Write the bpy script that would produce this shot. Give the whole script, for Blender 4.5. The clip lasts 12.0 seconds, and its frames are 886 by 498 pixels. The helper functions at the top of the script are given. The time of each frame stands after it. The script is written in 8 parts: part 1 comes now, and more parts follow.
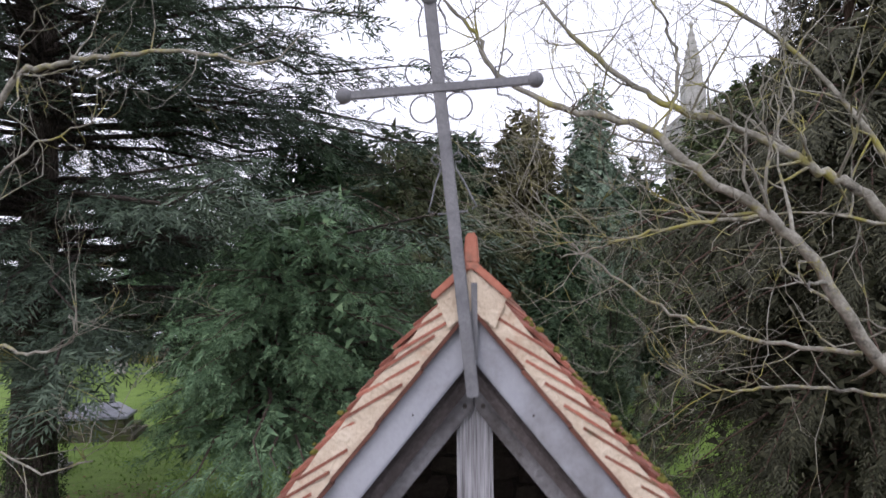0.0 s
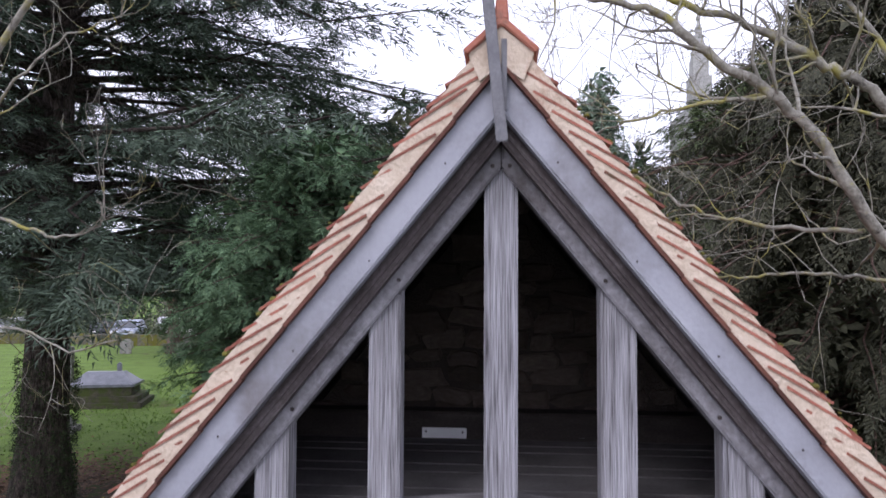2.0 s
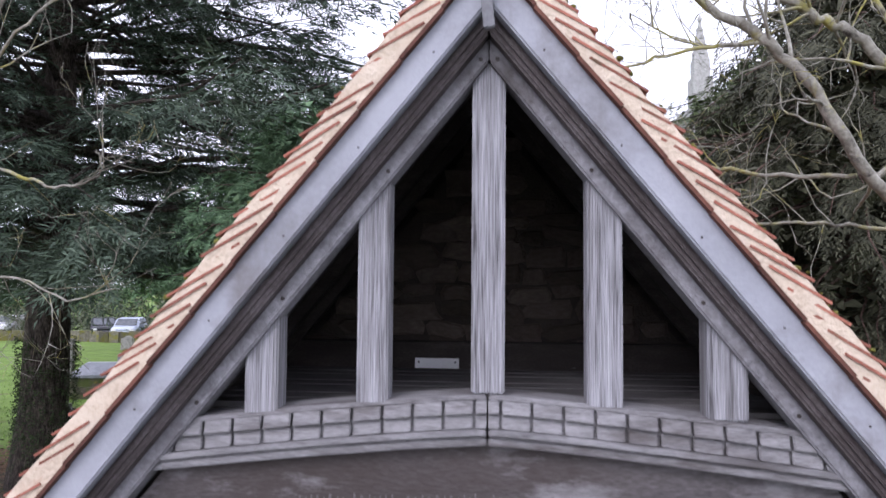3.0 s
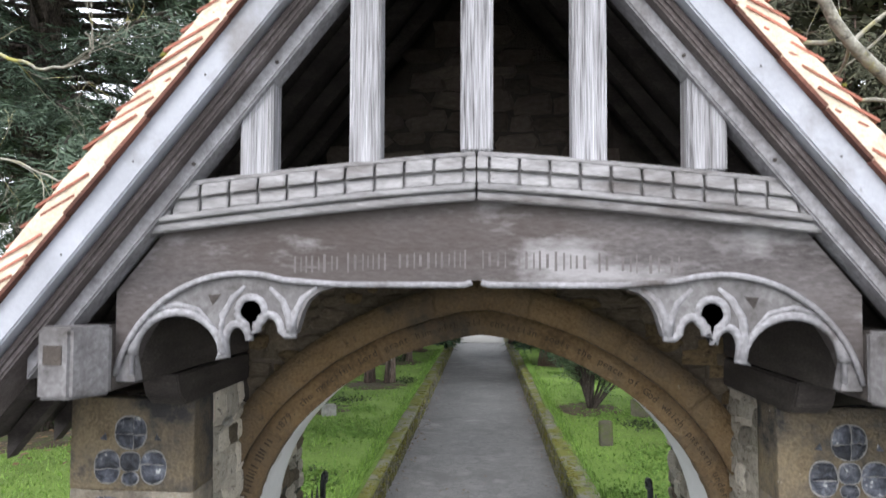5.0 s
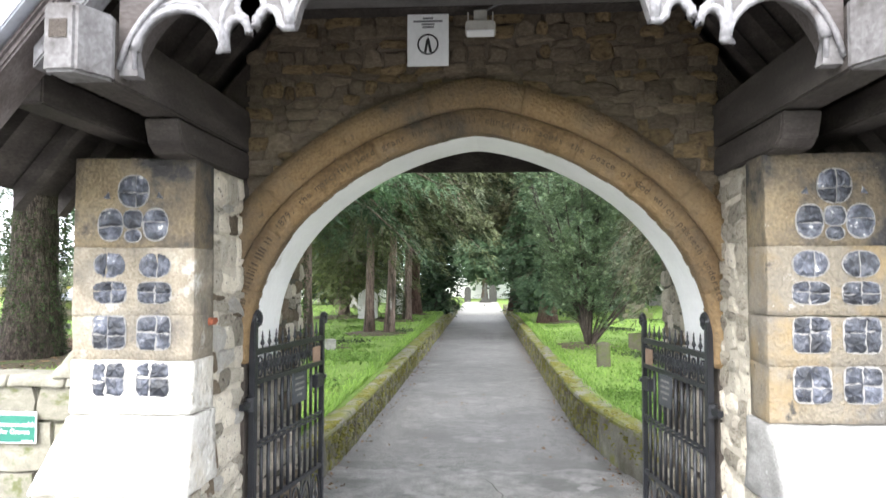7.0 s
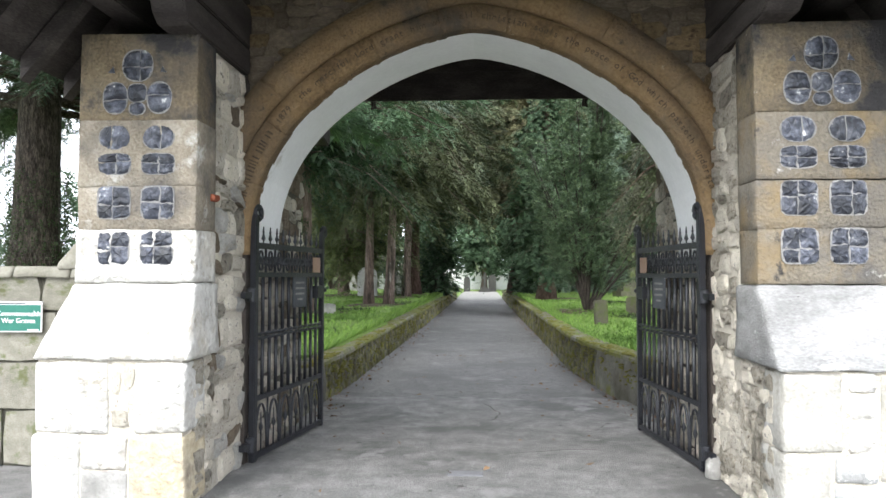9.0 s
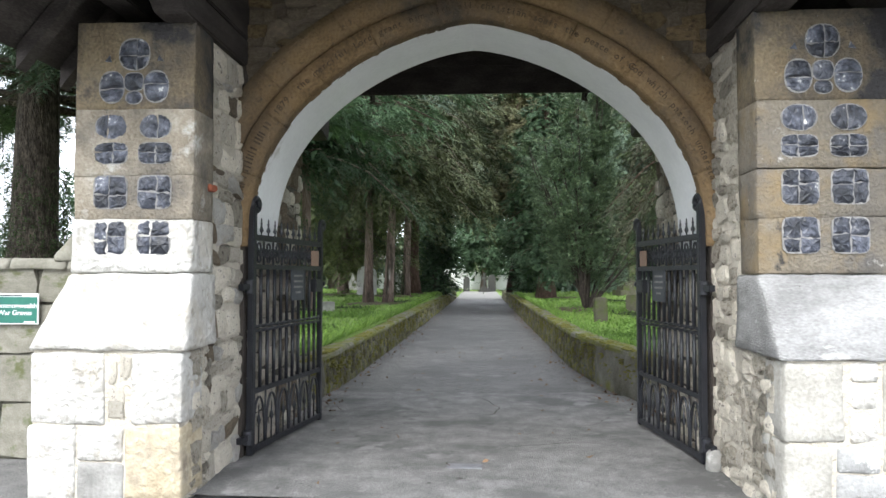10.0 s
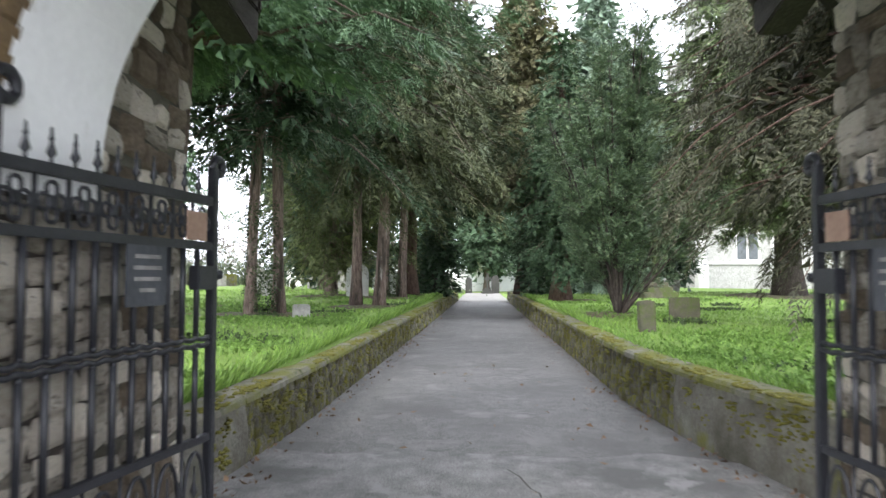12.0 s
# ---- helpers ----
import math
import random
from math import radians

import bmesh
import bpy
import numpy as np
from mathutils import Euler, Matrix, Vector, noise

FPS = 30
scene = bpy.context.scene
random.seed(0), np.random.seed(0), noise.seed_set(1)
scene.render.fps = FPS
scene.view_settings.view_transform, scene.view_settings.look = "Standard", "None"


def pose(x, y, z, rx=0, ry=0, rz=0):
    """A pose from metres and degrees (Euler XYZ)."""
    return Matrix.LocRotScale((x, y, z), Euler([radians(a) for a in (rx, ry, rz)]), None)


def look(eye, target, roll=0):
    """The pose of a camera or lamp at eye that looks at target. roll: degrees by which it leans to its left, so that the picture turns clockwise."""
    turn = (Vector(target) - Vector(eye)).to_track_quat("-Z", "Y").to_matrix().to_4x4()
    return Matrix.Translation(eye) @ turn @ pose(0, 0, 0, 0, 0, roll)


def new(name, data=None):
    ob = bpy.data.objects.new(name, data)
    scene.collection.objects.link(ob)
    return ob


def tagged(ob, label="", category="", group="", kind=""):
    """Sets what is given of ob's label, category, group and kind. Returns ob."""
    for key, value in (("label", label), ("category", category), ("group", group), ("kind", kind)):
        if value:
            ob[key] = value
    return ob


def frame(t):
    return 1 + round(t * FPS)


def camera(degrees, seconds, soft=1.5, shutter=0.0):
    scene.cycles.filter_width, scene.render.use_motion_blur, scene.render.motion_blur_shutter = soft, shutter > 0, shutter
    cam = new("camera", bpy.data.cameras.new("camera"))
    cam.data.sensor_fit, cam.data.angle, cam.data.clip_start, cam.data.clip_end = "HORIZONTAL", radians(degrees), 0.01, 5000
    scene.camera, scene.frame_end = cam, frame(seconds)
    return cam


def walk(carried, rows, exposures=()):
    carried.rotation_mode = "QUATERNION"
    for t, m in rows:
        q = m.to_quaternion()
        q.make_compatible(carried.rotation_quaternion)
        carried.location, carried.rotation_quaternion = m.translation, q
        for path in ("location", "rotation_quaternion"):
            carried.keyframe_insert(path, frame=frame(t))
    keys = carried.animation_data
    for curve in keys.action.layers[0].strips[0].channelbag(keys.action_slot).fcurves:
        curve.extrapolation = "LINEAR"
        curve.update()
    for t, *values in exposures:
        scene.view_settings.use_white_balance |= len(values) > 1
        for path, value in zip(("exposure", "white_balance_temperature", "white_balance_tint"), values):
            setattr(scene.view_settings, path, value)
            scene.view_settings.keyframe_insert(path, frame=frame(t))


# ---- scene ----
cam = camera(64.0, 12.0, 1.5, 0.5)
PATH = [
    (0, (0.093, -0.733, 5.902), (-0.057, 1.259, 5.996), -0.5),
    (0.5, (0.065, -0.763, 5.683), (-0.089, 1.229, 5.777), -0.3),
    (1, (0.03, -0.796, 5.429), (-0.124, 1.196, 5.525), -0.1),
    (1.5, (-0.008, -0.838, 5.175), (-0.165, 1.153, 5.273), 0.1),
    (2, (-0.006, -0.889, 4.944), (-0.165, 1.102, 5.041), 0.3),
    (2.5, (0.014, -0.9, 4.722), (-0.144, 1.092, 4.818), 0.3),
    (3, (0.054, -0.904, 4.468), (-0.11, 1.086, 4.58), 0.5),
    (3.2, (0.066, -0.899, 4.366), (-0.098, 1.09, 4.482), 0.5),
    (4.8, (0.052, -0.947, 3.602), (-0.076, 1.048, 3.683), 0.3),
    (5, (0.052, -0.954, 3.492), (-0.077, 1.04, 3.575), 0.2),
    (5.5, (0.062, -0.966, 3.196), (-0.066, 1.028, 3.276), 0.2),
    (6, (0.071, -0.965, 2.831), (-0.059, 1.029, 2.91), 0.2),
    (6.5, (0.083, -0.976, 2.435), (-0.047, 1.019, 2.512), 0.2),
    (7, (0.085, -0.991, 2.118), (-0.044, 1.003, 2.195), 0.1),
    (7.5, (0.094, -1.006, 1.857), (-0.035, 0.988, 1.933), 0.1),
    (9.3, (0.108, -1.065, 1.329), (-0.02, 0.93, 1.403), 0.1),
    (9.5, (0.109, -1.063, 1.319), (-0.019, 0.931, 1.396), 0.1),
    (10, (0.11, -1.032, 1.3), (-0.017, 0.962, 1.376), 0.1),
    (10.5, (0.098, -0.709, 1.272), (-0.029, 1.285, 1.351), 0.1),
    (11, (0.054, -0.005, 1.239), (-0.075, 1.989, 1.319), 0.1),
    (11.5, (0.012, 0.966, 1.234), (-0.12, 2.96, 1.315), 0.0),
    (12, (-0.069, 1.913, 1.221), (-0.199, 3.907, 1.302), 0.3),
]
EXPO = [(0.0, 0.05, 6250, 21), (2.5, 0.28, 5950, 25), (3.2, 0.65, 6000, 21), (4.8, 1.22, 6350, 11), (5.5, 1.57, 6400, 11), (6.5, 2.20, 6470, 10), (7.0, 2.42, 6500, 10), (7.7, 2.35, 6500, 10), (9.5, 1.53, 6300, 9), (10.5, 1.47, 6300, 9), (12.0, 1.92, 6300, 12)]
walk(cam, [(t, look(eye, target, roll)) for t, eye, target, roll in PATH], EXPO)

# ---- light: a bright overcast sky ----
world = bpy.data.worlds.new("overcast")
scene.world = world
world.use_nodes = True
wn, wl = world.node_tree.nodes, world.node_tree.links
sky = wn.new("ShaderNodeTexSky")
sky.sky_type, sky.sun_disc = "NISHITA", False
sky.sun_elevation, sky.sun_rotation = radians(38), radians(200)
sky.air_density, sky.dust_density = 1.0, 4.0
grey = wn.new("ShaderNodeHueSaturation")
grey.inputs["Saturation"].default_value = 0.12
cloud = wn.new("ShaderNodeMix")
cloud.data_type = "RGBA"
cloud.inputs[0].default_value = 0.75
cloud.inputs[7].default_value = (9.6, 10.0, 10.8, 1)
wl.new(sky.outputs["Color"], grey.inputs["Color"])
wl.new(grey.outputs["Color"], cloud.inputs[6])
wl.new(cloud.outputs[2], wn["Background"].inputs["Color"])
wn["Background"].inputs["Strength"].default_value = 0.15
sun_data = bpy.data.lights.new("sun", "SUN")
sun_data.energy, sun_data.angle, sun_data.color = 1.0, radians(25), (1.0, 0.97, 0.92)
sun = new("sun", sun_data)
sun.matrix_world = look((-20, -45, 45), (0, 0, 0))
scene.view_settings.exposure = 0.0


# ---- mesh helpers ----
def worn(me, size, amp, grain=9.0):
    """Cuts a mesh finer than size and wears its faces and arrises unevenly."""
    bm = bmesh.new()
    bm.from_mesh(me)
    for _ in range(4):
        long = [e for e in bm.edges if e.calc_length() > size]
        if not long:
            break
        bmesh.ops.subdivide_edges(bm, edges=long, cuts=1, use_grid_fill=True)
    bmesh.ops.triangulate(bm, faces=[f for f in bm.faces if len(f.verts) > 4])
    for v in bm.verts:
        v.co += noise.noise_vector(v.co * grain) * amp + noise.noise_vector(v.co * grain * 3.3) * amp * 0.45
    for f in bm.faces:
        f.smooth = True
    bm.to_mesh(me)
    bm.free()
    return me


class Mesh:
    """Collects points and faces of one mesh."""

    def __init__(self):
        self.v, self.f = [], []

    def add(self, pts, faces):
        n = len(self.v)
        self.v += [tuple(p) for p in pts]
        self.f += [tuple(i + n for i in f) for f in faces]
        return self

    def box(self, x0, x1, y0, y1, z0, z1, wob=0.0):
        pts = [(x, y, z) for z in (z0, z1) for y in (y0, y1) for x in (x0, x1)]
        if wob:
            pts = [tuple(c + random.uniform(-wob, wob) for c in p) for p in pts]
        return self.add(pts, [(0, 2, 3, 1), (4, 5, 7, 6), (0, 1, 5, 4), (2, 6, 7, 3), (0, 4, 6, 2), (1, 3, 7, 5)])

    def prism(self, ring, shift):
        """A ring of points swept along a vector."""
        n, s = len(ring), Vector(shift)
        pts = [Vector(p) for p in ring] + [Vector(p) + s for p in ring]
        return self.add(pts, [tuple(range(n - 1, -1, -1)), tuple(range(n, 2 * n))] + [(i, (i + 1) % n, n + (i + 1) % n, n + i) for i in range(n)])

    def frustum(self, r0, r1):
        n = len(r0)
        return self.add(list(r0) + list(r1), [tuple(range(n - 1, -1, -1)), tuple(range(n, 2 * n))] + [(i, (i + 1) % n, n + (i + 1) % n, n + i) for i in range(n)])

    def tube(self, path, radii, n=8, cap=True):
        path = [Vector(p) for p in path]
        if not hasattr(radii, "__len__"):
            radii = [radii] * len(path)
        pts, faces, m = [], [], len(path)
        up = Vector((0.13, 0.21, 0.97)).normalized()
        for i, p in enumerate(path):
            d = (path[min(i + 1, m - 1)] - path[max(i - 1, 0)]).normalized()
            a = d.cross(up)
            if a.length < 0.05:
                a = d.cross(Vector((1, 0, 0)))
            a.normalize()
            b = d.cross(a)
            for k in range(n):
                w = 2 * math.pi * k / n
                pts.append(p + float(radii[i]) * (math.cos(w) * a + math.sin(w) * b))
        for i in range(m - 1):
            for k in range(n):
                faces.append((i * n + k, i * n + (k + 1) % n, (i + 1) * n + (k + 1) % n, (i + 1) * n + k))
        if cap:
            faces += [tuple(range(n - 1, -1, -1)), tuple(range((m - 1) * n, m * n))]
        return self.add(pts, faces)

    def lathe(self, x, y, profile, n=12):
        """profile: rows of radius, height."""
        pts = [(x + r * math.cos(2 * math.pi * k / n), y + r * math.sin(2 * math.pi * k / n), z) for r, z in profile for k in range(n)]
        faces = [(i * n + k, i * n + (k + 1) % n, (i + 1) * n + (k + 1) % n, (i + 1) * n + k) for i in range(len(profile) - 1) for k in range(n)]
        faces += [tuple(range(n - 1, -1, -1)), tuple(range((len(profile) - 1) * n, len(profile) * n))]
        return self.add(pts, faces)

    def data(self, name, bevel=0.0, smooth=False, segs=2):
        me = bpy.data.meshes.new(name)
        me.from_pydata(self.v, [], self.f)
        bm = bmesh.new()
        bm.from_mesh(me)
        bmesh.ops.recalc_face_normals(bm, faces=bm.faces)
        if bevel:
            edges = [e for e in bm.edges if len(e.link_faces) == 2 and e.calc_face_angle(0) > 0.5]
            bmesh.ops.bevel(bm, geom=edges, offset=bevel, segments=segs, affect="EDGES", clamp_overlap=True)
        if smooth:
            for f in bm.faces:
                f.smooth = True
        bm.to_mesh(me)
        bm.free()
        return me


def thing(name, label, category, mesh=None, material=None, group="", kind="", bevel=0.0, smooth=False):
    """A top-level object: an Empty, or a mesh."""
    ob = new(name, mesh.data(name, bevel, smooth) if mesh else None)
    if mesh:
        ob.data.materials.append(material)
    return tagged(ob, label, category, group, kind)


def part(name, mesh, material, parent, label="", bevel=0.0, smooth=False, kind=""):
    """One mesh under a thing or a part."""
    ob = new(name, mesh.data(name, bevel, smooth) if isinstance(mesh, Mesh) else mesh)
    if material and not ob.data.materials:
        ob.data.materials.append(material)
    ob.parent = parent
    return tagged(ob, label, kind=kind)


def piece(name, data, parent, m=None):
    ob = new(name, data)
    ob.parent = parent
    if m is not None:
        ob.matrix_basis = m
    return ob


# ---- materials ----
def material(name, ramp, scale=4.0, rough=0.8, bump=0.3, bump_scale=40.0, stretch=(1, 1, 1), fine=0.35, metal=0.0, rand=0.0, island=0.0, blotch=None, spec=0.3, detail=6.0, bdist=0.01):
    """ramp: rows of position, colour. blotch: colour, size, threshold and softness of stains with a shape of their own."""
    m = bpy.data.materials.new(name)
    m.use_nodes = True
    nd, ln = m.node_tree.nodes, m.node_tree.links
    bs = nd["Principled BSDF"]
    tc = nd.new("ShaderNodeTexCoord")
    mp = nd.new("ShaderNodeMapping")
    mp.inputs["Scale"].default_value = stretch
    ln.new(tc.outputs["Object"], mp.inputs["Vector"])
    src = mp.outputs["Vector"]
    info = nd.new("ShaderNodeObjectInfo")
    geo = nd.new("ShaderNodeNewGeometry")
    if rand or island:
        sh = nd.new("ShaderNodeVectorMath")
        sh.operation = "MULTIPLY_ADD"
        sh.inputs[1].default_value = (1, 1, 1)
        ln.new(src, sh.inputs[0])
        mul = nd.new("ShaderNodeMath")
        mul.operation = "MULTIPLY"
        mul.inputs[1].default_value = 37.0
        ln.new(info.outputs["Random"] if rand else geo.outputs["Random Per Island"], mul.inputs[0])
        ln.new(mul.outputs[0], sh.inputs[2])
        src = sh.outputs[0]
    n1 = nd.new("ShaderNodeTexNoise")
    n1.inputs["Scale"].default_value, n1.inputs["Detail"].default_value, n1.inputs["Roughness"].default_value = scale, detail, 0.6
    ln.new(src, n1.inputs["Vector"])
    n2 = nd.new("ShaderNodeTexNoise")
    n2.inputs["Scale"].default_value, n2.inputs["Detail"].default_value = bump_scale, 4.0
    ln.new(src, n2.inputs["Vector"])
    mixf = nd.new("ShaderNodeMix")
    mixf.inputs[0].default_value = fine
    ln.new(n1.outputs["Fac"], mixf.inputs[2])
    ln.new(n2.outputs["Fac"], mixf.inputs[3])
    cr = nd.new("ShaderNodeValToRGB")
    e = cr.color_ramp.elements
    while len(e) < len(ramp):
        e.new(0.5)
    for i, (p, c) in enumerate(ramp):
        e[i].position, e[i].color = p, (*c, 1)
    ln.new(mixf.outputs[0], cr.inputs["Fac"])
    col = cr.outputs["Color"]
    for bc, bscale, thr, softness in ([blotch] if blotch and len(blotch) == 4 and not hasattr(blotch[1], "__len__") else blotch or []):
        n3 = nd.new("ShaderNodeTexNoise")
        n3.inputs["Scale"].default_value, n3.inputs["Detail"].default_value, n3.inputs["Roughness"].default_value = bscale, 7.0, 0.65
        ln.new(src, n3.inputs["Vector"])
        mr = nd.new("ShaderNodeMapRange")
        mr.inputs[1].default_value, mr.inputs[2].default_value = thr - softness, thr + softness
        ln.new(n3.outputs["Fac"], mr.inputs[0])
        mb = nd.new("ShaderNodeMix")
        mb.data_type = "RGBA"
        ln.new(mr.outputs[0], mb.inputs[0])
        ln.new(col, mb.inputs[6])
        mb.inputs[7].default_value = (*bc, 1)
        col = mb.outputs[2]
    if rand or island:
        hs = nd.new("ShaderNodeHueSaturation")
        mr2 = nd.new("ShaderNodeMapRange")
        amount = rand or island
        mr2.inputs[3].default_value, mr2.inputs[4].default_value = 1 - amount, 1 + amount
        ln.new(info.outputs["Random"] if rand else geo.outputs["Random Per Island"], mr2.inputs[0])
        ln.new(mr2.outputs[0], hs.inputs["Value"])
        ln.new(col, hs.inputs["Color"])
        col = hs.outputs["Color"]
    ln.new(col, bs.inputs["Base Color"])
    bs.inputs["Roughness"].default_value, bs.inputs["Metallic"].default_value = rough, metal
    bs.inputs["Specular IOR Level"].default_value = spec
    if bump:
        bp = nd.new("ShaderNodeBump")
        bp.inputs["Strength"].default_value, bp.inputs["Distance"].default_value = bump, bdist
        ln.new(n2.outputs["Fac"], bp.inputs["Height"])
        ln.new(bp.outputs["Normal"], bs.inputs["Normal"])
    return m


M_OAK = material("weathered_oak", [(0.33, (0.050, 0.046, 0.048)), (0.43, (0.19, 0.185, 0.195)), (0.54, (0.32, 0.315, 0.335)), (0.70, (0.50, 0.495, 0.52))], 2.6, 0.82, 1.0, 11, (13, 13, 0.42), fine=0.5, blotch=((0.12, 0.108, 0.105), 0.35, 0.62, 0.10), bdist=0.012)
M_OAK_R = material("weathered_rafter_oak", [(0.30, (0.085, 0.080, 0.083)), (0.48, (0.195, 0.19, 0.20)), (0.66, (0.33, 0.325, 0.345))], 5, 0.82, 0.7, 45, fine=0.35, blotch=((0.075, 0.066, 0.064), 2.5, 0.57, 0.09))
M_OAK_E = material("grey_end_grain_oak", [(0.30, (0.055, 0.050, 0.050)), (0.48, (0.118, 0.112, 0.114)), (0.66, (0.205, 0.198, 0.203))], 6, 0.82, 0.8, 40, fine=0.35, blotch=((0.050, 0.044, 0.042), 3.0, 0.58, 0.08))
M_DUST = material("dusty_loft_boards", [(0.3, (0.06, 0.056, 0.055)), (0.7, (0.16, 0.152, 0.15))], 2.2, 0.9, 0.4, 50, fine=0.25)
M_OAK_X = material("weathered_oak_beam", [(0.30, (0.036, 0.031, 0.031)), (0.48, (0.086, 0.077, 0.077)), (0.62, (0.150, 0.139, 0.142)), (0.75, (0.225, 0.214, 0.220))], 1.6, 0.8, 0.6, 40, (0.7, 2.0, 2.0), fine=0.32, blotch=[((0.043, 0.033, 0.029), 0.8, 0.56, 0.12), ((0.22, 0.21, 0.215), 2.2, 0.62, 0.08)])
M_OAK_B = material("brown_moulded_oak", [(0.3, (0.036, 0.028, 0.026)), (0.5, (0.082, 0.068, 0.066)), (0.75, (0.18, 0.158, 0.16))], 4, 0.8, 0.5, 50, (1.2, 3, 1.2), fine=0.4)
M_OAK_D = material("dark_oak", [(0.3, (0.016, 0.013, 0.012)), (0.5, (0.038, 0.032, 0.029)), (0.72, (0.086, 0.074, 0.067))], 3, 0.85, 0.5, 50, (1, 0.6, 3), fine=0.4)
M_BARGE = material("silver_oak_board", [(0.28, (0.20, 0.205, 0.225)), (0.5, (0.30, 0.307, 0.34)), (0.75, (0.40, 0.408, 0.445))], 1.6, 0.6, 0.25, 50, fine=0.14, blotch=[((0.13, 0.118, 0.115), 1.8, 0.62, 0.10), ((0.08, 0.07, 0.068), 7.0, 0.74, 0.03)])
M_TILE = material("clay_tile", [(0.25, (0.120, 0.047, 0.034)), (0.5, (0.267, 0.099, 0.069)), (0.75, (0.378, 0.159, 0.112))], 9, 0.85, 0.4, 60, rand=0.3, blotch=((0.103, 0.077, 0.043), 6, 0.64, 0.06))
M_TILE_S = material("clay_tile_far", [(0.25, (0.10, 0.042, 0.028)), (0.5, (0.22, 0.088, 0.055)), (0.75, (0.33, 0.14, 0.09))], 9, 0.85, 0.4, 60, island=0.35, blotch=((0.10, 0.09, 0.035), 4, 0.55, 0.06))
M_RIDGE = material("orange_ridge_tile", [(0.3, (0.30, 0.105, 0.07)), (0.7, (0.46, 0.19, 0.13))], 7, 0.85, 0.4, 50, blotch=((0.14, 0.10, 0.075), 5, 0.58, 0.06))
M_MORTAR = material("verge_mortar", [(0.25, (0.38, 0.29, 0.215)), (0.5, (0.56, 0.465, 0.36)), (0.8, (0.66, 0.58, 0.48))], 7, 0.9, 0.9, 60, blotch=[((0.42, 0.26, 0.18), 4, 0.66, 0.06), ((0.28, 0.23, 0.18), 9, 0.70, 0.04)])
M_IRON = material("grey_iron", [(0.3, (0.10, 0.10, 0.11)), (0.7, (0.20, 0.20, 0.21))], 12, 0.55, 0.3, 90, spec=0.4)
M_BLACK = material("black_painted_iron", [(0.3, (0.006, 0.007, 0.010)), (0.7, (0.022, 0.023, 0.028))], 10, 0.42, 0.3, 70, spec=0.5, blotch=((0.07, 0.045, 0.03), 14, 0.72, 0.03))
M_RUBBLE = material("rubble_stone", [(0.2, (0.207, 0.178, 0.138)), (0.5, (0.414, 0.374, 0.305)), (0.8, (0.621, 0.581, 0.500))], 5, 0.95, 1.0, 35, rand=0.33, blotch=[((0.12, 0.10, 0.08), 4, 0.60, 0.08), ((0.58, 0.55, 0.50), 7, 0.66, 0.05)], bdist=0.025)
# near-black wall core that carries the loft's shade; also fills the mortise hole
M_SHADE = material("shade_dark_fill", [(0.25, (0.030, 0.025, 0.021)), (0.75, (0.080, 0.066, 0.057))], 8, 0.95, 0.8, 60, bdist=0.02)
M_JOINT = material("lime_mortar", [(0.25, (0.380, 0.339, 0.270)), (0.75, (0.644, 0.598, 0.512))], 8, 0.95, 1.0, 40, bdist=0.025)
M_ASHLAR = material("tan_ashlar", [(0.30, (0.105, 0.088, 0.066)), (0.44, (0.205, 0.175, 0.132)), (0.56, (0.295, 0.257, 0.200)), (0.70, (0.425, 0.394, 0.335))], 3.0, 0.92, 1.0, 55, fine=0.30, blotch=[((0.085, 0.080, 0.076), 1.6, 0.54, 0.10), ((0.47, 0.45, 0.41), 4.5, 0.66, 0.05), ((0.050, 0.046, 0.042), 9.0, 0.67, 0.04), ((0.56, 0.55, 0.52), 34.0, 0.73, 0.02)], bdist=0.014)
M_ASHLAR_T = material("dark_blotched_ochre_ashlar", [(0.30, (0.075, 0.060, 0.042)), (0.44, (0.165, 0.128, 0.080)), (0.56, (0.262, 0.208, 0.132)), (0.72, (0.375, 0.325, 0.245))], 3.0, 0.92, 1.0, 55, fine=0.30, blotch=[((0.038, 0.036, 0.036), 1.5, 0.455, 0.08), ((0.060, 0.056, 0.054), 4.0, 0.60, 0.07), ((0.46, 0.44, 0.40), 11.0, 0.72, 0.03), ((0.56, 0.55, 0.52), 34.0, 0.73, 0.02)], bdist=0.014)
M_ASHLAR_O = material("warm_ochre_ashlar", [(0.30, (0.085, 0.073, 0.056)), (0.44, (0.165, 0.142, 0.108)), (0.57, (0.238, 0.208, 0.162)), (0.72, (0.335, 0.305, 0.252))], 3.0, 0.92, 1.0, 55, fine=0.30, blotch=[((0.080, 0.075, 0.070), 1.5, 0.53, 0.11), ((0.205, 0.155, 0.090), 2.2, 0.60, 0.08), ((0.42, 0.40, 0.365), 6.0, 0.67, 0.04), ((0.045, 0.042, 0.039), 9.0, 0.66, 0.04), ((0.52, 0.51, 0.48), 34.0, 0.73, 0.02)], bdist=0.014)
M_HOOD = material("ochre_archstone", [(0.30, (0.085, 0.056, 0.028)), (0.46, (0.190, 0.125, 0.062)), (0.60, (0.280, 0.190, 0.098)), (0.74, (0.36, 0.268, 0.160))], 3.0, 0.92, 1.0, 50, fine=0.30, blotch=[((0.068, 0.054, 0.040), 1.5, 0.52, 0.11), ((0.40, 0.35, 0.27), 7.0, 0.71, 0.04), ((0.050, 0.040, 0.030), 9.0, 0.67, 0.04)], bdist=0.014)
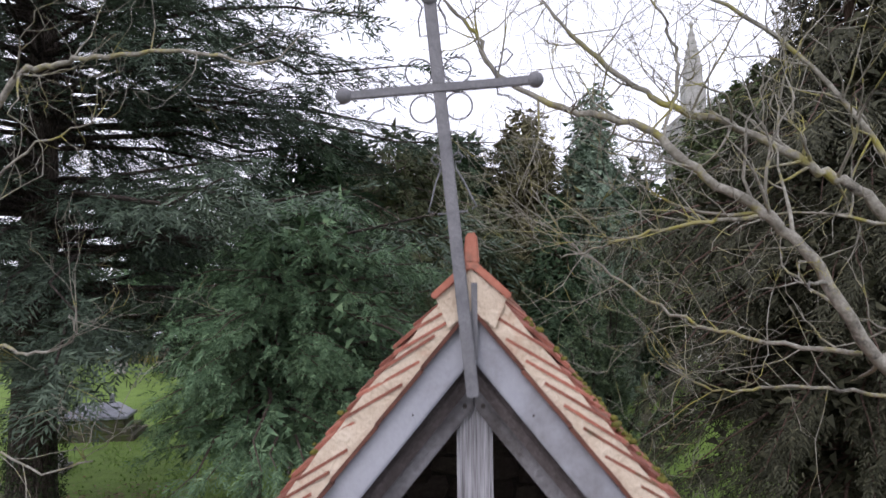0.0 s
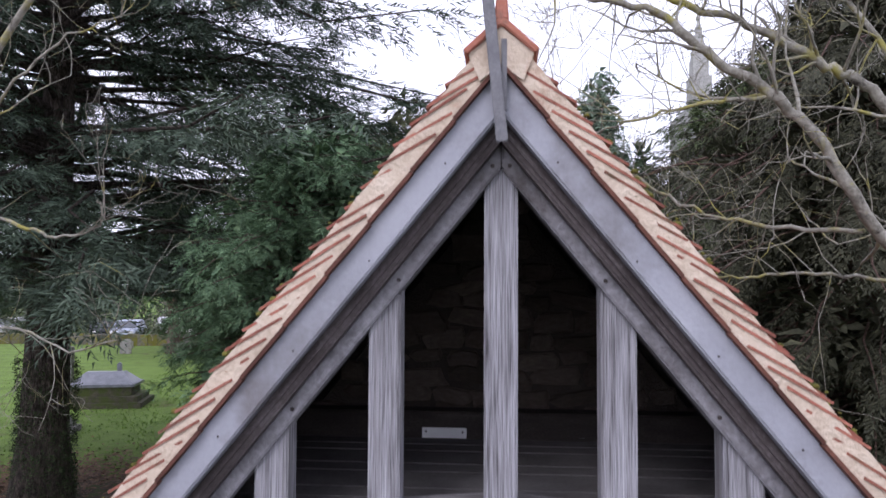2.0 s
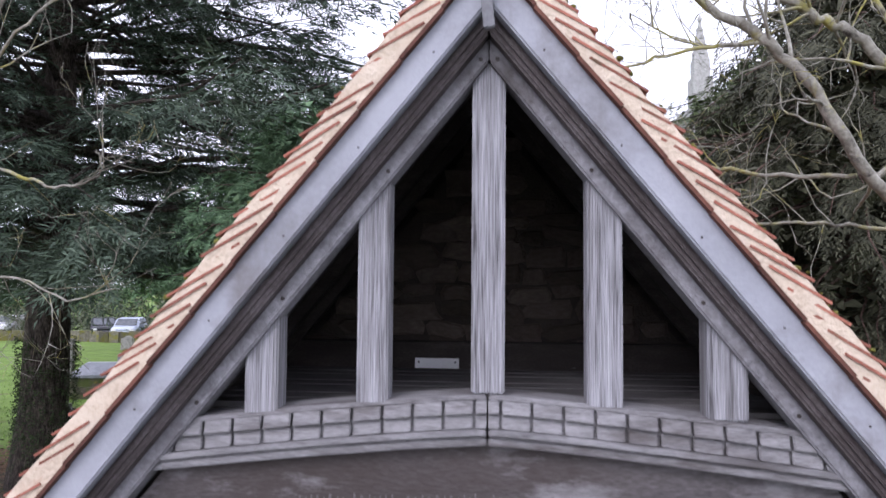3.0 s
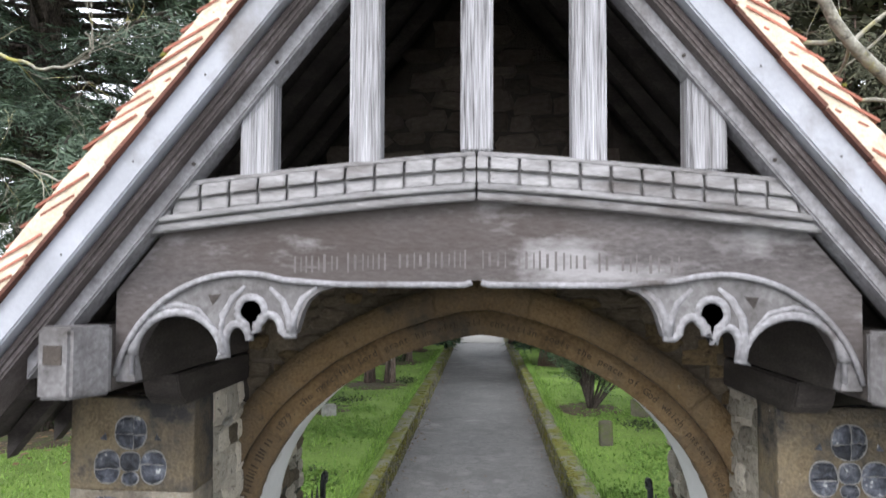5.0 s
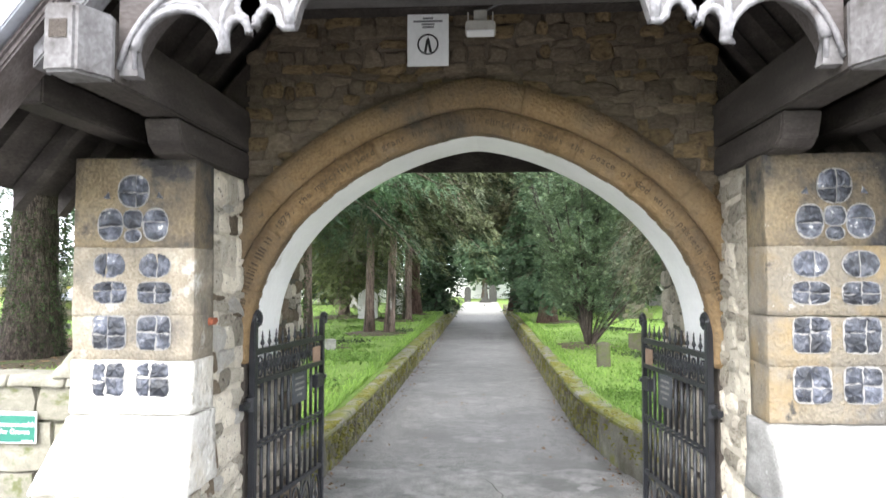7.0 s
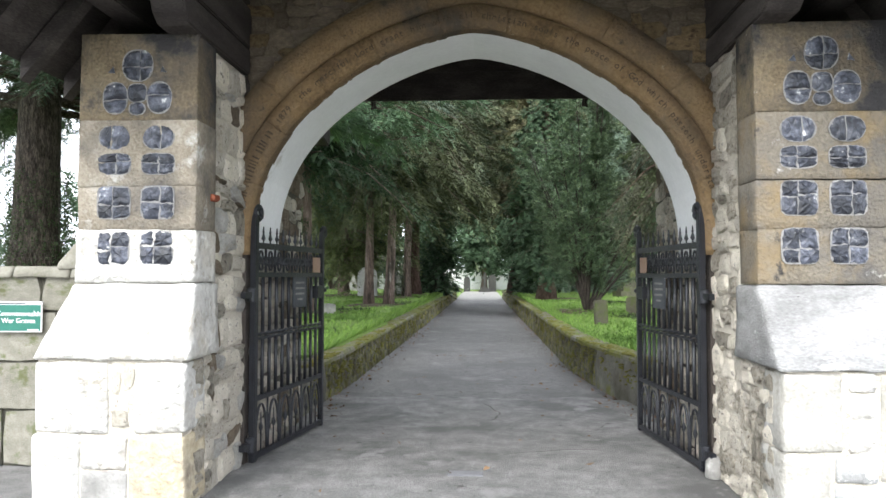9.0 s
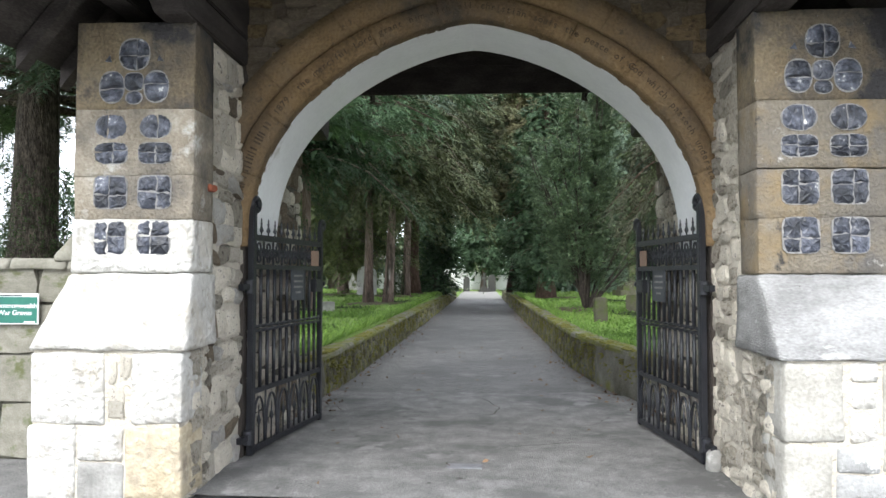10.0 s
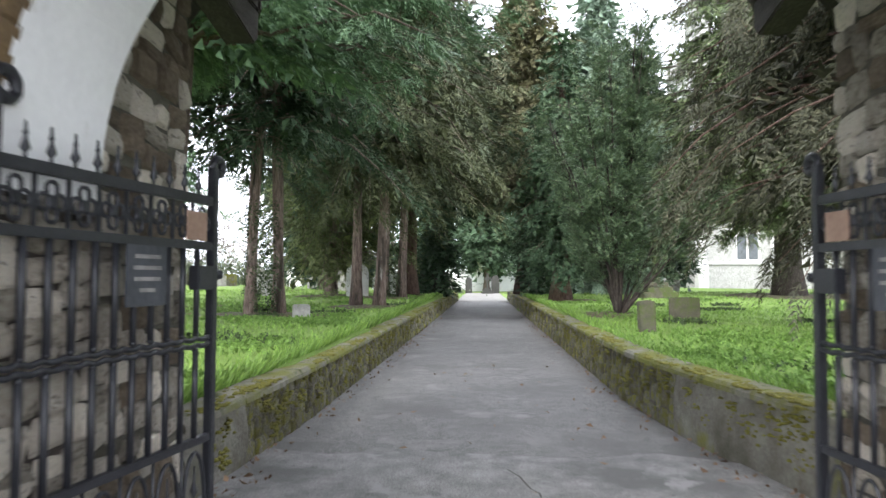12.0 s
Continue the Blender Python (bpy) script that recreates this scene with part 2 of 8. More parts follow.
M_WHITE = material("limewashed_stone", [(0.30, (0.260, 0.237, 0.200)), (0.44, (0.423, 0.407, 0.372)), (0.62, (0.558, 0.544, 0.512))], 5, 0.92, 1.0, 24, fine=0.45, rand=0.06, blotch=[((0.44, 0.40, 0.33), 2.6, 0.60, 0.09), ((0.30, 0.275, 0.23), 7.0, 0.65, 0.05), ((0.42, 0.41, 0.38), 1.6, 0.60, 0.08), ((0.20, 0.18, 0.15), 18, 0.70, 0.03)], bdist=0.03)
M_GREYW = material("grey_weathering_stone", [(0.30, (0.150, 0.147, 0.143)), (0.48, (0.254, 0.250, 0.244)), (0.68, (0.377, 0.373, 0.364))], 3.0, 0.9, 0.9, 45, (1, 1, 2.2), fine=0.4, blotch=[((0.13, 0.128, 0.122), 1.3, 0.56, 0.10), ((0.46, 0.455, 0.44), 5.0, 0.67, 0.05), ((0.07, 0.066, 0.060), 13, 0.71, 0.03)], bdist=0.012)
M_CREAM = material("cream_dressed_stone", [(0.30, (0.230, 0.218, 0.188)), (0.48, (0.353, 0.338, 0.300)), (0.68, (0.482, 0.466, 0.426))], 3.0, 0.92, 0.9, 40, fine=0.4, blotch=[((0.26, 0.25, 0.225), 1.6, 0.58, 0.09), ((0.62, 0.61, 0.58), 3.0, 0.64, 0.07), ((0.16, 0.15, 0.13), 12, 0.71, 0.03)], bdist=0.012)
M_PATCH = material("peeling_cement", [(0.30, (0.20, 0.198, 0.192)), (0.48, (0.30, 0.298, 0.288)), (0.68, (0.40, 0.396, 0.385))], 3.0, 0.92, 0.7, 50, fine=0.35, blotch=[((0.62, 0.61, 0.585), 4.0, 0.58, 0.02), ((0.10, 0.092, 0.080), 3.4, 0.66, 0.04), ((0.34, 0.29, 0.22), 6.0, 0.69, 0.03)], bdist=0.012)
M_PALE = material("pale_limestone", [(0.28, (0.20, 0.193, 0.178)), (0.5, (0.33, 0.32, 0.298)), (0.72, (0.47, 0.457, 0.43))], 2.0, 0.92, 0.8, 50, fine=0.3, blotch=[((0.16, 0.155, 0.145), 1.4, 0.58, 0.10), ((0.60, 0.59, 0.56), 2.6, 0.66, 0.07), ((0.10, 0.095, 0.088), 8.0, 0.72, 0.03)], bdist=0.010)
M_PLASTER = material("white_painted_plaster", [(0.3, (0.74, 0.745, 0.75)), (0.6, (0.84, 0.845, 0.85))], 3, 0.8, 0.25, 30, blotch=((0.55, 0.54, 0.50), 2.5, 0.70, 0.05))
M_FLINT = material("knapped_flint", [(0.34, (0.008, 0.009, 0.012)), (0.48, (0.028, 0.031, 0.042)), (0.57, (0.078, 0.084, 0.106)), (0.62, (0.13, 0.135, 0.155)), (0.655, (0.50, 0.50, 0.49))], 11, 0.30, 0.6, 55, rand=0.45, spec=0.4, fine=0.22)
M_POINT = material("flint_pointing", [(0.3, (0.13, 0.127, 0.122)), (0.7, (0.31, 0.30, 0.29))], 9, 0.9, 0.6, 60)
M_ASPHALT = material("worn_asphalt", [(0.37, (0.068, 0.067, 0.064)), (0.5, (0.156, 0.152, 0.145)), (0.63, (0.281, 0.275, 0.262))], 8, 0.88, 1.0, 110, fine=0.78, blotch=[((0.129, 0.125, 0.120), 0.8, 0.56, 0.08), ((0.222, 0.217, 0.207), 1.9, 0.62, 0.06), ((0.433, 0.425, 0.404), 50, 0.70, 0.03), ((0.050, 0.046, 0.043), 30, 0.70, 0.03)], bdist=0.014)
M_LIT_PATH = material("skylit_path", [(0.3, (0.127, 0.120, 0.106)), (0.5, (0.194, 0.185, 0.168)), (0.7, (0.253, 0.244, 0.223))], 6, 0.9, 0.8, 90, fine=0.5, bdist=0.01)
M_CONC = material("old_concrete", [(0.36, (0.107, 0.104, 0.101)), (0.5, (0.198, 0.194, 0.186)), (0.64, (0.310, 0.304, 0.292))], 5, 0.88, 1.0, 120, fine=0.62, blotch=[((0.122, 0.120, 0.115), 0.9, 0.55, 0.05), ((0.249, 0.245, 0.237), 2.3, 0.61, 0.03), ((0.427, 0.417, 0.397), 40, 0.71, 0.03), ((0.071, 0.068, 0.063), 9, 0.68, 0.03)], bdist=0.014)
M_GRASS_G = material("lawn_ground", [(0.28, (0.055, 0.078, 0.018)), (0.5, (0.118, 0.190, 0.034)), (0.72, (0.175, 0.268, 0.055))], 1.2, 0.95, 0.6, 30, fine=0.5, blotch=((0.10, 0.065, 0.04), 0.35, 0.66, 0.06), bdist=0.05)
M_GRASS = material("grass_blades", [(0.28, (0.046, 0.096, 0.018)), (0.47, (0.118, 0.210, 0.036)), (0.61, (0.190, 0.300, 0.058)), (0.79, (0.29, 0.37, 0.11))], 1.1, 0.6, 0.0, 3, island=0.35, detail=4.0)
M_MOSS = material("moss", [(0.25, (0.05, 0.045, 0.012)), (0.5, (0.12, 0.115, 0.022)), (0.8, (0.22, 0.20, 0.045))], 9, 1.0, 0.8, 60, bdist=0.02)
M_MOSSY = material("mossy_wall_stone", [(0.2, (0.045, 0.043, 0.033)), (0.5, (0.120, 0.112, 0.085)), (0.8, (0.27, 0.255, 0.21))], 6, 0.95, 0.9, 40, rand=0.38, blotch=((0.135, 0.130, 0.022), 1.6, 0.52, 0.07), bdist=0.025)
M_MOSSY_S = material("mossy_wall_stone_far", [(0.2, (0.045, 0.043, 0.033)), (0.5, (0.120, 0.112, 0.085)), (0.8, (0.27, 0.255, 0.21))], 6, 0.95, 0.9, 40, island=0.38, blotch=((0.135, 0.130, 0.022), 1.6, 0.52, 0.07), bdist=0.025)
M_BARK = material("brown_bark", [(0.25, (0.035, 0.025, 0.02)), (0.5, (0.10, 0.075, 0.06)), (0.8, (0.20, 0.155, 0.13))], 5, 0.95, 1.0, 14, (4, 4, 0.8), bdist=0.05)
M_BARK_K = material("dark_stem_bark", [(0.32, (0.016, 0.013, 0.011)), (0.5, (0.045, 0.036, 0.030)), (0.7, (0.10, 0.085, 0.072))], 6, 0.95, 0.8, 20, (4, 4, 0.8), bdist=0.02)
M_BARK_C = material("reddish_cedar_bark", [(0.36, (0.014, 0.011, 0.010)), (0.48, (0.052, 0.040, 0.034)), (0.64, (0.135, 0.108, 0.095))], 3.5, 0.95, 1.0, 12, (3.5, 3.5, 1.0), fine=0.5, bdist=0.08)
M_BARK_P = material("pinkish_yew_bark", [(0.32, (0.045, 0.030, 0.024)), (0.48, (0.16, 0.115, 0.095)), (0.68, (0.33, 0.26, 0.225))], 5, 0.95, 1.0, 14, (4, 4, 0.6), fine=0.45, blotch=[((0.045, 0.036, 0.028), 1.2, 0.57, 0.07), ((0.36, 0.34, 0.31), 2.0, 0.66, 0.04)], bdist=0.05)
M_BARK_R = material("reddish_yew_bark", [(0.32, (0.030, 0.018, 0.014)), (0.48, (0.095, 0.058, 0.045)), (0.68, (0.19, 0.130, 0.105))], 5, 0.95, 1.0, 14, (4, 4, 0.6), fine=0.45, bdist=0.05)
M_LICHEN = material("lichened_bark", [(0.25, (0.075, 0.070, 0.055)), (0.5, (0.22, 0.21, 0.175)), (0.75, (0.42, 0.41, 0.36))], 9, 0.95, 0.8, 40, blotch=[((0.26, 0.24, 0.07), 3.0, 0.57, 0.06), ((0.05, 0.045, 0.04), 4.0, 0.62, 0.05)])
M_STONE_G = material("gravestone_grey", [(0.25, (0.09, 0.09, 0.08)), (0.5, (0.22, 0.215, 0.20)), (0.8, (0.38, 0.37, 0.34))], 6, 0.9, 0.6, 50, rand=0.25, blotch=((0.12, 0.12, 0.05), 4, 0.6, 0.06))
M_SLATE = material("polished_tomb_slab", [(0.3, (0.12, 0.13, 0.15)), (0.7, (0.26, 0.27, 0.30))], 4, 0.35, 0.2, 40, spec=0.5)


def leaf_material(name, dark, mid, light, var=0.20):
    # ramp ends spread apart to put leaf highlights and dark hollows into the colour
    return material(name, [(0.34, tuple(0.75 * v for v in dark)), (0.50, mid), (0.66, tuple(1.25 * v for v in light))], 1.6, 0.65, 0.0, 9, fine=0.4, island=var, spec=0.2)


M_YEW = leaf_material("yew_needles", (0.020, 0.038, 0.020), (0.042, 0.074, 0.038), (0.085, 0.128, 0.064))
M_YEW_D = leaf_material("dark_yew_needles", (0.014, 0.026, 0.015), (0.030, 0.054, 0.028), (0.062, 0.098, 0.048))
M_YEW_L = leaf_material("light_yew_needles", (0.043, 0.077, 0.043), (0.089, 0.137, 0.077), (0.204, 0.258, 0.126))
M_CEDAR = leaf_material("cedar_needles", (0.032, 0.050, 0.036), (0.069, 0.099, 0.069), (0.135, 0.176, 0.124))
M_CYP = leaf_material("olive_yew_sprays", (0.034, 0.042, 0.019), (0.072, 0.084, 0.038), (0.135, 0.145, 0.068))
M_CYP_G = leaf_material("green_olive_sprays", (0.034, 0.050, 0.022), (0.076, 0.104, 0.044), (0.140, 0.172, 0.076))
M_CYP_O = leaf_material("grey_olive_sprays", (0.040, 0.052, 0.030), (0.085, 0.104, 0.060), (0.150, 0.172, 0.098))
M_CYP_L = leaf_material("yellow_olive_sprays", (0.055, 0.070, 0.026), (0.115, 0.138, 0.054), (0.20, 0.225, 0.095))
M_CYP_B = leaf_material("blue_green_cypress_sprays", (0.075, 0.115, 0.085), (0.150, 0.210, 0.150), (0.24, 0.31, 0.215))
M_CYP_N = leaf_material("brown_olive_sprays", (0.050, 0.050, 0.025), (0.105, 0.100, 0.050), (0.180, 0.168, 0.092))
M_CYP_D = leaf_material("dark_cypress_sprays", (0.022, 0.023, 0.014), (0.048, 0.050, 0.030), (0.092, 0.090, 0.054))
M_YEW_M = leaf_material("green_yew_needles", (0.043, 0.083, 0.045), (0.095, 0.165, 0.088), (0.181, 0.265, 0.140))
M_IVY = leaf_material("ivy_leaves", (0.012, 0.022, 0.008), (0.035, 0.055, 0.020), (0.080, 0.10, 0.045))
M_BUSH = leaf_material("weed_leaves", (0.05, 0.095, 0.018), (0.10, 0.18, 0.035), (0.16, 0.25, 0.06))
M_OAK_M = material("silver_oak_moulding", [(0.28, (0.082, 0.077, 0.078)), (0.48, (0.205, 0.198, 0.202)), (0.75, (0.35, 0.34, 0.347))], 6, 0.82, 0.7, 40, (0.7, 4, 4), fine=0.4, blotch=((0.080, 0.069, 0.066), 2.0, 0.60, 0.09))
M_JOINT_W = material("dull_wall_mortar", [(0.25, (0.045, 0.042, 0.032)), (0.75, (0.13, 0.122, 0.095))], 8, 0.95, 0.8, 60, bdist=0.02)
M_RENDER = material("mossy_cement_render", [(0.30, (0.072, 0.068, 0.056)), (0.48, (0.132, 0.126, 0.104)), (0.66, (0.200, 0.192, 0.166))], 2.2, 0.95, 0.9, 40, fine=0.3, blotch=[((0.064, 0.060, 0.043), 1.8, 0.55, 0.09), ((0.119, 0.119, 0.021), 2.4, 0.60, 0.07), ((0.306, 0.297, 0.272), 1.6, 0.68, 0.03)], bdist=0.015)
M_STONE_D = material("dark_mossy_stone", [(0.25, (0.035, 0.034, 0.025)), (0.5, (0.088, 0.082, 0.058)), (0.8, (0.16, 0.148, 0.11))], 7, 0.95, 0.8, 50, blotch=((0.07, 0.09, 0.025), 3, 0.52, 0.06))

# ---- plan ----
WALL_Y0, WALL_Y1 = 3.90, 4.60
SLOPE = 1.22
PITCH = math.atan(SLOPE)
RUN = Vector((math.cos(PITCH), 0, -math.sin(PITCH)))
OUT = Vector((math.sin(PITCH), 0, math.cos(PITCH)))
ROOF_Y0, ROOF_Y1 = 1.86, 6.66
EAVE = 2.62


def arch(x, off=0.0):
    """Height of the arch's curve at x, for the curve set off outwards by off."""
    a, h = 1.60 + off, 1.61 + off
    u = min(abs(x) / a, 1.0)
    return 1.50 + h * (1 - u ** 1.5) ** (1 / 2.4)


def arch_points(off=0.0, n=36, y=0.0, foot=0.0):
    a = 1.60 + off
    xs = [a * math.sin(math.pi / 2 * (2 * i / n - 1)) for i in range(n + 1)]
    pts = [(x, y, arch(x, off)) for x in xs]
    if foot is not None:
        pts = [(-a, y, foot)] + pts + [(a, y, foot)]
    return pts


def right_wall_x(y):
    return 1.27 + 0.42 * max(0.0, (9.5 - y) / 3.4) ** 1.6 if y < 9.5 else 1.27 - 0.012 * (y - 9.5)


def left_wall_x(y):
    return -1.60 - 0.004 * max(0.0, y - 12) - 0.05 * max(0.0, (8 - y) / 2)


def lawn(x, y):
    h = 0.45 + 0.006 * min(max(y - 6, 0), 30) + 0.05 * math.sin(x * 0.6 + 1) * math.sin(y * 0.45)
    if y > 33:
        far = min(max((abs(x) - 1.6) / 6.0, 0.0), 1.0)
        h = h + (0.02 + h * far - h) * min((y - 33) / 8.0, 1.0)
    return h


# ---- ground ----
def ground_height(x, y):
    if y < 3.89:
        return -0.03
    if y < 5.6 and abs(x) < 2.2:
        return -0.03
    out = max(left_wall_x(y) - 0.16 - x, x - right_wall_x(y) - 0.16)
    if out < 0 and y < 60:
        return -0.03
    return lawn(x, y)


def build_ground():
    xs = [-600, -250, -120, -70] + [-50 + 2 * i for i in range(18)] + [-14 + i for i in range(10)] + [-4, -3.4, -2.9, -2.5, -2.24, -2.16, -1.9, -1.76, -1.70, -1.64, -1.58, -1.52, -1.46, -1.2, -0.6, 0, 0.6, 1.0, 1.2, 1.36, 1.42, 1.5, 1.6, 1.7, 1.8, 1.9, 2.16, 2.24, 2.6, 3, 3.5, 4, 5, 6, 7, 8, 9, 10, 12, 14, 17, 20, 25, 30, 40, 50, 70, 120, 250, 600]
    ys = [-300, -60, -20, -8, -4, -2, 0, 1, 2, 3, 3.88, 3.90, 4.5, 5.58, 5.62] + [6 + 0.5 * i for i in range(24)] + [18 + i for i in range(20)] + [38, 39, 40, 41, 42.5, 44, 46, 50, 54, 59, 61, 64, 80, 120, 250, 700]
    xs.sort()
    ys.sort()
    m = Mesh()
    nx = len(xs)
    m.v = [(x, y, ground_height(x, y)) for y in ys for x in xs]
    m.f = [(j * nx + i, j * nx + i + 1, (j + 1) * nx + i + 1, (j + 1) * nx + i) for j in range(len(ys) - 1) for i in range(nx - 1)]
    return thing("ground", "mossy green churchyard lawn with bare brown earth under the trees", "ground", m, M_GRASS_G, kind="structure")


ground = build_ground()


def build_path():
    m = Mesh()
    ys = [5.0 + 0.6 * i for i in range(90)]
    n = len(ys)
    cols = 8
    for y in ys:
        a, b = left_wall_x(y) - 0.14, right_wall_x(y) + 0.14
        m.v += [(a + (b - a) * k / cols, y, 0.015 * math.sin(math.pi * k / cols) + 0.004 * math.sin(1.3 * y + k)) for k in range(cols + 1)]
    m.f = [(j * (cols + 1) + k, j * (cols + 1) + k + 1, (j + 1) * (cols + 1) + k + 1, (j + 1) * (cols + 1) + k) for j in range(n - 1) for k in range(cols)]
    return thing("path", "worn grey asphalt path between low mossy walls", "path", m, M_ASPHALT, kind="structure")


path = build_path()
# past the trees the path's brighter light is put into a paler surface colour
m = Mesh()
rows_ = [37.6 + 0.7 * i for i in range(30)]
for y in rows_:
    a, b = left_wall_x(y) - 0.05, right_wall_x(y) + 0.05
    m.v += [(a + (b - a) * k / 4, y + (0.15 * math.sin(3 * k) if y < 38 else 0), 0.034 + 0.004 * math.sin(y + 2 * k)) for k in range(5)]
m.f = [(j * 5 + k, j * 5 + k + 1, j * 5 + k + 6, j * 5 + k + 5) for j in range(29) for k in range(4)]
lit_path_end = thing("pavement", "far end of the path, coloured pale for the open sky light on it", "gravel", m, M_LIT_PATH, kind="structure")
m = Mesh()
m.box(-1.66, 1.66, 3.05, 5.62, -0.10, -0.01)
ys_ = [3.05 + 0.15 * i for i in range(26)]
cols_ = 6
k0 = len(m.v)
for y in ys_:
    a, b = max(left_wall_x(y) - 0.1, -1.75), min(right_wall_x(y) + 0.1, 1.8)
    m.v += [(a + (b - a) * k / cols_, y + (0.09 * math.sin(9 * k + 1) + 0.05 * math.sin(4 * k) if y > 6.7 else 0), 0.022) for k in range(cols_ + 1)]
m.f += [(k0 + j * (cols_ + 1) + k, k0 + j * (cols_ + 1) + k + 1, k0 + (j + 1) * (cols_ + 1) + k + 1, k0 + (j + 1) * (cols_ + 1) + k) for j in range(len(ys_) - 1) for k in range(cols_)]
threshold = thing("pavement", "patched grey concrete threshold under the arch", "pavement", m, M_CONC, kind="structure")
# dirt-filled cracks wandering over the threshold
rnd_c = random.Random(15)
M_DIRT = material("crack_dirt", [(0.3, (0.055, 0.051, 0.046)), (0.7, (0.11, 0.103, 0.092))], 20, 0.95, 0.6, 90)
for cx, cy, ang, steps in ((-0.1, 6.5, 0.05, 14), (0.15, 4.2, 1.45, 12), (0.75, 5.2, -0.5, 9)):
    m = Mesh()
    x, y, w = cx, cy, 0.003
    left, right = [], []
    for k in range(steps):
        w = max(0.0015, min(0.007, w + rnd_c.uniform(-0.003, 0.003)))
        if k in (0, steps - 1):
            w = 0.0005
        nx_, ny_ = -math.sin(ang), math.cos(ang)
        left.append((x + nx_ * w, y + ny_ * w, 0.0262))
        right.append((x - nx_ * w, y - ny_ * w, 0.0262))
        ang += rnd_c.gauss(0, 0.35) * (1 if k % 2 else -1)
        x, y = x + 0.085 * math.cos(ang), y + 0.085 * math.sin(ang)
    n_ = len(left)
    m.add(left + right, [(i, i + 1, n_ + i + 1, n_ + i) for i in range(n_ - 1)])
    part("crack", m, M_DIRT, threshold)
drain = Mesh()
drain.box(-0.17, 0.07, 3.72, 3.83, 0.0, 0.030)
drain_cover = thing("drain_cover", "small worn iron drain cover set in the concrete", "drain cover", drain, M_IRON, bevel=0.004)
for k in range(3):
    slot = Mesh()
    slot.box(-0.14 + 0.07 * k, -0.10 + 0.07 * k, 3.745, 3.80, 0.0295, 0.0325)
    part("raised_rib", slot, M_IRON, drain_cover)
m = Mesh()
m.box(-30, 30, -30, 3.86, -0.12, 0.0)
forecourt = thing("road", "gravelly grey asphalt forecourt before the gate", "road", m, M_ASPHALT, kind="structure")


# ---- arch wall ----
M_JOINT_D = material("brown_lime_mortar", [(0.25, (0.075, 0.060, 0.045)), (0.75, (0.185, 0.150, 0.112))], 9, 0.95, 0.9, 50, bdist=0.02)


def gable(x):
    return 5.62 - SLOPE * abs(x)


def build_arch_wall():
    m = Mesh()
    half = 2.30
    for y0, y1 in ((WALL_Y0, WALL_Y1),):
        pts = arch_points(0.02, 40, 0, -0.1)
        n = len(pts)
        front = [(x, y0, z) for x, _, z in pts] + [(x, y0, gable(x)) for x, _, _ in pts]
        back = [(x, y1, z) for x, _, z in front]
        faces = []
        for i in range(n - 1):
            faces += [(i, i + 1, n + i + 1, n + i), (2 * n + i + 1, 2 * n + i, 3 * n + i, 3 * n + i + 1), (i + 1, i, 2 * n + i, 2 * n + i + 1), (n + i, n + i + 1, 3 * n + i + 1, 3 * n + i)]
        m.add(front + back, faces)
        for s in (-1, 1):
            a = s * 1.6205
            m.prism([(a, y0, -0.1), (s * half, y0, -0.1), (s * half, y0, gable(half)), (a, y0, gable(a))], (0, y1 - y0, 0))
    return thing("arch_wall", "rubble stone gate wall with a pointed archway", "wall", m, M_SHADE, kind="structure")


arch_wall = build_arch_wall()

# brown mortar between the stones over the arch
m = Mesh()
pts = [p for p in arch_points(0.05, 40, 0, None) if abs(p[0]) < 1.62]
n = len(pts)
m.add([(x, WALL_Y0 - 0.006, z) for x, _, z in pts] + [(x, WALL_Y0 - 0.006, max(min(gable(x), 3.95), z)) for x, _, z in pts] + [(x, WALL_Y0 + 0.01, z) for x, _, z in pts] + [(x, WALL_Y0 + 0.01, max(min(gable(x), 3.95), z)) for x, _, z in pts],
      [f for i in range(n - 1) for f in ((i, i + 1, n + i + 1, n + i), (n + i, n + i + 1, 3 * n + i + 1, 3 * n + i), (2 * n + i + 1, 2 * n + i, 3 * n + i, 3 * n + i + 1), (i + 1, i, 2 * n + i, 2 * n + i + 1))])
part("mortar_face", m, M_JOINT_D, arch_wall)

# white reveal of the arch
m = Mesh()
pts0 = arch_points(0.0, 48, WALL_Y0 + 0.10, 1.49)
pts1 = arch_points(0.0, 48, WALL_Y1 + 0.003, 1.49)
o0 = arch_points(0.03, 48, WALL_Y0 + 0.10, 1.49)
o1 = arch_points(0.03, 48, WALL_Y1 + 0.003, 1.49)
n = len(pts0)
m.add(pts0 + pts1 + o0 + o1, [(i, i + 1, n + i + 1, n + i) for i in range(n - 1)] + [(i + 1, i, 2 * n + i, 2 * n + i + 1) for i in range(n - 1)] + [(n + i, n + i + 1, 3 * n + i + 1, 3 * n + i) for i in range(n - 1)])
reveal = part("reveal", m, M_PLASTER, arch_wall, "white painted plaster reveal", smooth=False)


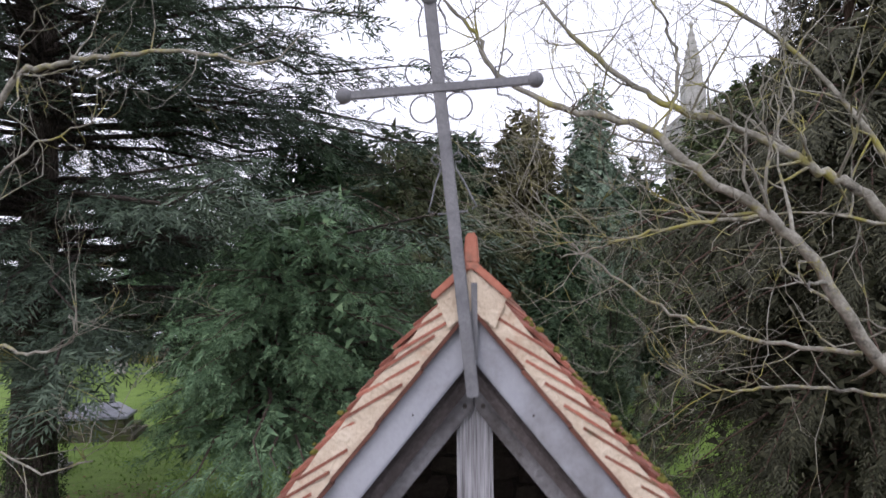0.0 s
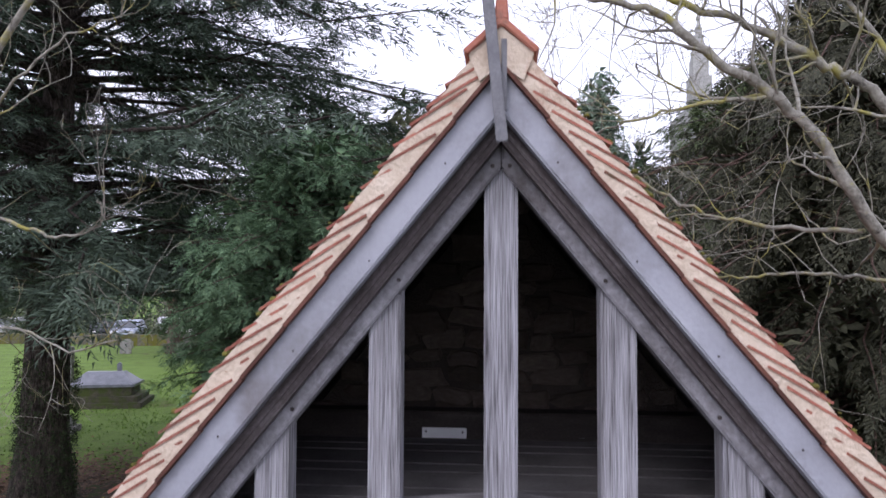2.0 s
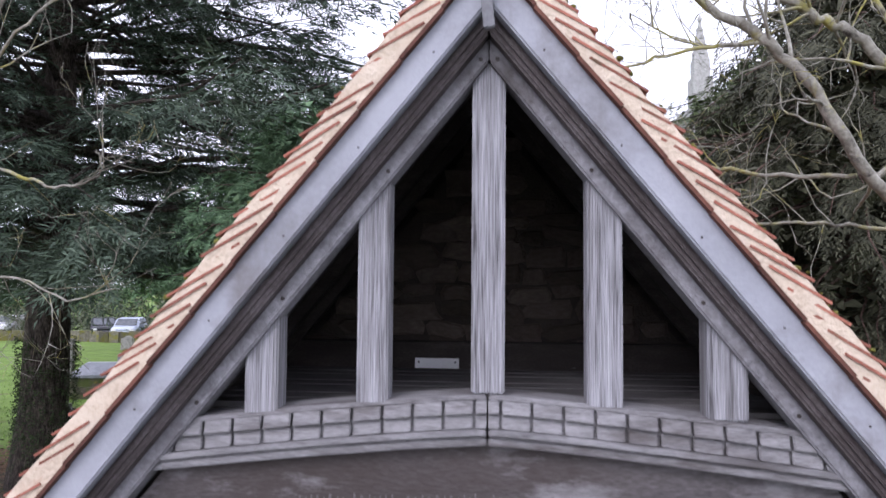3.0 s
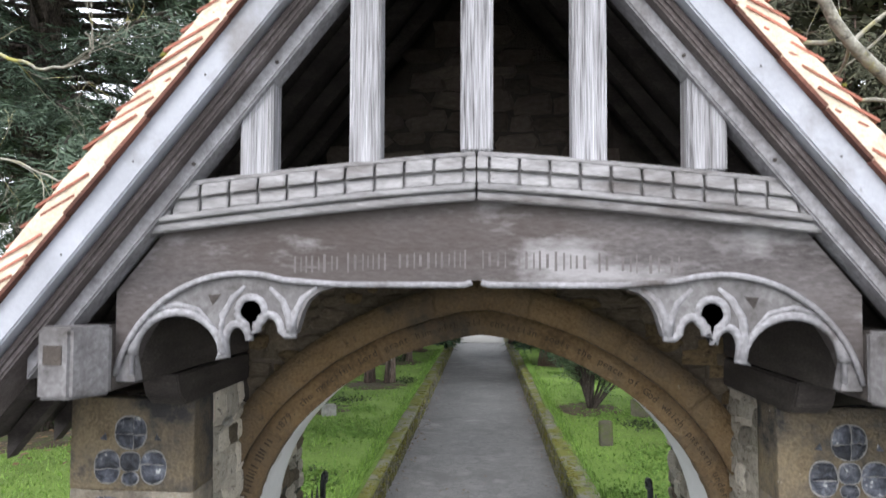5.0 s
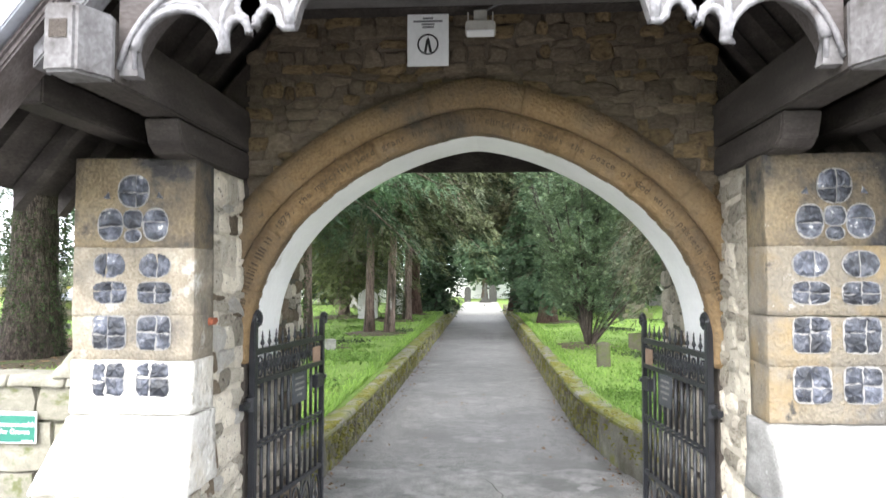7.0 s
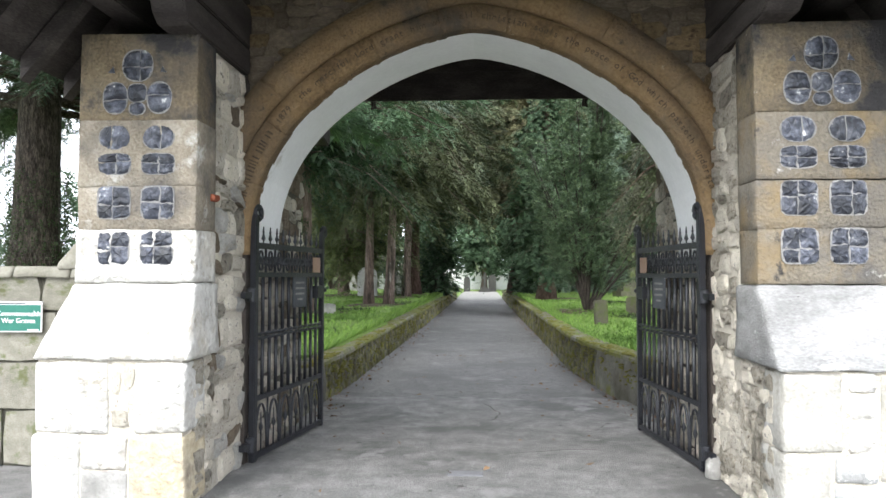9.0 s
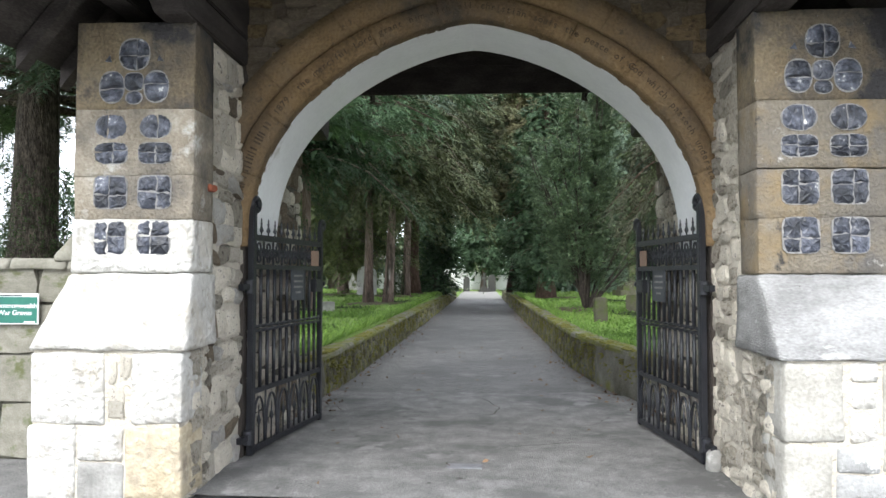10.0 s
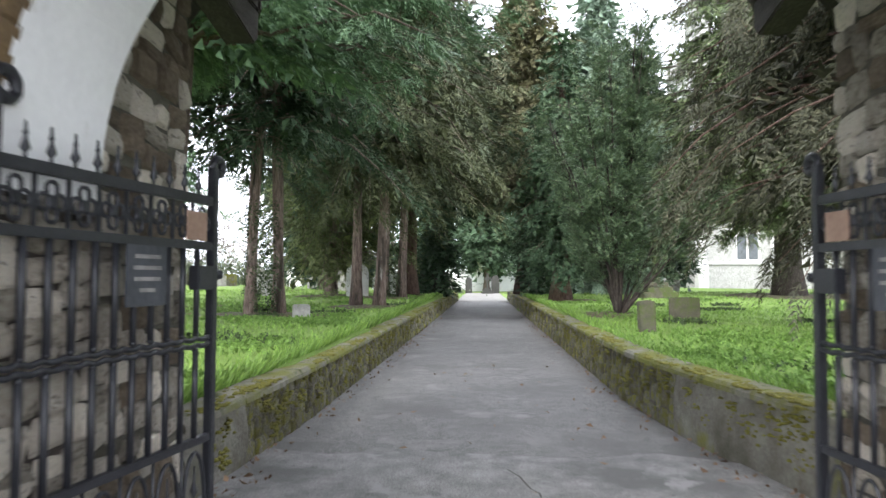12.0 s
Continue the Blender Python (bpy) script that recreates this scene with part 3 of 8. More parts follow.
def arch_ring(off0, off1, y0, y1, joints, name, mat, label):
    """Voussoirs between two offsets of the arch's curve."""
    n = 16
    for j in range(joints):
        a, b = -1 + 2 * j / joints, -1 + 2 * (j + 1) / joints
        us = [a + (b - a) * (i / n) for i in range(n + 1)]
        m = Mesh()
        lo, hi = [], []
        for u in us:
            w = math.pi / 2 * u * 0.9992
            x0 = (1.60 + off0) * math.sin(w)
            p = Vector((x0, 0, arch(x0, off0)))
            x1 = (1.60 + off1) * math.sin(w)
            q = Vector((x1, 0, arch(x1, off1)))
            lo.append(p)
            hi.append(q)
        k = len(lo)
        pts = [(p.x, y0, p.z) for p in lo] + [(p.x, y0, p.z) for p in hi] + [(p.x, y1, p.z) for p in lo] + [(p.x, y1, p.z) for p in hi]
        faces = []
        for i in range(k - 1):
            faces += [(i, i + 1, k + i + 1, k + i), (i + 1, i, 2 * k + i, 2 * k + i + 1), (k + i, k + i + 1, 3 * k + i + 1, 3 * k + i)]
        faces += [(0, k, 3 * k, 2 * k), (k - 1, 2 * k - 1, 4 * k - 1, 3 * k - 1)]
        m.add(pts, faces)
        part(name, worn(m.data(name), 0.10, 0.004), mat, arch_wall, label if j == 0 else "")


arch_ring(0.0, 0.165, WALL_Y0 - 0.03, WALL_Y0 + 0.12, 11, "voussoir", M_HOOD, "ochre arch stone cut with an inscription")
arch_ring(0.172, 0.37, WALL_Y0 - 0.075, WALL_Y0 + 0.05, 9, "hood_stone", M_HOOD, "ochre hood mould stone")


# ---- stone pieces ----
def stone_data(name, mat, seed, round_=0.22, jit=0.09):
    """A unit stone with an uneven outline: x and z across its face, y from 0 (face) to 1 (tail)."""
    rnd = random.Random(seed)
    m = Mesh()
    n, power = (8, 6.5) if jit > 0.06 else (8, 14.0)
    outline = []
    for k in range(n):
        w = 2 * math.pi * (k + rnd.uniform(-0.25, 0.25) * min(jit * 8, 1)) / n
        c, q = math.cos(w), math.sin(w)
        r = 0.5 * (abs(c) ** power + abs(q) ** power) ** (-1 / power)
        r *= 1 + rnd.uniform(-jit, jit)
        outline.append((r * c, r * q))

    def ring(inset, y, j):
        return [(x * (1 - inset) + rnd.uniform(-j, j), y + rnd.uniform(-0.5, 0.5) * j, z * (1 - inset) + rnd.uniform(-j, j)) for x, z in outline]

    a, b, c = ring(round_, 0.0, jit * 0.45), ring(0.02, 0.26, 0.0), ring(0.0, 1.0, 0.0)
    f = [(k, (k + 1) % n, 3 * n) for k in range(n)]
    for o in (0, n):
        f += [(o + k, o + n + k, o + n + (k + 1) % n, o + (k + 1) % n) for k in range(n)]
    m.add(a + b + c + [(rnd.uniform(-0.12, 0.12), rnd.uniform(-0.10, 0.02), rnd.uniform(-0.12, 0.12))], f)
    me = m.data(name)
    me.materials.append(mat)
    return me


STONES = {}


def stone_set(mat, n=10, round_=0.22, jit=0.09):
    key = (mat.name, round_, jit)
    if key not in STONES:
        STONES[key] = [stone_data("stone", mat, 100 + k, round_, jit) for k in range(n)]
    return STONES[key]


def place_stone(name, data, parent, origin, u, nrm, w, h, d):
    """origin: centre of the stone's face; u: along the wall, nrm: out of it."""
    u, nrm = Vector(u).normalized(), Vector(nrm).normalized()
    m = Matrix((u, -nrm, Vector((0, 0, 1)))).transposed().to_4x4() @ Matrix.Diagonal((w, d, h, 1))
    m.translation = Vector(origin)
    return piece(name, data, parent, m)


def rubble(parent, origin, u, nrm, width, height, mats, seed, inside=None, ch=(0.07, 0.15), sl=(0.09, 0.28), proud=0.02, name="stone", jit=0.13):
    """Random rubble in rough courses over a face; origin: its lower corner."""
    rnd = random.Random(seed)
    o, uv, nv = Vector(origin), Vector(u).normalized(), Vector(nrm).normalized()
    z, count = 0.0, 0
    while z < height - 0.03:
        h = min(rnd.uniform(*ch), height - z)
        x = rnd.uniform(-0.08, 0)
        while x < width - 0.02:
            w = min(rnd.uniform(*sl), width - x + 0.02)
            x0 = max(x, 0.0)
            w0 = x + w - x0
            cz = z + h / 2 + rnd.uniform(-0.025, 0.025)
            if w0 > 0.04 and (inside is None or inside(x0 + w0 / 2, cz)):
                c = o + uv * (x0 + w0 / 2) + Vector((0, 0, cz)) + nv * rnd.uniform(0.3, 1.0) * proud
                mat = rnd.choice(mats)
                st = place_stone(name, rnd.choice(stone_set(mat, 16, 0.26, jit)), parent, c, uv, nv, w0 * rnd.uniform(0.94, 1.12), h * rnd.uniform(0.86, 1.25), 0.08)
                st.matrix_basis = st.matrix_basis @ Matrix.Rotation(rnd.gauss(0, 0.07), 4, "Y")
                count += 1
            x += w
        z += h
    return count


# ---- buttresses ----
M_RUBBLE_D = material("dark_stained_rubble", [(0.2, (0.075, 0.058, 0.042)), (0.5, (0.175, 0.138, 0.098)), (0.8, (0.32, 0.265, 0.20))], 6, 0.95, 0.9, 45, rand=0.28, bdist=0.02)
M_RUBBLE_O = material("golden_rubble", [(0.2, (0.11, 0.078, 0.040)), (0.5, (0.225, 0.160, 0.085)), (0.8, (0.34, 0.26, 0.16))], 5, 0.95, 0.9, 40, rand=0.3, blotch=((0.08, 0.055, 0.035), 4, 0.58, 0.08), bdist=0.02)
M_RUBBLE_W = material("pale_rubble", [(0.2, (0.296, 0.262, 0.199)), (0.5, (0.570, 0.524, 0.439)), (0.8, (0.775, 0.730, 0.650))], 5, 0.95, 0.8, 45, rand=0.28, blotch=((0.12, 0.10, 0.08), 5, 0.62, 0.06), bdist=0.02)
M_TANBLOCK = material("yellow_ashlar", [(0.25, (0.26, 0.205, 0.13)), (0.5, (0.42, 0.36, 0.255)), (0.75, (0.56, 0.51, 0.41))], 4, 0.92, 1.0, 30, rand=0.1, blotch=((0.24, 0.20, 0.15), 4, 0.60, 0.08), bdist=0.02)


def block(parent, mat, x0, x1, y0, y1, z0, z1, label="", name="ashlar_block", bevel=0.010):
    m = Mesh()
    m.box(min(x0, x1) + 0.003, max(x0, x1) - 0.003, y0, y1, z0 + 0.003, z1 - 0.003, wob=0.007)
    return part(name, worn(m.data(name, bevel, segs=1), 0.07, 0.007 if bevel > 0.005 else 0.0025), mat, parent, label)


def disc_plate(m, cx, y, cz, rx, rz, n=20, power=2.0):
    ring = []
    for k in range(n):
        w = 2 * math.pi * k / n
        c, s_ = math.cos(w), math.sin(w)
        q = (abs(c) ** power + abs(s_) ** power) ** (-1 / power)
        ring.append((cx + rx * c * q, y, cz + rz * s_ * q))
    m.prism(ring, (0, 0.05, 0))


def flint_window(ob, s, face, dz):
    """Two lights of flint panels under a flint trefoil, flush in the stone face."""
    rnd = random.Random(40 + s)
    plates = []

    def panel(cx, cz, w, h, nx, nz, power=6.0):
        m = Mesh()
        disc_plate(m, cx, face - 0.003, cz, w / 2 + 0.003, h / 2 + 0.003, 28, power)
        part("pointing", m, M_POINT, ob)

        def bound(u, v):
            r = max(abs(u), abs(v))
            if r < 1e-6:
                return 0.0, 0.0
            c, s_ = u / r, v / r
            q = (abs(c) ** power + abs(s_) ** power) ** (-1 / power)
            return u * q, v * q

        cu, cv = rnd.uniform(-0.22, 0.22), rnd.uniform(-0.22, 0.22)
        us, vs = ([-1, cu, 1] if nx == 2 else [-1, 1]), ([-1, cv, 1] if nz == 2 else [-1, 1])
        for i in range(nx):
            sh = rnd.uniform(-0.14, 0.14) * (nz == 2)
            for j in range(nz):
                g = 0.038
                u0, u1 = us[i] + g, us[i + 1] - g
                v0, v1 = vs[j] + g + (sh if j else 0), vs[j + 1] - g + (0 if j or nz == 1 else sh)
                sd = 4
                sq = [(u0 + (u1 - u0) * t / sd, v0) for t in range(sd)] + [(u1, v0 + (v1 - v0) * t / sd) for t in range(sd)] + [(u1 - (u1 - u0) * t / sd, v1) for t in range(sd)] + [(u0, v1 - (v1 - v0) * t / sd) for t in range(sd)]
                jit = [(rnd.uniform(-0.06, 0.06), rnd.uniform(-0.06, 0.06)) for _ in sq]
                out = [bound(u + a_, v + b_) for (u, v), (a_, b_) in zip(sq, jit)]
                mu, mv = sum(p[0] for p in out) / len(out), sum(p[1] for p in out) / len(out)
                n_ = len(out)
                pts = [(cx + u * w / 2, face + 0.02, cz + v * h / 2) for u, v in out] + [(cx + u * w / 2, face - 0.004 + rnd.uniform(-0.002, 0.002), cz + v * h / 2) for u, v in out]
                pts += [(cx + (mu + (u - mu) * 0.66 + rnd.uniform(-0.04, 0.04)) * w / 2, face - 0.011 + rnd.uniform(-0.004, 0.004), cz + (mv + (v - mv) * 0.66 + rnd.uniform(-0.04, 0.04)) * h / 2) for u, v in out]
                pts.append((cx + (mu + rnd.uniform(-0.1, 0.1)) * w / 2, face - 0.012 + rnd.uniform(-0.005, 0.003), cz + (mv + rnd.uniform(-0.1, 0.1)) * h / 2))
                f = [(o + k, o + (k + 1) % n_, o + n_ + (k + 1) % n_, o + n_ + k) for o in (0, n_) for k in range(n_)]
                f += [(2 * n_ + k, 2 * n_ + (k + 1) % n_, 3 * n_) for k in range(n_)]
                part("flint", Mesh().add(pts, f), M_FLINT, ob)

    for cx in (s * 1.846 if s > 0 else -2.113, s * 2.113 if s > 0 else -1.846):
        panel(cx, 1.53 + dz, 0.20, 0.20, 2, 2)
        panel(cx, 1.80 + dz, 0.20, 0.195, 2, 2)
        panel(cx, 2.03 + dz, 0.20, 0.125, 2, 2, 4.0)
        panel(cx, 2.19 + dz, 0.195, 0.145, 2, 1, 2.2)
    mid = s * 1.98
    panel(mid - 0.135, 2.425 + dz, 0.15, 0.19, 1, 2, 2.3)
    panel(mid + 0.135, 2.425 + dz, 0.15, 0.19, 1, 2, 2.3)
    panel(mid, 2.455 + dz, 0.115, 0.11, 1, 1, 3.0)
    panel(mid, 2.36 + dz, 0.10, 0.075, 1, 1, 2.2)
    panel(mid, 2.62 + dz, 0.185, 0.19, 2, 2, 2.4)
    for q in (-1, 1):
        m = Mesh()
        m.prism([(mid + q * 0.16 - 0.02, face - 0.004, 2.58 + dz), (mid + q * 0.16 + 0.02, face - 0.004, 2.575 + dz), (mid + q * 0.15, face - 0.004, 2.615 + dz)], (0, 0.02, 0))
        part("flint_chip", m, M_FLINT, ob)


def build_buttress(s, front, base_front, low):
    """low: where the dressed upper stones end."""
    xi, xo = 1.61, 2.34
    y_wall, top = WALL_Y0 + 0.01, 2.80
    ob = thing("buttress", "stone buttress with flint tracery panels above a %s sloped base" % ("limewhite" if s < 0 else "grey weathered"), "buttress", group="gate buttresses")
    core = Mesh()
    core.box(min(s * (xi + 0.038), s * (xo - 0.02)), max(s * (xi + 0.038), s * (xo - 0.02)), front + 0.10, y_wall, -0.1, top)
    part("core", core, M_JOINT, ob)
    cuts = [low, 1.63, 1.90, 2.29, 2.80] if s > 0 else [low, 1.885, 2.28, 2.80]
    for a, b in zip(cuts, cuts[1:]):
        # the top stone takes the darker, more heavily blotched ashlar
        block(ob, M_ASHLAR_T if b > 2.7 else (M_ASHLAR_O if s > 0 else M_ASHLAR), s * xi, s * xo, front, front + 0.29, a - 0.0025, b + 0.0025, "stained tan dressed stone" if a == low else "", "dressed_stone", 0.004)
    pale = M_WHITE if s < 0 else M_PALE
    z1, z2 = 0.87, 1.31
    out = 0.19
    if s < 0:
        block(ob, pale, s * (xi - 0.004), s * (xo + 0.01), front - 0.006, front + 0.3, z2, low, "limewashed sill stone", "sill_stone", 0.012)
    wx = Mesh()
    yb = front + 0.35
    lo = [(s * (xi - 0.015), base_front, z1), (s * (xo + out), base_front, z1), (s * (xo + out), yb, z1), (s * (xi - 0.015), yb, z1)]
    hi = [(s * xi, front - 0.004, z2), (s * (xo + 0.01), front - 0.004, z2), (s * (xo + 0.01), yb, z2), (s * xi, yb, z2)]
    if s > 0:
        lo, hi = lo[::-1], hi[::-1]
    wx.frustum(lo, hi)
    part("weathering", worn(wx.data("weathering", 0.014, segs=1), 0.07, 0.010), pale if s < 0 else M_GREYW, ob, "sloped %s weathering stone" % ("limewashed" if s < 0 else "grey"))
    # base courses of squared blocks with small stones between them
    b0 = base_front + 0.025
    core2 = Mesh()
    core2.box(min(s * (xi + 0.034), s * (xo + out - 0.022)), max(s * (xi + 0.034), s * (xo + out - 0.022)), b0 + 0.010, yb, -0.1, z1)
    part("base_core", core2, M_JOINT, ob)
    if s < 0:
        block(ob, M_WHITE, -1.622, -1.93, b0, b0 + 0.3, 0.45, 0.862)
        rubble(ob, (-2.07, b0 + 0.015, 0.45), (1, 0, 0), (0, -1, 0), 0.13, 0.41, [M_RUBBLE_W], 5, ch=(0.08, 0.16), sl=(0.12, 0.14))
        block(ob, M_WHITE, -2.08, -2.52, b0, b0 + 0.3, 0.45, 0.862)
        block(ob, M_TANBLOCK, -1.622, -1.95, b0 - 0.004, b0 + 0.3, 0.03, 0.44, "yellow sandstone block")
        block(ob, M_WHITE, -1.96, -2.24, b0, b0 + 0.3, 0.24, 0.44)
        block(ob, M_PALE, -1.96, -2.24, b0, b0 + 0.3, 0.0, 0.235)
        block(ob, M_WHITE, -2.25, -2.53, b0, b0 + 0.3, 0.0, 0.44)
    else:
        block(ob, M_CREAM, 1.622, 1.92, b0, b0 + 0.3, 0.45, 0.862, "cream dressed block")
        for za, zb in ((0.45, 0.60), (0.61, 0.75), (0.76, 0.862)):
            block(ob, M_WHITE, 1.95, 2.09, b0 + 0.004, b0 + 0.3, za, zb)
        block(ob, M_CREAM, 2.11, 2.53, b0, b0 + 0.3, 0.30, 0.862)
        block(ob, M_CREAM, 1.622, 1.86, b0, b0 + 0.3, 0.0, 0.44)
        block(ob, M_PATCH, 1.87, 2.53, b0 - 0.004, b0 + 0.3, 0.0, 0.29, "peeling grey cement patch", "cement_patch")
        block(ob, M_PATCH, 1.87, 2.10, b0 - 0.003, b0 + 0.3, 0.295, 0.44, "", "cement_patch")
    flint_window(ob, s, front, 0.0 if s > 0 else -0.01)
    if s > 0:
        rubble(ob, (s * (xi + 0.016), b0 + 0.13, 0.0), (0, 1, 0), (-s, 0, 0), front + 0.33 - b0 - 0.13, z1, [M_RUBBLE_W, M_RUBBLE], 71, ch=(0.06, 0.17), sl=(0.08, 0.2), proud=0.008, jit=0.20)
    else:
        rubble(ob, (s * (xi + 0.022), front + 0.33, 0.0), (0, -1, 0), (-s, 0, 0), front + 0.33 - b0 - 0.13, z1, [M_RUBBLE_W, M_RUBBLE], 72, ch=(0.06, 0.17), sl=(0.08, 0.2), proud=0.016, jit=0.20)
    # inner flank of rubble, pale below and dark above
    ya = front + 0.27
    for z0, z3, mats, sd in ((0.0, 0.9, [M_RUBBLE_W, M_RUBBLE_W, M_RUBBLE_W, M_RUBBLE], 21), (0.9, 2.0, [M_RUBBLE_W, M_RUBBLE_W, M_RUBBLE], 22), (2.0, 2.80, [M_RUBBLE, M_RUBBLE, M_RUBBLE_W], 23)):
        yy0 = ya if z0 >= 0.9 else front + 0.30
        if s < 0:
            mats = [M_RUBBLE_W, M_RUBBLE_W, M_WHITE, M_RUBBLE_W, M_RUBBLE, M_RUBBLE_W, M_RUBBLE_D]
            rubble(ob, (s * (xi + 0.025), y_wall, z0), (0, -1, 0), (-s, 0, 0), y_wall - yy0, z3 - z0, mats, sd + 1, ch=(0.06, 0.21), sl=(0.09, 0.32), proud=0.016, jit=0.20)
        else:
            rubble(ob, (s * (xi + 0.025), yy0, z0), (0, 1, 0), (-s, 0, 0), y_wall - yy0, z3 - z0, mats, sd + 7, ch=(0.05, 0.17), sl=(0.07, 0.26), proud=0.008, jit=0.20)
    return ob


M_BRICK = material("broken_red_brick", [(0.3, (0.20, 0.055, 0.028)), (0.7, (0.36, 0.12, 0.065))], 12, 0.9, 0.6, 60)
butt_l = build_buttress(-1, 3.00, 2.89, 1.63)
butt_r = build_buttress(1, 3.02, 2.70, 1.32)
place_stone("brick", stone_data("brick", M_BRICK, 5, 0.15, 0.12), butt_l, (-1.586, 3.26, 1.84), (0, -1, 0), (1, 0, 0), 0.10, 0.045, 0.06)
for s in (-1, 1):
    ob = thing("buttress", "rubble stone buttress on the gate's churchyard side", "buttress", group="gate buttresses")
    m = Mesh()
    m.box(min(s * 1.652, s * 2.33), max(s * 1.652, s * 2.33), WALL_Y1 - 0.01, 5.48, -0.1, 2.93)
    part("core", m, M_JOINT_W, ob)
    if s < 0:
        rubble(ob, (-1.64, 5.48, 0.0), (0, -1, 0), (1, 0, 0), 0.88, 2.9, [M_RUBBLE, M_RUBBLE_W, M_RUBBLE_D], 31)
    else:
        rubble(ob, (1.64, WALL_Y1, 0.0), (0, 1, 0), (-1, 0, 0), 0.88, 2.9, [M_RUBBLE, M_RUBBLE_W, M_RUBBLE_D], 32)

# rubble of the wall over the arch
rubble(arch_wall, (-1.62, WALL_Y0 - 0.016, 1.9), (1, 0, 0), (0, -1, 0), 3.24, 2.1, [M_RUBBLE_D, M_RUBBLE_D, M_RUBBLE_D, M_RUBBLE_O], 33, ch=(0.05, 0.12), sl=(0.06, 0.24), proud=0.025, jit=0.20, inside=lambda x, z: 1.9 + z > arch(x - 1.62, 0.37) - 0.03 and 1.9 + z < gable(x - 1.62))
for s in (-1, 1):
    rubble(arch_wall, (s * 1.604, WALL_Y1 if s < 0 else WALL_Y0 + 0.1, 0.0), (0, s, 0), (-s, 0, 0), 0.6, 1.49, [M_RUBBLE, M_RUBBLE_W], 35 + s)
# upper gable stones coloured darker for the shade under the roof
M_RUBBLE_SHADE = material("shaded_loft_rubble", [(0.2, (0.055, 0.043, 0.036)), (0.5, (0.120, 0.096, 0.080)), (0.8, (0.21, 0.172, 0.145))], 6, 0.95, 0.8, 45, rand=0.4, bdist=0.02)
rubble(arch_wall, (-1.62, WALL_Y0 - 0.012, 4.0), (1, 0, 0), (0, -1, 0), 3.24, 1.5, [M_RUBBLE_SHADE], 34, inside=lambda x, z: 4.0 + z < gable(x - 1.62) - 0.05, ch=(0.10, 0.18), sl=(0.16, 0.36))


# ---- boundary wall beside the gate ----
def build_boundary(s):
    ob = thing("wall_south_" + ("a" if s < 0 else "b"), "old squared stone boundary wall with a ramped coping", "wall", kind="structure")
    m = Mesh()
    x0, x1 = s * 2.50, s * 14
    m.box(min(x0, x1), max(x0, x1), 3.846, 4.10, -0.1, 1.36)
    part("core", m, M_JOINT_W, ob)
    rnd = random.Random(8)
    z = 0.0
    for h in (0.40, 0.34, 0.36, 0.26):
        x = 2.50
        while x < 5.2:
            w = rnd.uniform(0.35, 0.75)
            place_stone("stone", rnd.choice(stone_set(M_WALLBLOCK, 6, 0.03, 0.035)), ob, (s * (x + w / 2), 3.815, z + h / 2), (1, 0, 0), (0, -1, 0), w * 1.0, h * 0.99, 0.09)
            x += w
        z += h
    x = 2.45
    while x < 5.3:
        w = 0.42
        m = Mesh()
        m.prism([(s * x, 3.78, 1.34), (s * x, 4.16, 1.34), (s * x, 4.13, 1.42), (s * x, 3.82, 1.42)], (s * (w - 0.008), 0, 0))
        part("coping_stone", worn(m.data("coping_stone", 0.012, segs=1), 0.09, 0.008), M_WALLBLOCK, ob)
        x += w
    m = Mesh()
    m.prism([(s * 2.35, 3.79, 1.40), (s * 2.95, 3.79, 1.40), (s * 2.95, 3.79, 1.45), (s * 2.72, 3.79, 1.70), (s * 2.35, 3.79, 1.74)], (0, 0.36, 0))
    part("ramp_stone", worn(m.data("ramp_stone", 0.012, segs=1), 0.09, 0.010), M_WALLBLOCK, ob, "mossy sloped ramp stone")
    return ob


M_WALLBLOCK = material("grey_green_wall_block", [(0.2, (0.105, 0.098, 0.078)), (0.5, (0.195, 0.185, 0.150)), (0.8, (0.30, 0.29, 0.245))], 5, 0.95, 0.6, 45, rand=0.15, blotch=((0.10, 0.11, 0.05), 3, 0.60, 0.06))
for s in (-1, 1):
    build_boundary(s)

# ---- roof ----
roof = thing("roof", "steep clay tiled gable roof with mortared verges and moss", "roof", kind="structure")
APEX = 5.80


def roof_pt(s, run, off, y):
    """A point run metres down the slope from the apex line, off metres outwards."""
    p = Vector((0, y, APEX)) + run * RUN + off * OUT
    return Vector((s * p.x, p.y, p.z))


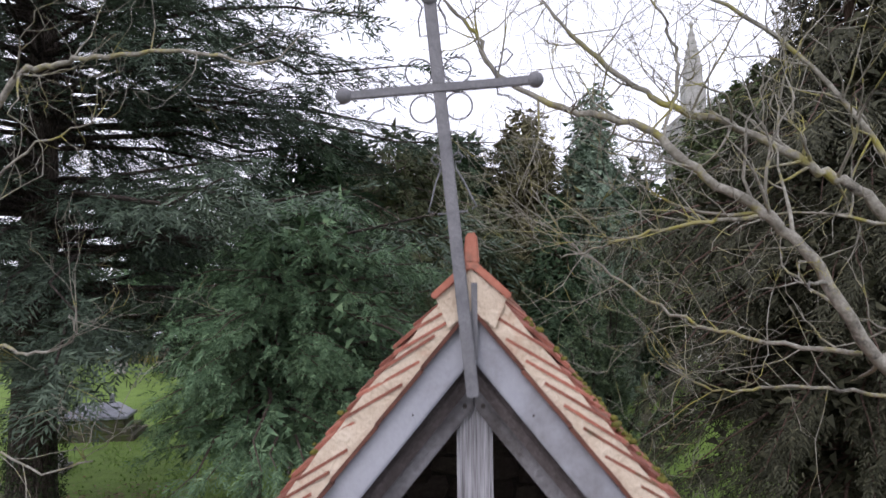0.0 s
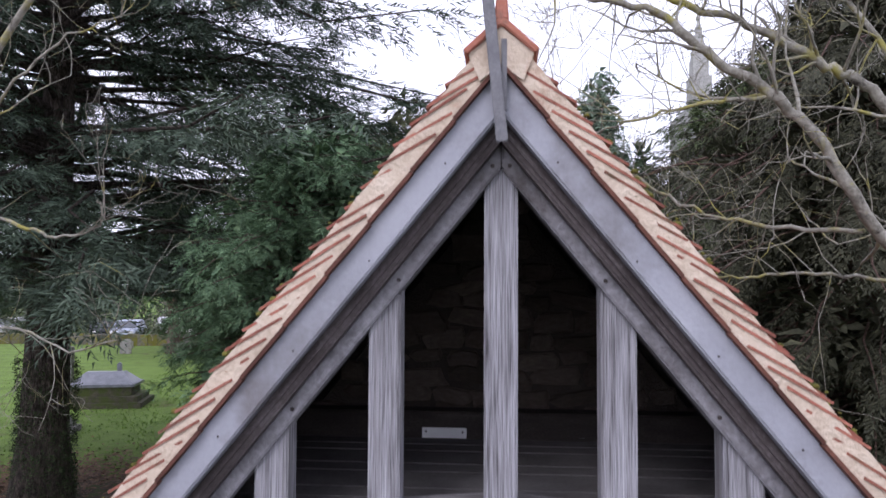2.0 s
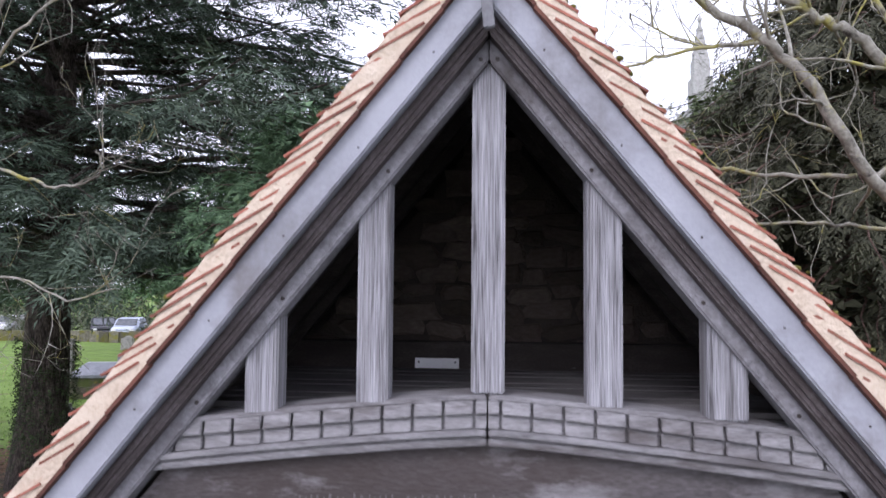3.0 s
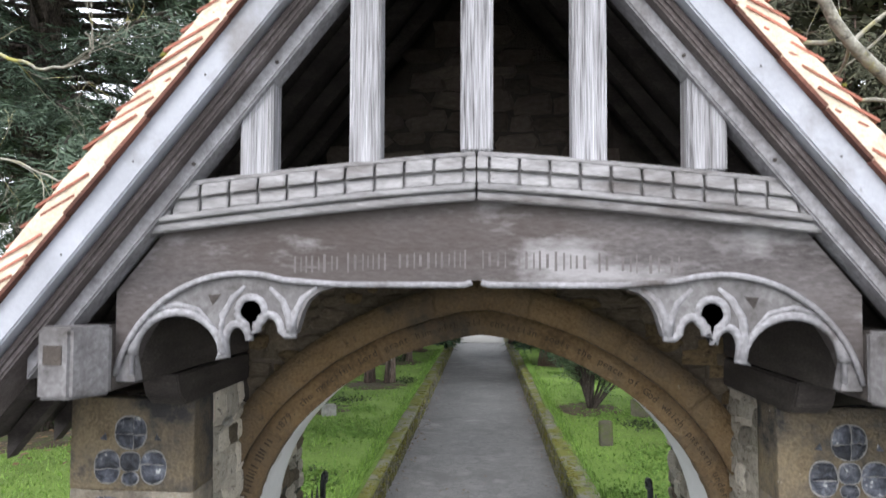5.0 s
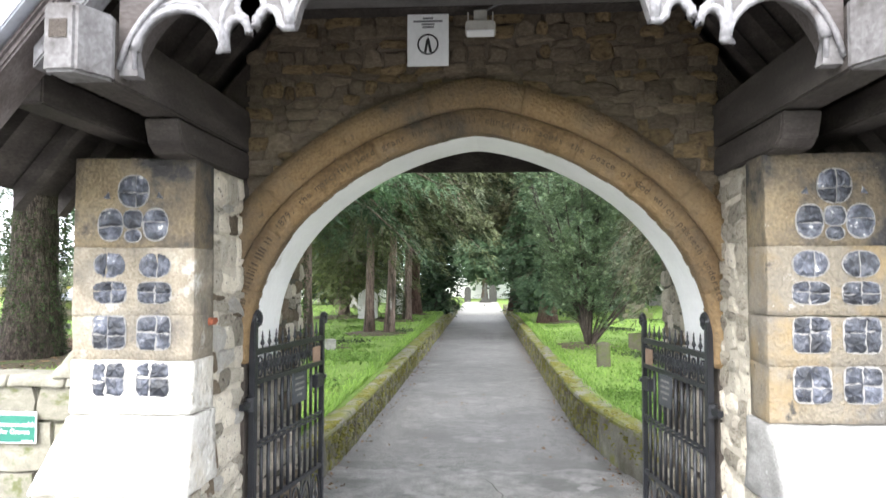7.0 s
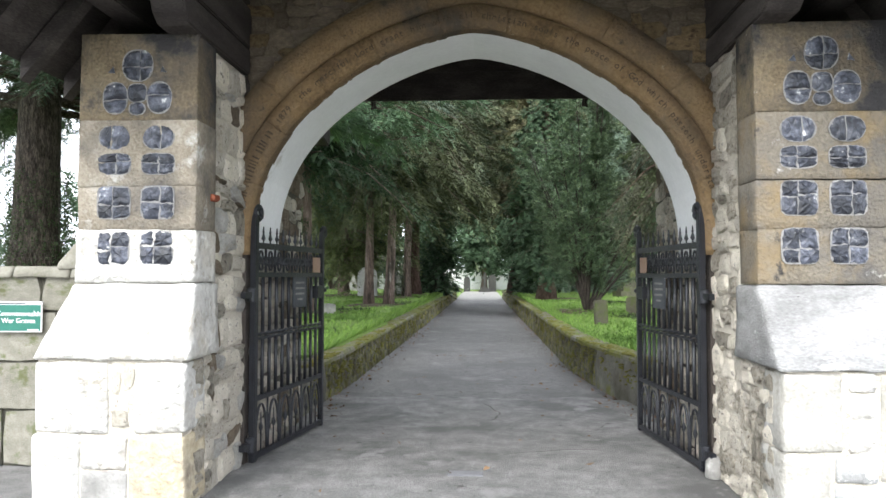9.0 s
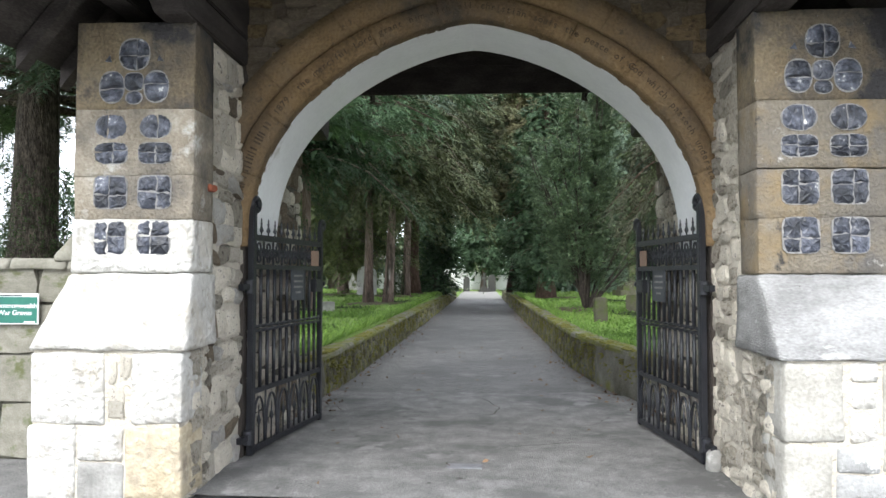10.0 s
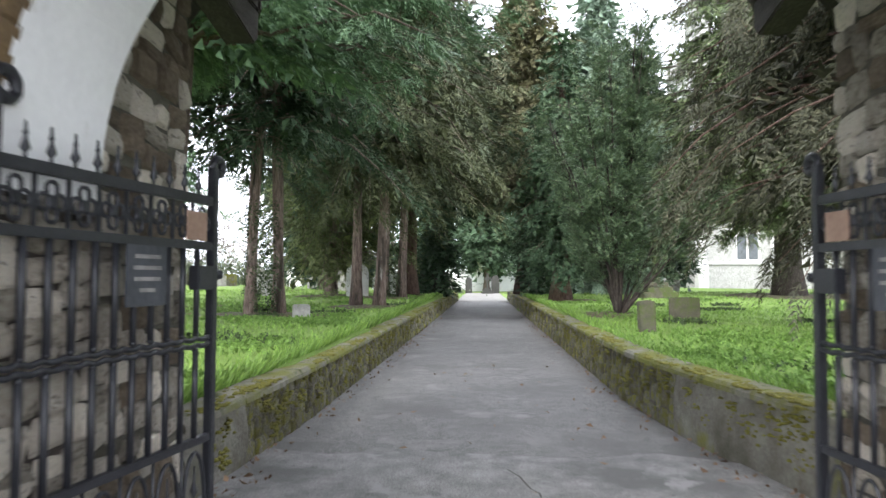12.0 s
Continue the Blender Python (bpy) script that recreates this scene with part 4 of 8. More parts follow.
SLOPE_LEN = EAVE / math.cos(PITCH)
m = Mesh()
for s in (-1, 1):
    a = [roof_pt(s, -0.0, 0.012, ROOF_Y0 + 0.06), roof_pt(s, SLOPE_LEN, 0.012, ROOF_Y0 + 0.06), roof_pt(s, SLOPE_LEN, 0.06, ROOF_Y0 + 0.06), roof_pt(s, -0.04, 0.06, ROOF_Y0 + 0.06)]
    m.prism(a, (0, ROOF_Y1 - ROOF_Y0 - 0.12, 0))
part("boarding", m, M_OAK_D, roof, "dark roof boarding")
for s in (-1, 1):
    for y0, y1 in ((ROOF_Y0 + 0.003, ROOF_Y0 + 0.10), (ROOF_Y1 - 0.10, ROOF_Y1 - 0.006)):
        m = Mesh()
        steps = 60
        lo, hi = [], []
        for i in range(steps + 1):
            r = SLOPE_LEN * i / steps
            lo.append((r, 0.012))
            hi.append((r, 0.110 + random.uniform(-0.006, 0.006)))
        pts = [roof_pt(s, r, o, y0 + random.uniform(-0.003, 0.003)) for r, o in lo] + [roof_pt(s, r, o, y0 + random.uniform(-0.003, 0.003)) for r, o in hi]
        pts += [roof_pt(s, r, o, y1) for r, o in lo] + [roof_pt(s, r, o, y1) for r, o in hi]
        k = steps + 1
        faces = []
        for i in range(steps):
            faces += [(i, i + 1, k + i + 1, k + i), (k + i, k + i + 1, 3 * k + i + 1, 3 * k + i), (2 * k + i + 1, 2 * k + i, 3 * k + i, 3 * k + i + 1)]
        m.add(pts, faces)
        part("verge_mortar", m, M_MORTAR, roof, "cream verge mortar")


# ---- timber gables ----
def sloped(s, z0, z1, y0, y1, r0, r1):
    """A board that follows the slope: z0, z1 are heights over the apex point, r0 and r1 where it starts and ends in x."""
    ring = [(s * r0, y0, z0 - SLOPE * r0), (s * r1, y0, z0 - SLOPE * r1), (s * r1, y0, z1 - SLOPE * r1), (s * r0, y0, z1 - SLOPE * r0)]
    return Mesh().prism(ring, (0, y1 - y0, 0))


def beam_low(x):
    """Underside of the tie beam's arch mould."""
    a = abs(x)
    if a < 0.60:
        return 3.468 + 0.02 * max(0.0, 1 - a / 0.05)
    if a < 0.85:
        t = (a - 0.60) / 0.25
        return 3.468 + (3.487 - 3.468) * t
    return 2.93 + math.sqrt(max(0.585 ** 2 - (a - 1.03) ** 2, 0.0001))


def camber(x):
    return -0.145 * (abs(x) / 1.45) ** 1.25


def build_truss(y, back=False):
    """The open timber gable: y is the posts' front face; it is mirrored for the rear."""
    d = -1 if back else 1

    def yy(a, b):
        return (y + d * a, y + d * b) if not back else (y + d * b, y + d * a)

    ob = thing("gable_truss", "open gable truss of silvery weathered oak with a cusped tie beam", "roof truss", group="timber gables")
    for s in (-1, 1):
        y0, y1 = yy(-0.17, -0.08)
        part("bargeboard", sloped(s, 5.618, 5.805, y0, y1, 0.0, EAVE), M_BARGE, ob, "smooth silver-grey bargeboard", bevel=0.008)
        for k in range(8):
            r = 0.22 + 0.30 * k
            m = Mesh()
            yn = yy(-0.173, -0.16)[0]
            zc = 5.685 + 0.02 * math.sin(5 * k) - SLOPE * r
            m.prism([(s * r + 0.0045 * math.cos(j * math.pi / 3), yn, zc + 0.0045 * math.sin(j * math.pi / 3)) for j in range(6)], (0, 0.016, 0))
            part("nail", m, M_OAK_D, ob)
        y0, y1 = yy(-0.10, 0.16)
        part("barge_rafter", sloped(s, 5.520, 5.618, y0, y1, 0.0, EAVE - 0.05), M_OAK_B, ob, "darker moulded rafter", bevel=0.01)
        y0, y1 = yy(-0.125, -0.06)
        part("rafter_bead", sloped(s, 5.562, 5.582, y0, y1, 0.0, EAVE - 0.06), M_OAK_B, ob, bevel=0.006)
        y0, y1 = yy(-0.035, 0.10)
        part("inner_rafter", sloped(s, 5.420, 5.525, y0, y1, 0.002, 1.95), M_OAK_R, ob, bevel=0.008)
        y0, y1 = yy(-0.036, -0.02)
        rnd = random.Random(3 + s)
        for r in (0.035, 0.42, 0.86, 1.22):
            m = Mesh()
            zc = 5.47 - SLOPE * r
            m.prism([(s * r + 0.009 * math.cos(k * math.pi / 4), y0 - 0.004, zc + 0.009 * math.sin(k * math.pi / 4)) for k in range(8)], (0, 0.01, 0))
            part("peg", m, M_OAK_D, ob)
    for xa, xb, zb in ((-1.03, -0.885, 3.93), (-0.55, -0.415, 3.985), (-0.07, 0.07, 4.035), (0.405, 0.55, 3.985), (0.885, 1.045, 3.945)):
        y0, y1 = yy(0.0, 0.13)
        xm = min(abs(xa), abs(xb)) if xa * xb > 0 else 0
        ring = [(xa, y0, zb), (xb, y0, zb), (xb, y0, 5.43 - SLOPE * abs(xb) + 0.02), ]
        if xa * xb < 0:
            ring.append((0, y0, 5.43))
        ring.append((xa, y0, 5.43 - SLOPE * abs(xa) + 0.02))
        part("king_post" if xa * xb < 0 else "post", Mesh().prism(ring, (0, y1 - y0, 0)), M_OAK, ob, bevel=0.008)
    # tie beam, cambered, with an arched underside
    m = Mesh()
    y0, y1 = yy(0.055, 0.26)
    k = 81
    xs = [-1.60 + 3.20 * i / (k - 1) for i in range(k)]
    lo = [(x, beam_low(x)) for x in xs]
    hi = [(x, min(3.84 + camber(x), 5.38 - SLOPE * abs(x))) for x in xs]
    pts = [(x, y0, z) for x, z in lo] + [(x, y0, z) for x, z in hi] + [(x, y1, z) for x, z in lo] + [(x, y1, z) for x, z in hi]
    f = []
    for i in range(k - 1):
        f += [(i, i + 1, k + i + 1, k + i), (2 * k + i + 1, 2 * k + i, 3 * k + i, 3 * k + i + 1), (i + 1, i, 2 * k + i, 2 * k + i + 1), (k + i, k + i + 1, 3 * k + i + 1, 3 * k + i)]
    f += [(0, k, 3 * k, 2 * k), (k - 1, 3 * k - 1, 4 * k - 1, 2 * k - 1)]
    m.add(pts, f)
    part("tie_beam", m, M_OAK_X, ob, "cambered oak tie beam with a worn inscription")
    # mouldings over the beam, with two rows of battlement blocks
    def strip(name, za, zb, ya, xe, s, x_in=0.004):
        m = Mesh()
        y0, y1 = yy(ya, 0.22)
        n = 14
        xs = [x_in + (xe - x_in) * i / n for i in range(n + 1)]
        r0 = [(s * x, za + camber(x)) for x in xs]
        r1 = [(s * x, zb + camber(x)) for x in xs]
        k = n + 1
        pts = [(x, y0, z) for x, z in r0] + [(x, y0, z) for x, z in r1] + [(x, y1, z) for x, z in r0] + [(x, y1, z) for x, z in r1]
        f = []
        for i in range(n):
            f += [(i, i + 1, k + i + 1, k + i), (2 * k + i + 1, 2 * k + i, 3 * k + i, 3 * k + i + 1), (i + 1, i, 2 * k + i, 2 * k + i + 1), (k + i, k + i + 1, 3 * k + i + 1, 3 * k + i)]
        f += [(0, k, 3 * k, 2 * k), (n, 3 * k - 1, 4 * k - 1, 2 * k - 1)]
        m.add(pts, f)
        part(name, m, M_OAK_M, ob, bevel=0.006)

    for s in (-1, 1):
        strip("lower_mould", 3.825, 3.862, -0.005, 1.47, s)
        strip("roll_mould", 3.868, 3.895, -0.025, 1.43, s)
        strip("mould_back", 3.83, 4.015, 0.022, 1.36, s)
        strip("cap_mould", 4.010, 4.034, -0.004, 1.37, s)
        pitch_ = 0.1275
        for row, (za, zb, ya) in enumerate(((3.897, 3.9555, -0.010), (3.9585, 4.016, -0.020))):
            for i in range(12):
                xa, xb = 0.003 + i * pitch_ - (0.07 if i else 0), 0.003 + (i + 1) * pitch_ - 0.07 - 0.013
                if xb > 1.47 - 0.08 * row:
                    break
                y0, y1 = yy(ya, 0.06)
                m = Mesh()
                back_y = d * 0.016
                m.prism([(s * xa, y0, za + camber(xa)), (s * xb, y0, za + camber(xb)), (s * xb, y0 + back_y, zb + camber(xb)), (s * xa, y0 + back_y, zb + camber(xa))], (0, y1 - y0, 0))
                part("battlement_block", m, M_OAK_M, ob, bevel=0.0045)
    # cusped tracery under the beam
    for s in (-1, 1):
        def arc(cx, cz, r, a0, a1, n):
            return [(cx + r * math.cos(radians(a0 + (a1 - a0) * i / n)), cz + r * math.sin(radians(a0 + (a1 - a0) * i / n))) for i in range(n + 1)]

        low = [(1.615, 3.03), (1.512, 3.03)] + arc(1.325, 3.13, 0.210, 5, 172, 14) + [(1.135, 3.146), (1.103, 3.150)]
        low = low[:-1] + [(1.108, 3.150)]
        low += [(1.055 - 0.055 * math.cos(radians(180 * i / 8)) * -1, 3.215 + 0.075 * math.sin(radians(180 * i / 8))) for i in range(9)] + [(1.004, 3.238)]
        low += [(0.993 + 0.062 * math.cos(radians(-70 + 320 * i / 16)), 3.345 + 0.062 * math.sin(radians(-70 + 320 * i / 16))) for i in range(17)]
        low += [(0.984, 3.245)] + [(0.912 + 0.055 * math.cos(radians(180 * i / 8)), 3.262 + 0.070 * math.sin(radians(180 * i / 8))) for i in range(9)] + [(0.838, 3.243), (0.792, 3.246)] + [(0.778, 3.29), (0.762, 3.345), (0.735, 3.395), (0.69, 3.432), (0.62, 3.452)]
        top_ = [(a, beam_low(a) + 0.02) for a in [0.62 + (1.60 - 0.62) * i / 20 for i in range(21)]]
        ring = low + top_
        y0, y1 = yy(0.064, 0.135)
        m = Mesh()
        m.prism([(s * a, y0, z) for a, z in ring], (0, y1 - y0, 0))
        # plate a tone darker than its ribs, to put shade into the hollows
        part("cusped_tracery", m, M_OAK_E, ob, "silvery carved cusps with a keyhole piercing", bevel=0.005)
        yr = y + d * 0.060

        def rib(pts, radii, lift=0.0):
            m = Mesh()
            m.tube([(s * a, yr + d * lift, z) for a, z in pts], radii, 8)
            part("cusp_rib", m, M_OAK_R, ob, smooth=True)

        k1 = len(low) - 5
        edge = [(a, z) for a, z in low[2:k1]]
        rib(edge, [0.020 + 0.006 * (z < 3.2) for a, z in edge], 0.014)
        rib([(1.112, 3.155), (1.128, 3.24), (1.118, 3.33), (1.075, 3.405), (1.02, 3.455)], [0.025, 0.022, 0.020, 0.017, 0.012], 0.012)
        rib([(0.815, 3.25), (0.822, 3.32), (0.85, 3.39), (0.91, 3.45)], [0.022, 0.020, 0.017, 0.012], 0.012)
        rib([(0.812, 3.25), (0.80, 3.33), (0.765, 3.40), (0.70, 3.452)], [0.025, 0.021, 0.017, 0.012], 0.012)
        rib([(1.53, 3.06), (1.535, 3.17), (1.49, 3.28), (1.42, 3.35), (1.33, 3.375), (1.23, 3.35), (1.16, 3.27)], 0.014, 0.012)
        # dark triangle laid on the face in place of a shaded opening
        m = Mesh()
        m.prism([(s * a, (y0 if not back else y1) - d * 0.003, z) for a, z in ((1.165, 3.37), (1.185, 3.415), (1.125, 3.42))], (0, 0.004 * d, 0))
        part("piercing", m, M_OAK_D, ob)
        # roll mould that follows the arched underside
        m = Mesh()
        y0, _ = yy(0.03, 0.06)
        m.tube([(s * a, y0 + d * 0.02, beam_low(a) - 0.004) for a in [0.02 + 1.58 * i / 44 for i in range(45)]], 0.014, 6)
        part("arch_roll", m, M_OAK_R, ob, smooth=True)
        # plate end
        y0, y1 = yy(-0.18, 1.86)
        m = Mesh()
        ya, yb_, yc = (y0, y0 + 0.20, y1) if not back else (y1, y1 - 0.20, y0)
        m.prism([(x, y_, 2.985) for x, y_ in ((s * 1.81, ya), (s * 1.665, ya), (s * 1.59, ya + (yb_ - ya) * 0.8), (s * 1.59, yb_), (s * 1.81, yb_))], (0, 0, 0.30))
        part("plate_end", m, M_OAK_E, ob, "squared grey plate end with a mortise hole", bevel=0.014)
        m = Mesh()
        m.box(min(s * 1.60, s * 1.80), max(s * 1.60, s * 1.80), min(yb_, yc), max(yb_, yc), 2.99, 3.28)
        part("wall_plate", m, M_OAK_D, ob, "dark oak wall plate", bevel=0.010)
        if not back:
            # the mortise is a flat dark square that stands for the hole's shade
            m = Mesh()
            m.box(min(s * 1.70, s * 1.78), max(s * 1.70, s * 1.78), y0 - 0.004, y0 + 0.02, 3.13, 3.21)
            part("mortise", m, M_SHADE, ob)
        # corbel timber under the plate, its end hollowed
        if not back:
            m = Mesh()
            prof = [(3.88, 2.795), (2.98, 2.795), (2.86, 2.80), (2.79, 2.85), (2.76, 2.92), (2.74, 2.978), (3.88, 2.978)]
            m.prism([(s * 1.80, y_, z) for y_, z in prof], (s * -0.20, 0, 0))
            part("corbel", m, M_OAK_D, ob, bevel=0.01)
    return ob


truss_front = build_truss(2.05)
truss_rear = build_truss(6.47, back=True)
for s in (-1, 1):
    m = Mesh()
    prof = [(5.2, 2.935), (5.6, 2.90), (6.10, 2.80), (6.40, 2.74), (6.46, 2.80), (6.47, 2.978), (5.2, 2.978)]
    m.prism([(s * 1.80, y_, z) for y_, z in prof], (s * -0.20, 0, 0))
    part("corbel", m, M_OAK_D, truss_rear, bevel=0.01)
# rear truss recoloured near-black, so its inner side looks shaded
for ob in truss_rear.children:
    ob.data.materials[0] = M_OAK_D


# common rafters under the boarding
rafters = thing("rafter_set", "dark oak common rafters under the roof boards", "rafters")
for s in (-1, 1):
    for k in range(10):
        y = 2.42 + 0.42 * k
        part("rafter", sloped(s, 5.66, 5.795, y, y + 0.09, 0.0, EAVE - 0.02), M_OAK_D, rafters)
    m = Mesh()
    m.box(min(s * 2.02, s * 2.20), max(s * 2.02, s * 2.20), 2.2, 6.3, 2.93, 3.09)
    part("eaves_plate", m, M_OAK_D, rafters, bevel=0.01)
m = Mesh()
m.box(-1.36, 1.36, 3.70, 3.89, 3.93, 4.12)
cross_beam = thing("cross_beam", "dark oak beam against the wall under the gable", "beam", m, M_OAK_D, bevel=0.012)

loft = thing("loft_floor", "dusty grey loft boards laid behind the gable beam", "floor boards")
for k in range(9):
    m = Mesh()
    m.box(-1.32, 1.32, 2.27 + 0.157 * k, 2.27 + 0.157 * k + 0.150, 3.925, 3.948 + 0.003 * (k % 3))
    part("board", m, M_DUST, loft)

# ---- tiles ----
TILT = radians(12.0)
VERGE_TILT = radians(20.0)
GAUGE = 0.105
TILE_L, TILE_W, TILE_T = 0.265, 0.163, 0.014
m = Mesh()
m.add([(x, y, z + 0.004 * math.sin(math.pi * y / TILE_W)) for x in (0, TILE_L) for y in (0, TILE_W / 2, TILE_W) for z in (0, TILE_T)],
      [(0, 1, 3, 2), (2, 3, 5, 4), (6, 8, 9, 7), (8, 10, 11, 9), (0, 6, 7, 1), (4, 5, 11, 10), (0, 2, 8, 6), (2, 4, 10, 8), (1, 7, 9, 3), (3, 9, 11, 5)])
tile_mesh = m.data("roof_tile")
tile_mesh.materials.append(M_TILE)


def tile_pose(s, run, y, rnd, off=0.128, tilt=TILT):
    """The pose of a tile whose lower end lies run metres down the slope."""
    tl = tilt + rnd.uniform(-0.03, 0.03)
    ax = (RUN * math.cos(tl) + OUT * math.sin(tl)).normalized()
    ax = Vector((s * ax.x, 0, ax.z))
    ay = Vector((0, s, 0))
    az = ax.cross(ay)
    low_pt = roof_pt(s, run, off + rnd.uniform(-0.006, 0.006), y if s > 0 else y + TILE_W)
    o = low_pt - ax * TILE_L
    o.y += rnd.uniform(-0.006, 0.006)
    mm = Matrix((ax, ay, az)).transposed().to_4x4()
    mm.translation = o
    return mm


rnd_t = random.Random(77)
M_UNDER = material("undercloak_clay", [(0.3, (0.060, 0.027, 0.020)), (0.7, (0.15, 0.060, 0.042))], 9, 0.85, 0.4, 60, rand=0.3)
COURSES = int((SLOPE_LEN + 0.05 - 0.20) / GAUGE)
bulk = {-1: Mesh(), 1: Mesh()}
base_v = [tuple(v.co) for v in tile_mesh.vertices]
base_f = [tuple(p.vertices) for p in tile_mesh.polygons]
for s in (-1, 1):
    for c in range(COURSES + 1):
        run = 0.20 + c * GAUGE
        shift = 0.082 if c % 2 else 0.0
        y = ROOF_Y0 - shift * 0
        col = 0
        while y < ROOF_Y1 - 0.08:
            w = TILE_W + 0.004
            if col == 0 and c % 2:
                w = TILE_W * 0.5 + 0.004
            mm = tile_pose(s, run, y, rnd_t, 0.128, TILT)
            if col == 0:
                mm = tile_pose(s, run, y, rnd_t, 0.122, VERGE_TILT) @ Matrix.Diagonal((1, 1, 0.75, 1))
            if col < 3:
                ob = piece("roof_tile", tile_mesh, roof, mm if not (col == 0 and c % 2) else mm @ Matrix.Diagonal((1, 0.5, 1, 1)))
                if col == 0 and c % 2 and s < 0:
                    ob.matrix_basis = Matrix.Translation((0, -TILE_W * 0.5, 0)) @ ob.matrix_basis
            else:
                bulk[s].add([mm @ Vector(v) for v in base_v], base_f)
            y += w
            col += 1
for s in (-1, 1):
    part("far_tiles", bulk[s], M_TILE_S, roof, kind="stuff")
    # undercloak tiles at the verge
    run = 0.02
    while run < SLOPE_LEN:
        ln_ = 0.26
        m = Mesh()
        j = rnd_t.uniform(-0.006, 0.006)
        ring = [roof_pt(s, run, -0.004 + j * 0.4, ROOF_Y0 - 0.012 + j), roof_pt(s, min(run + ln_, SLOPE_LEN), 0.001, ROOF_Y0 - 0.012 + j), roof_pt(s, min(run + ln_, SLOPE_LEN), 0.016, ROOF_Y0 - 0.012 + j), roof_pt(s, run, 0.011 + j * 0.4, ROOF_Y0 - 0.012 + j)]
        m.prism(ring, (0, 0.12, 0))
        part("undercloak_tile", m, M_UNDER, roof)
        run += ln_ + 0.004
    # moss cushions along the tile edges
    mm_ = Mesh()
    for k in range(420 if s > 0 else 160):
        run = rnd_t.uniform(0.15, SLOPE_LEN) if s > 0 else rnd_t.uniform(0.6, SLOPE_LEN)
        y = ROOF_Y0 + 0.03 + abs(rnd_t.gauss(0, 0.5))
        p = roof_pt(s, run, 0.128 + rnd_t.uniform(0, 0.02), y)
        r = rnd_t.uniform(0.005, 0.020)
        mm_.lathe(p.x, p.y, [(r, p.z - r * 0.6), (r * 1.05, p.z), (r * 0.7, p.z + r * 0.35), (0.002, p.z + r * 0.5)], 7)
    part("moss", mm_, M_MOSS, roof, "yellow-green moss cushions", smooth=True, kind="stuff")

# ridge tiles
for k in range(11):
    y0 = ROOF_Y0 - 0.03 + 0.45 * k
    y1 = min(y0 + 0.445, ROOF_Y1 + 0.02)
    if y1 <= y0:
        break
    m = Mesh()
    prof = [(-0.150, 5.856), (-0.132, 5.838), (-0.008, 5.948), (0.008, 5.948), (0.132, 5.838), (0.150, 5.856), (0.012, 5.984), (-0.012, 5.984)]
    m.prism([(x, y0, z) for x, z in prof], (0, y1 - y0, 0))
    part("ridge_tile", m, M_RIDGE, roof, "orange clay ridge tile" if k == 0 else "", bevel=0.005)
m = Mesh()
m.prism([(-0.128, ROOF_Y0 - 0.012, 5.842), (0, ROOF_Y0 - 0.012, 5.95), (0.128, ROOF_Y0 - 0.012, 5.842), (0.085, ROOF_Y0 - 0.012, 5.735), (0.0, ROOF_Y0 - 0.012, 5.80), (-0.085, ROOF_Y0 - 0.012, 5.735)], (0, 0.12, 0))
part("ridge_mortar", m, M_MORTAR, roof)
m = Mesh()
m.prism([(-0.030, ROOF_Y0 - 0.03, 5.97), (0.030, ROOF_Y0 - 0.03, 5.97), (0.022, ROOF_Y0 - 0.03, 6.075), (0.004, ROOF_Y0 - 0.03, 6.085), (-0.018, ROOF_Y0 - 0.03, 6.075)], (0, 0.16, 0))
part("ridge_crest", m, M_RIDGE, roof, bevel=0.006)


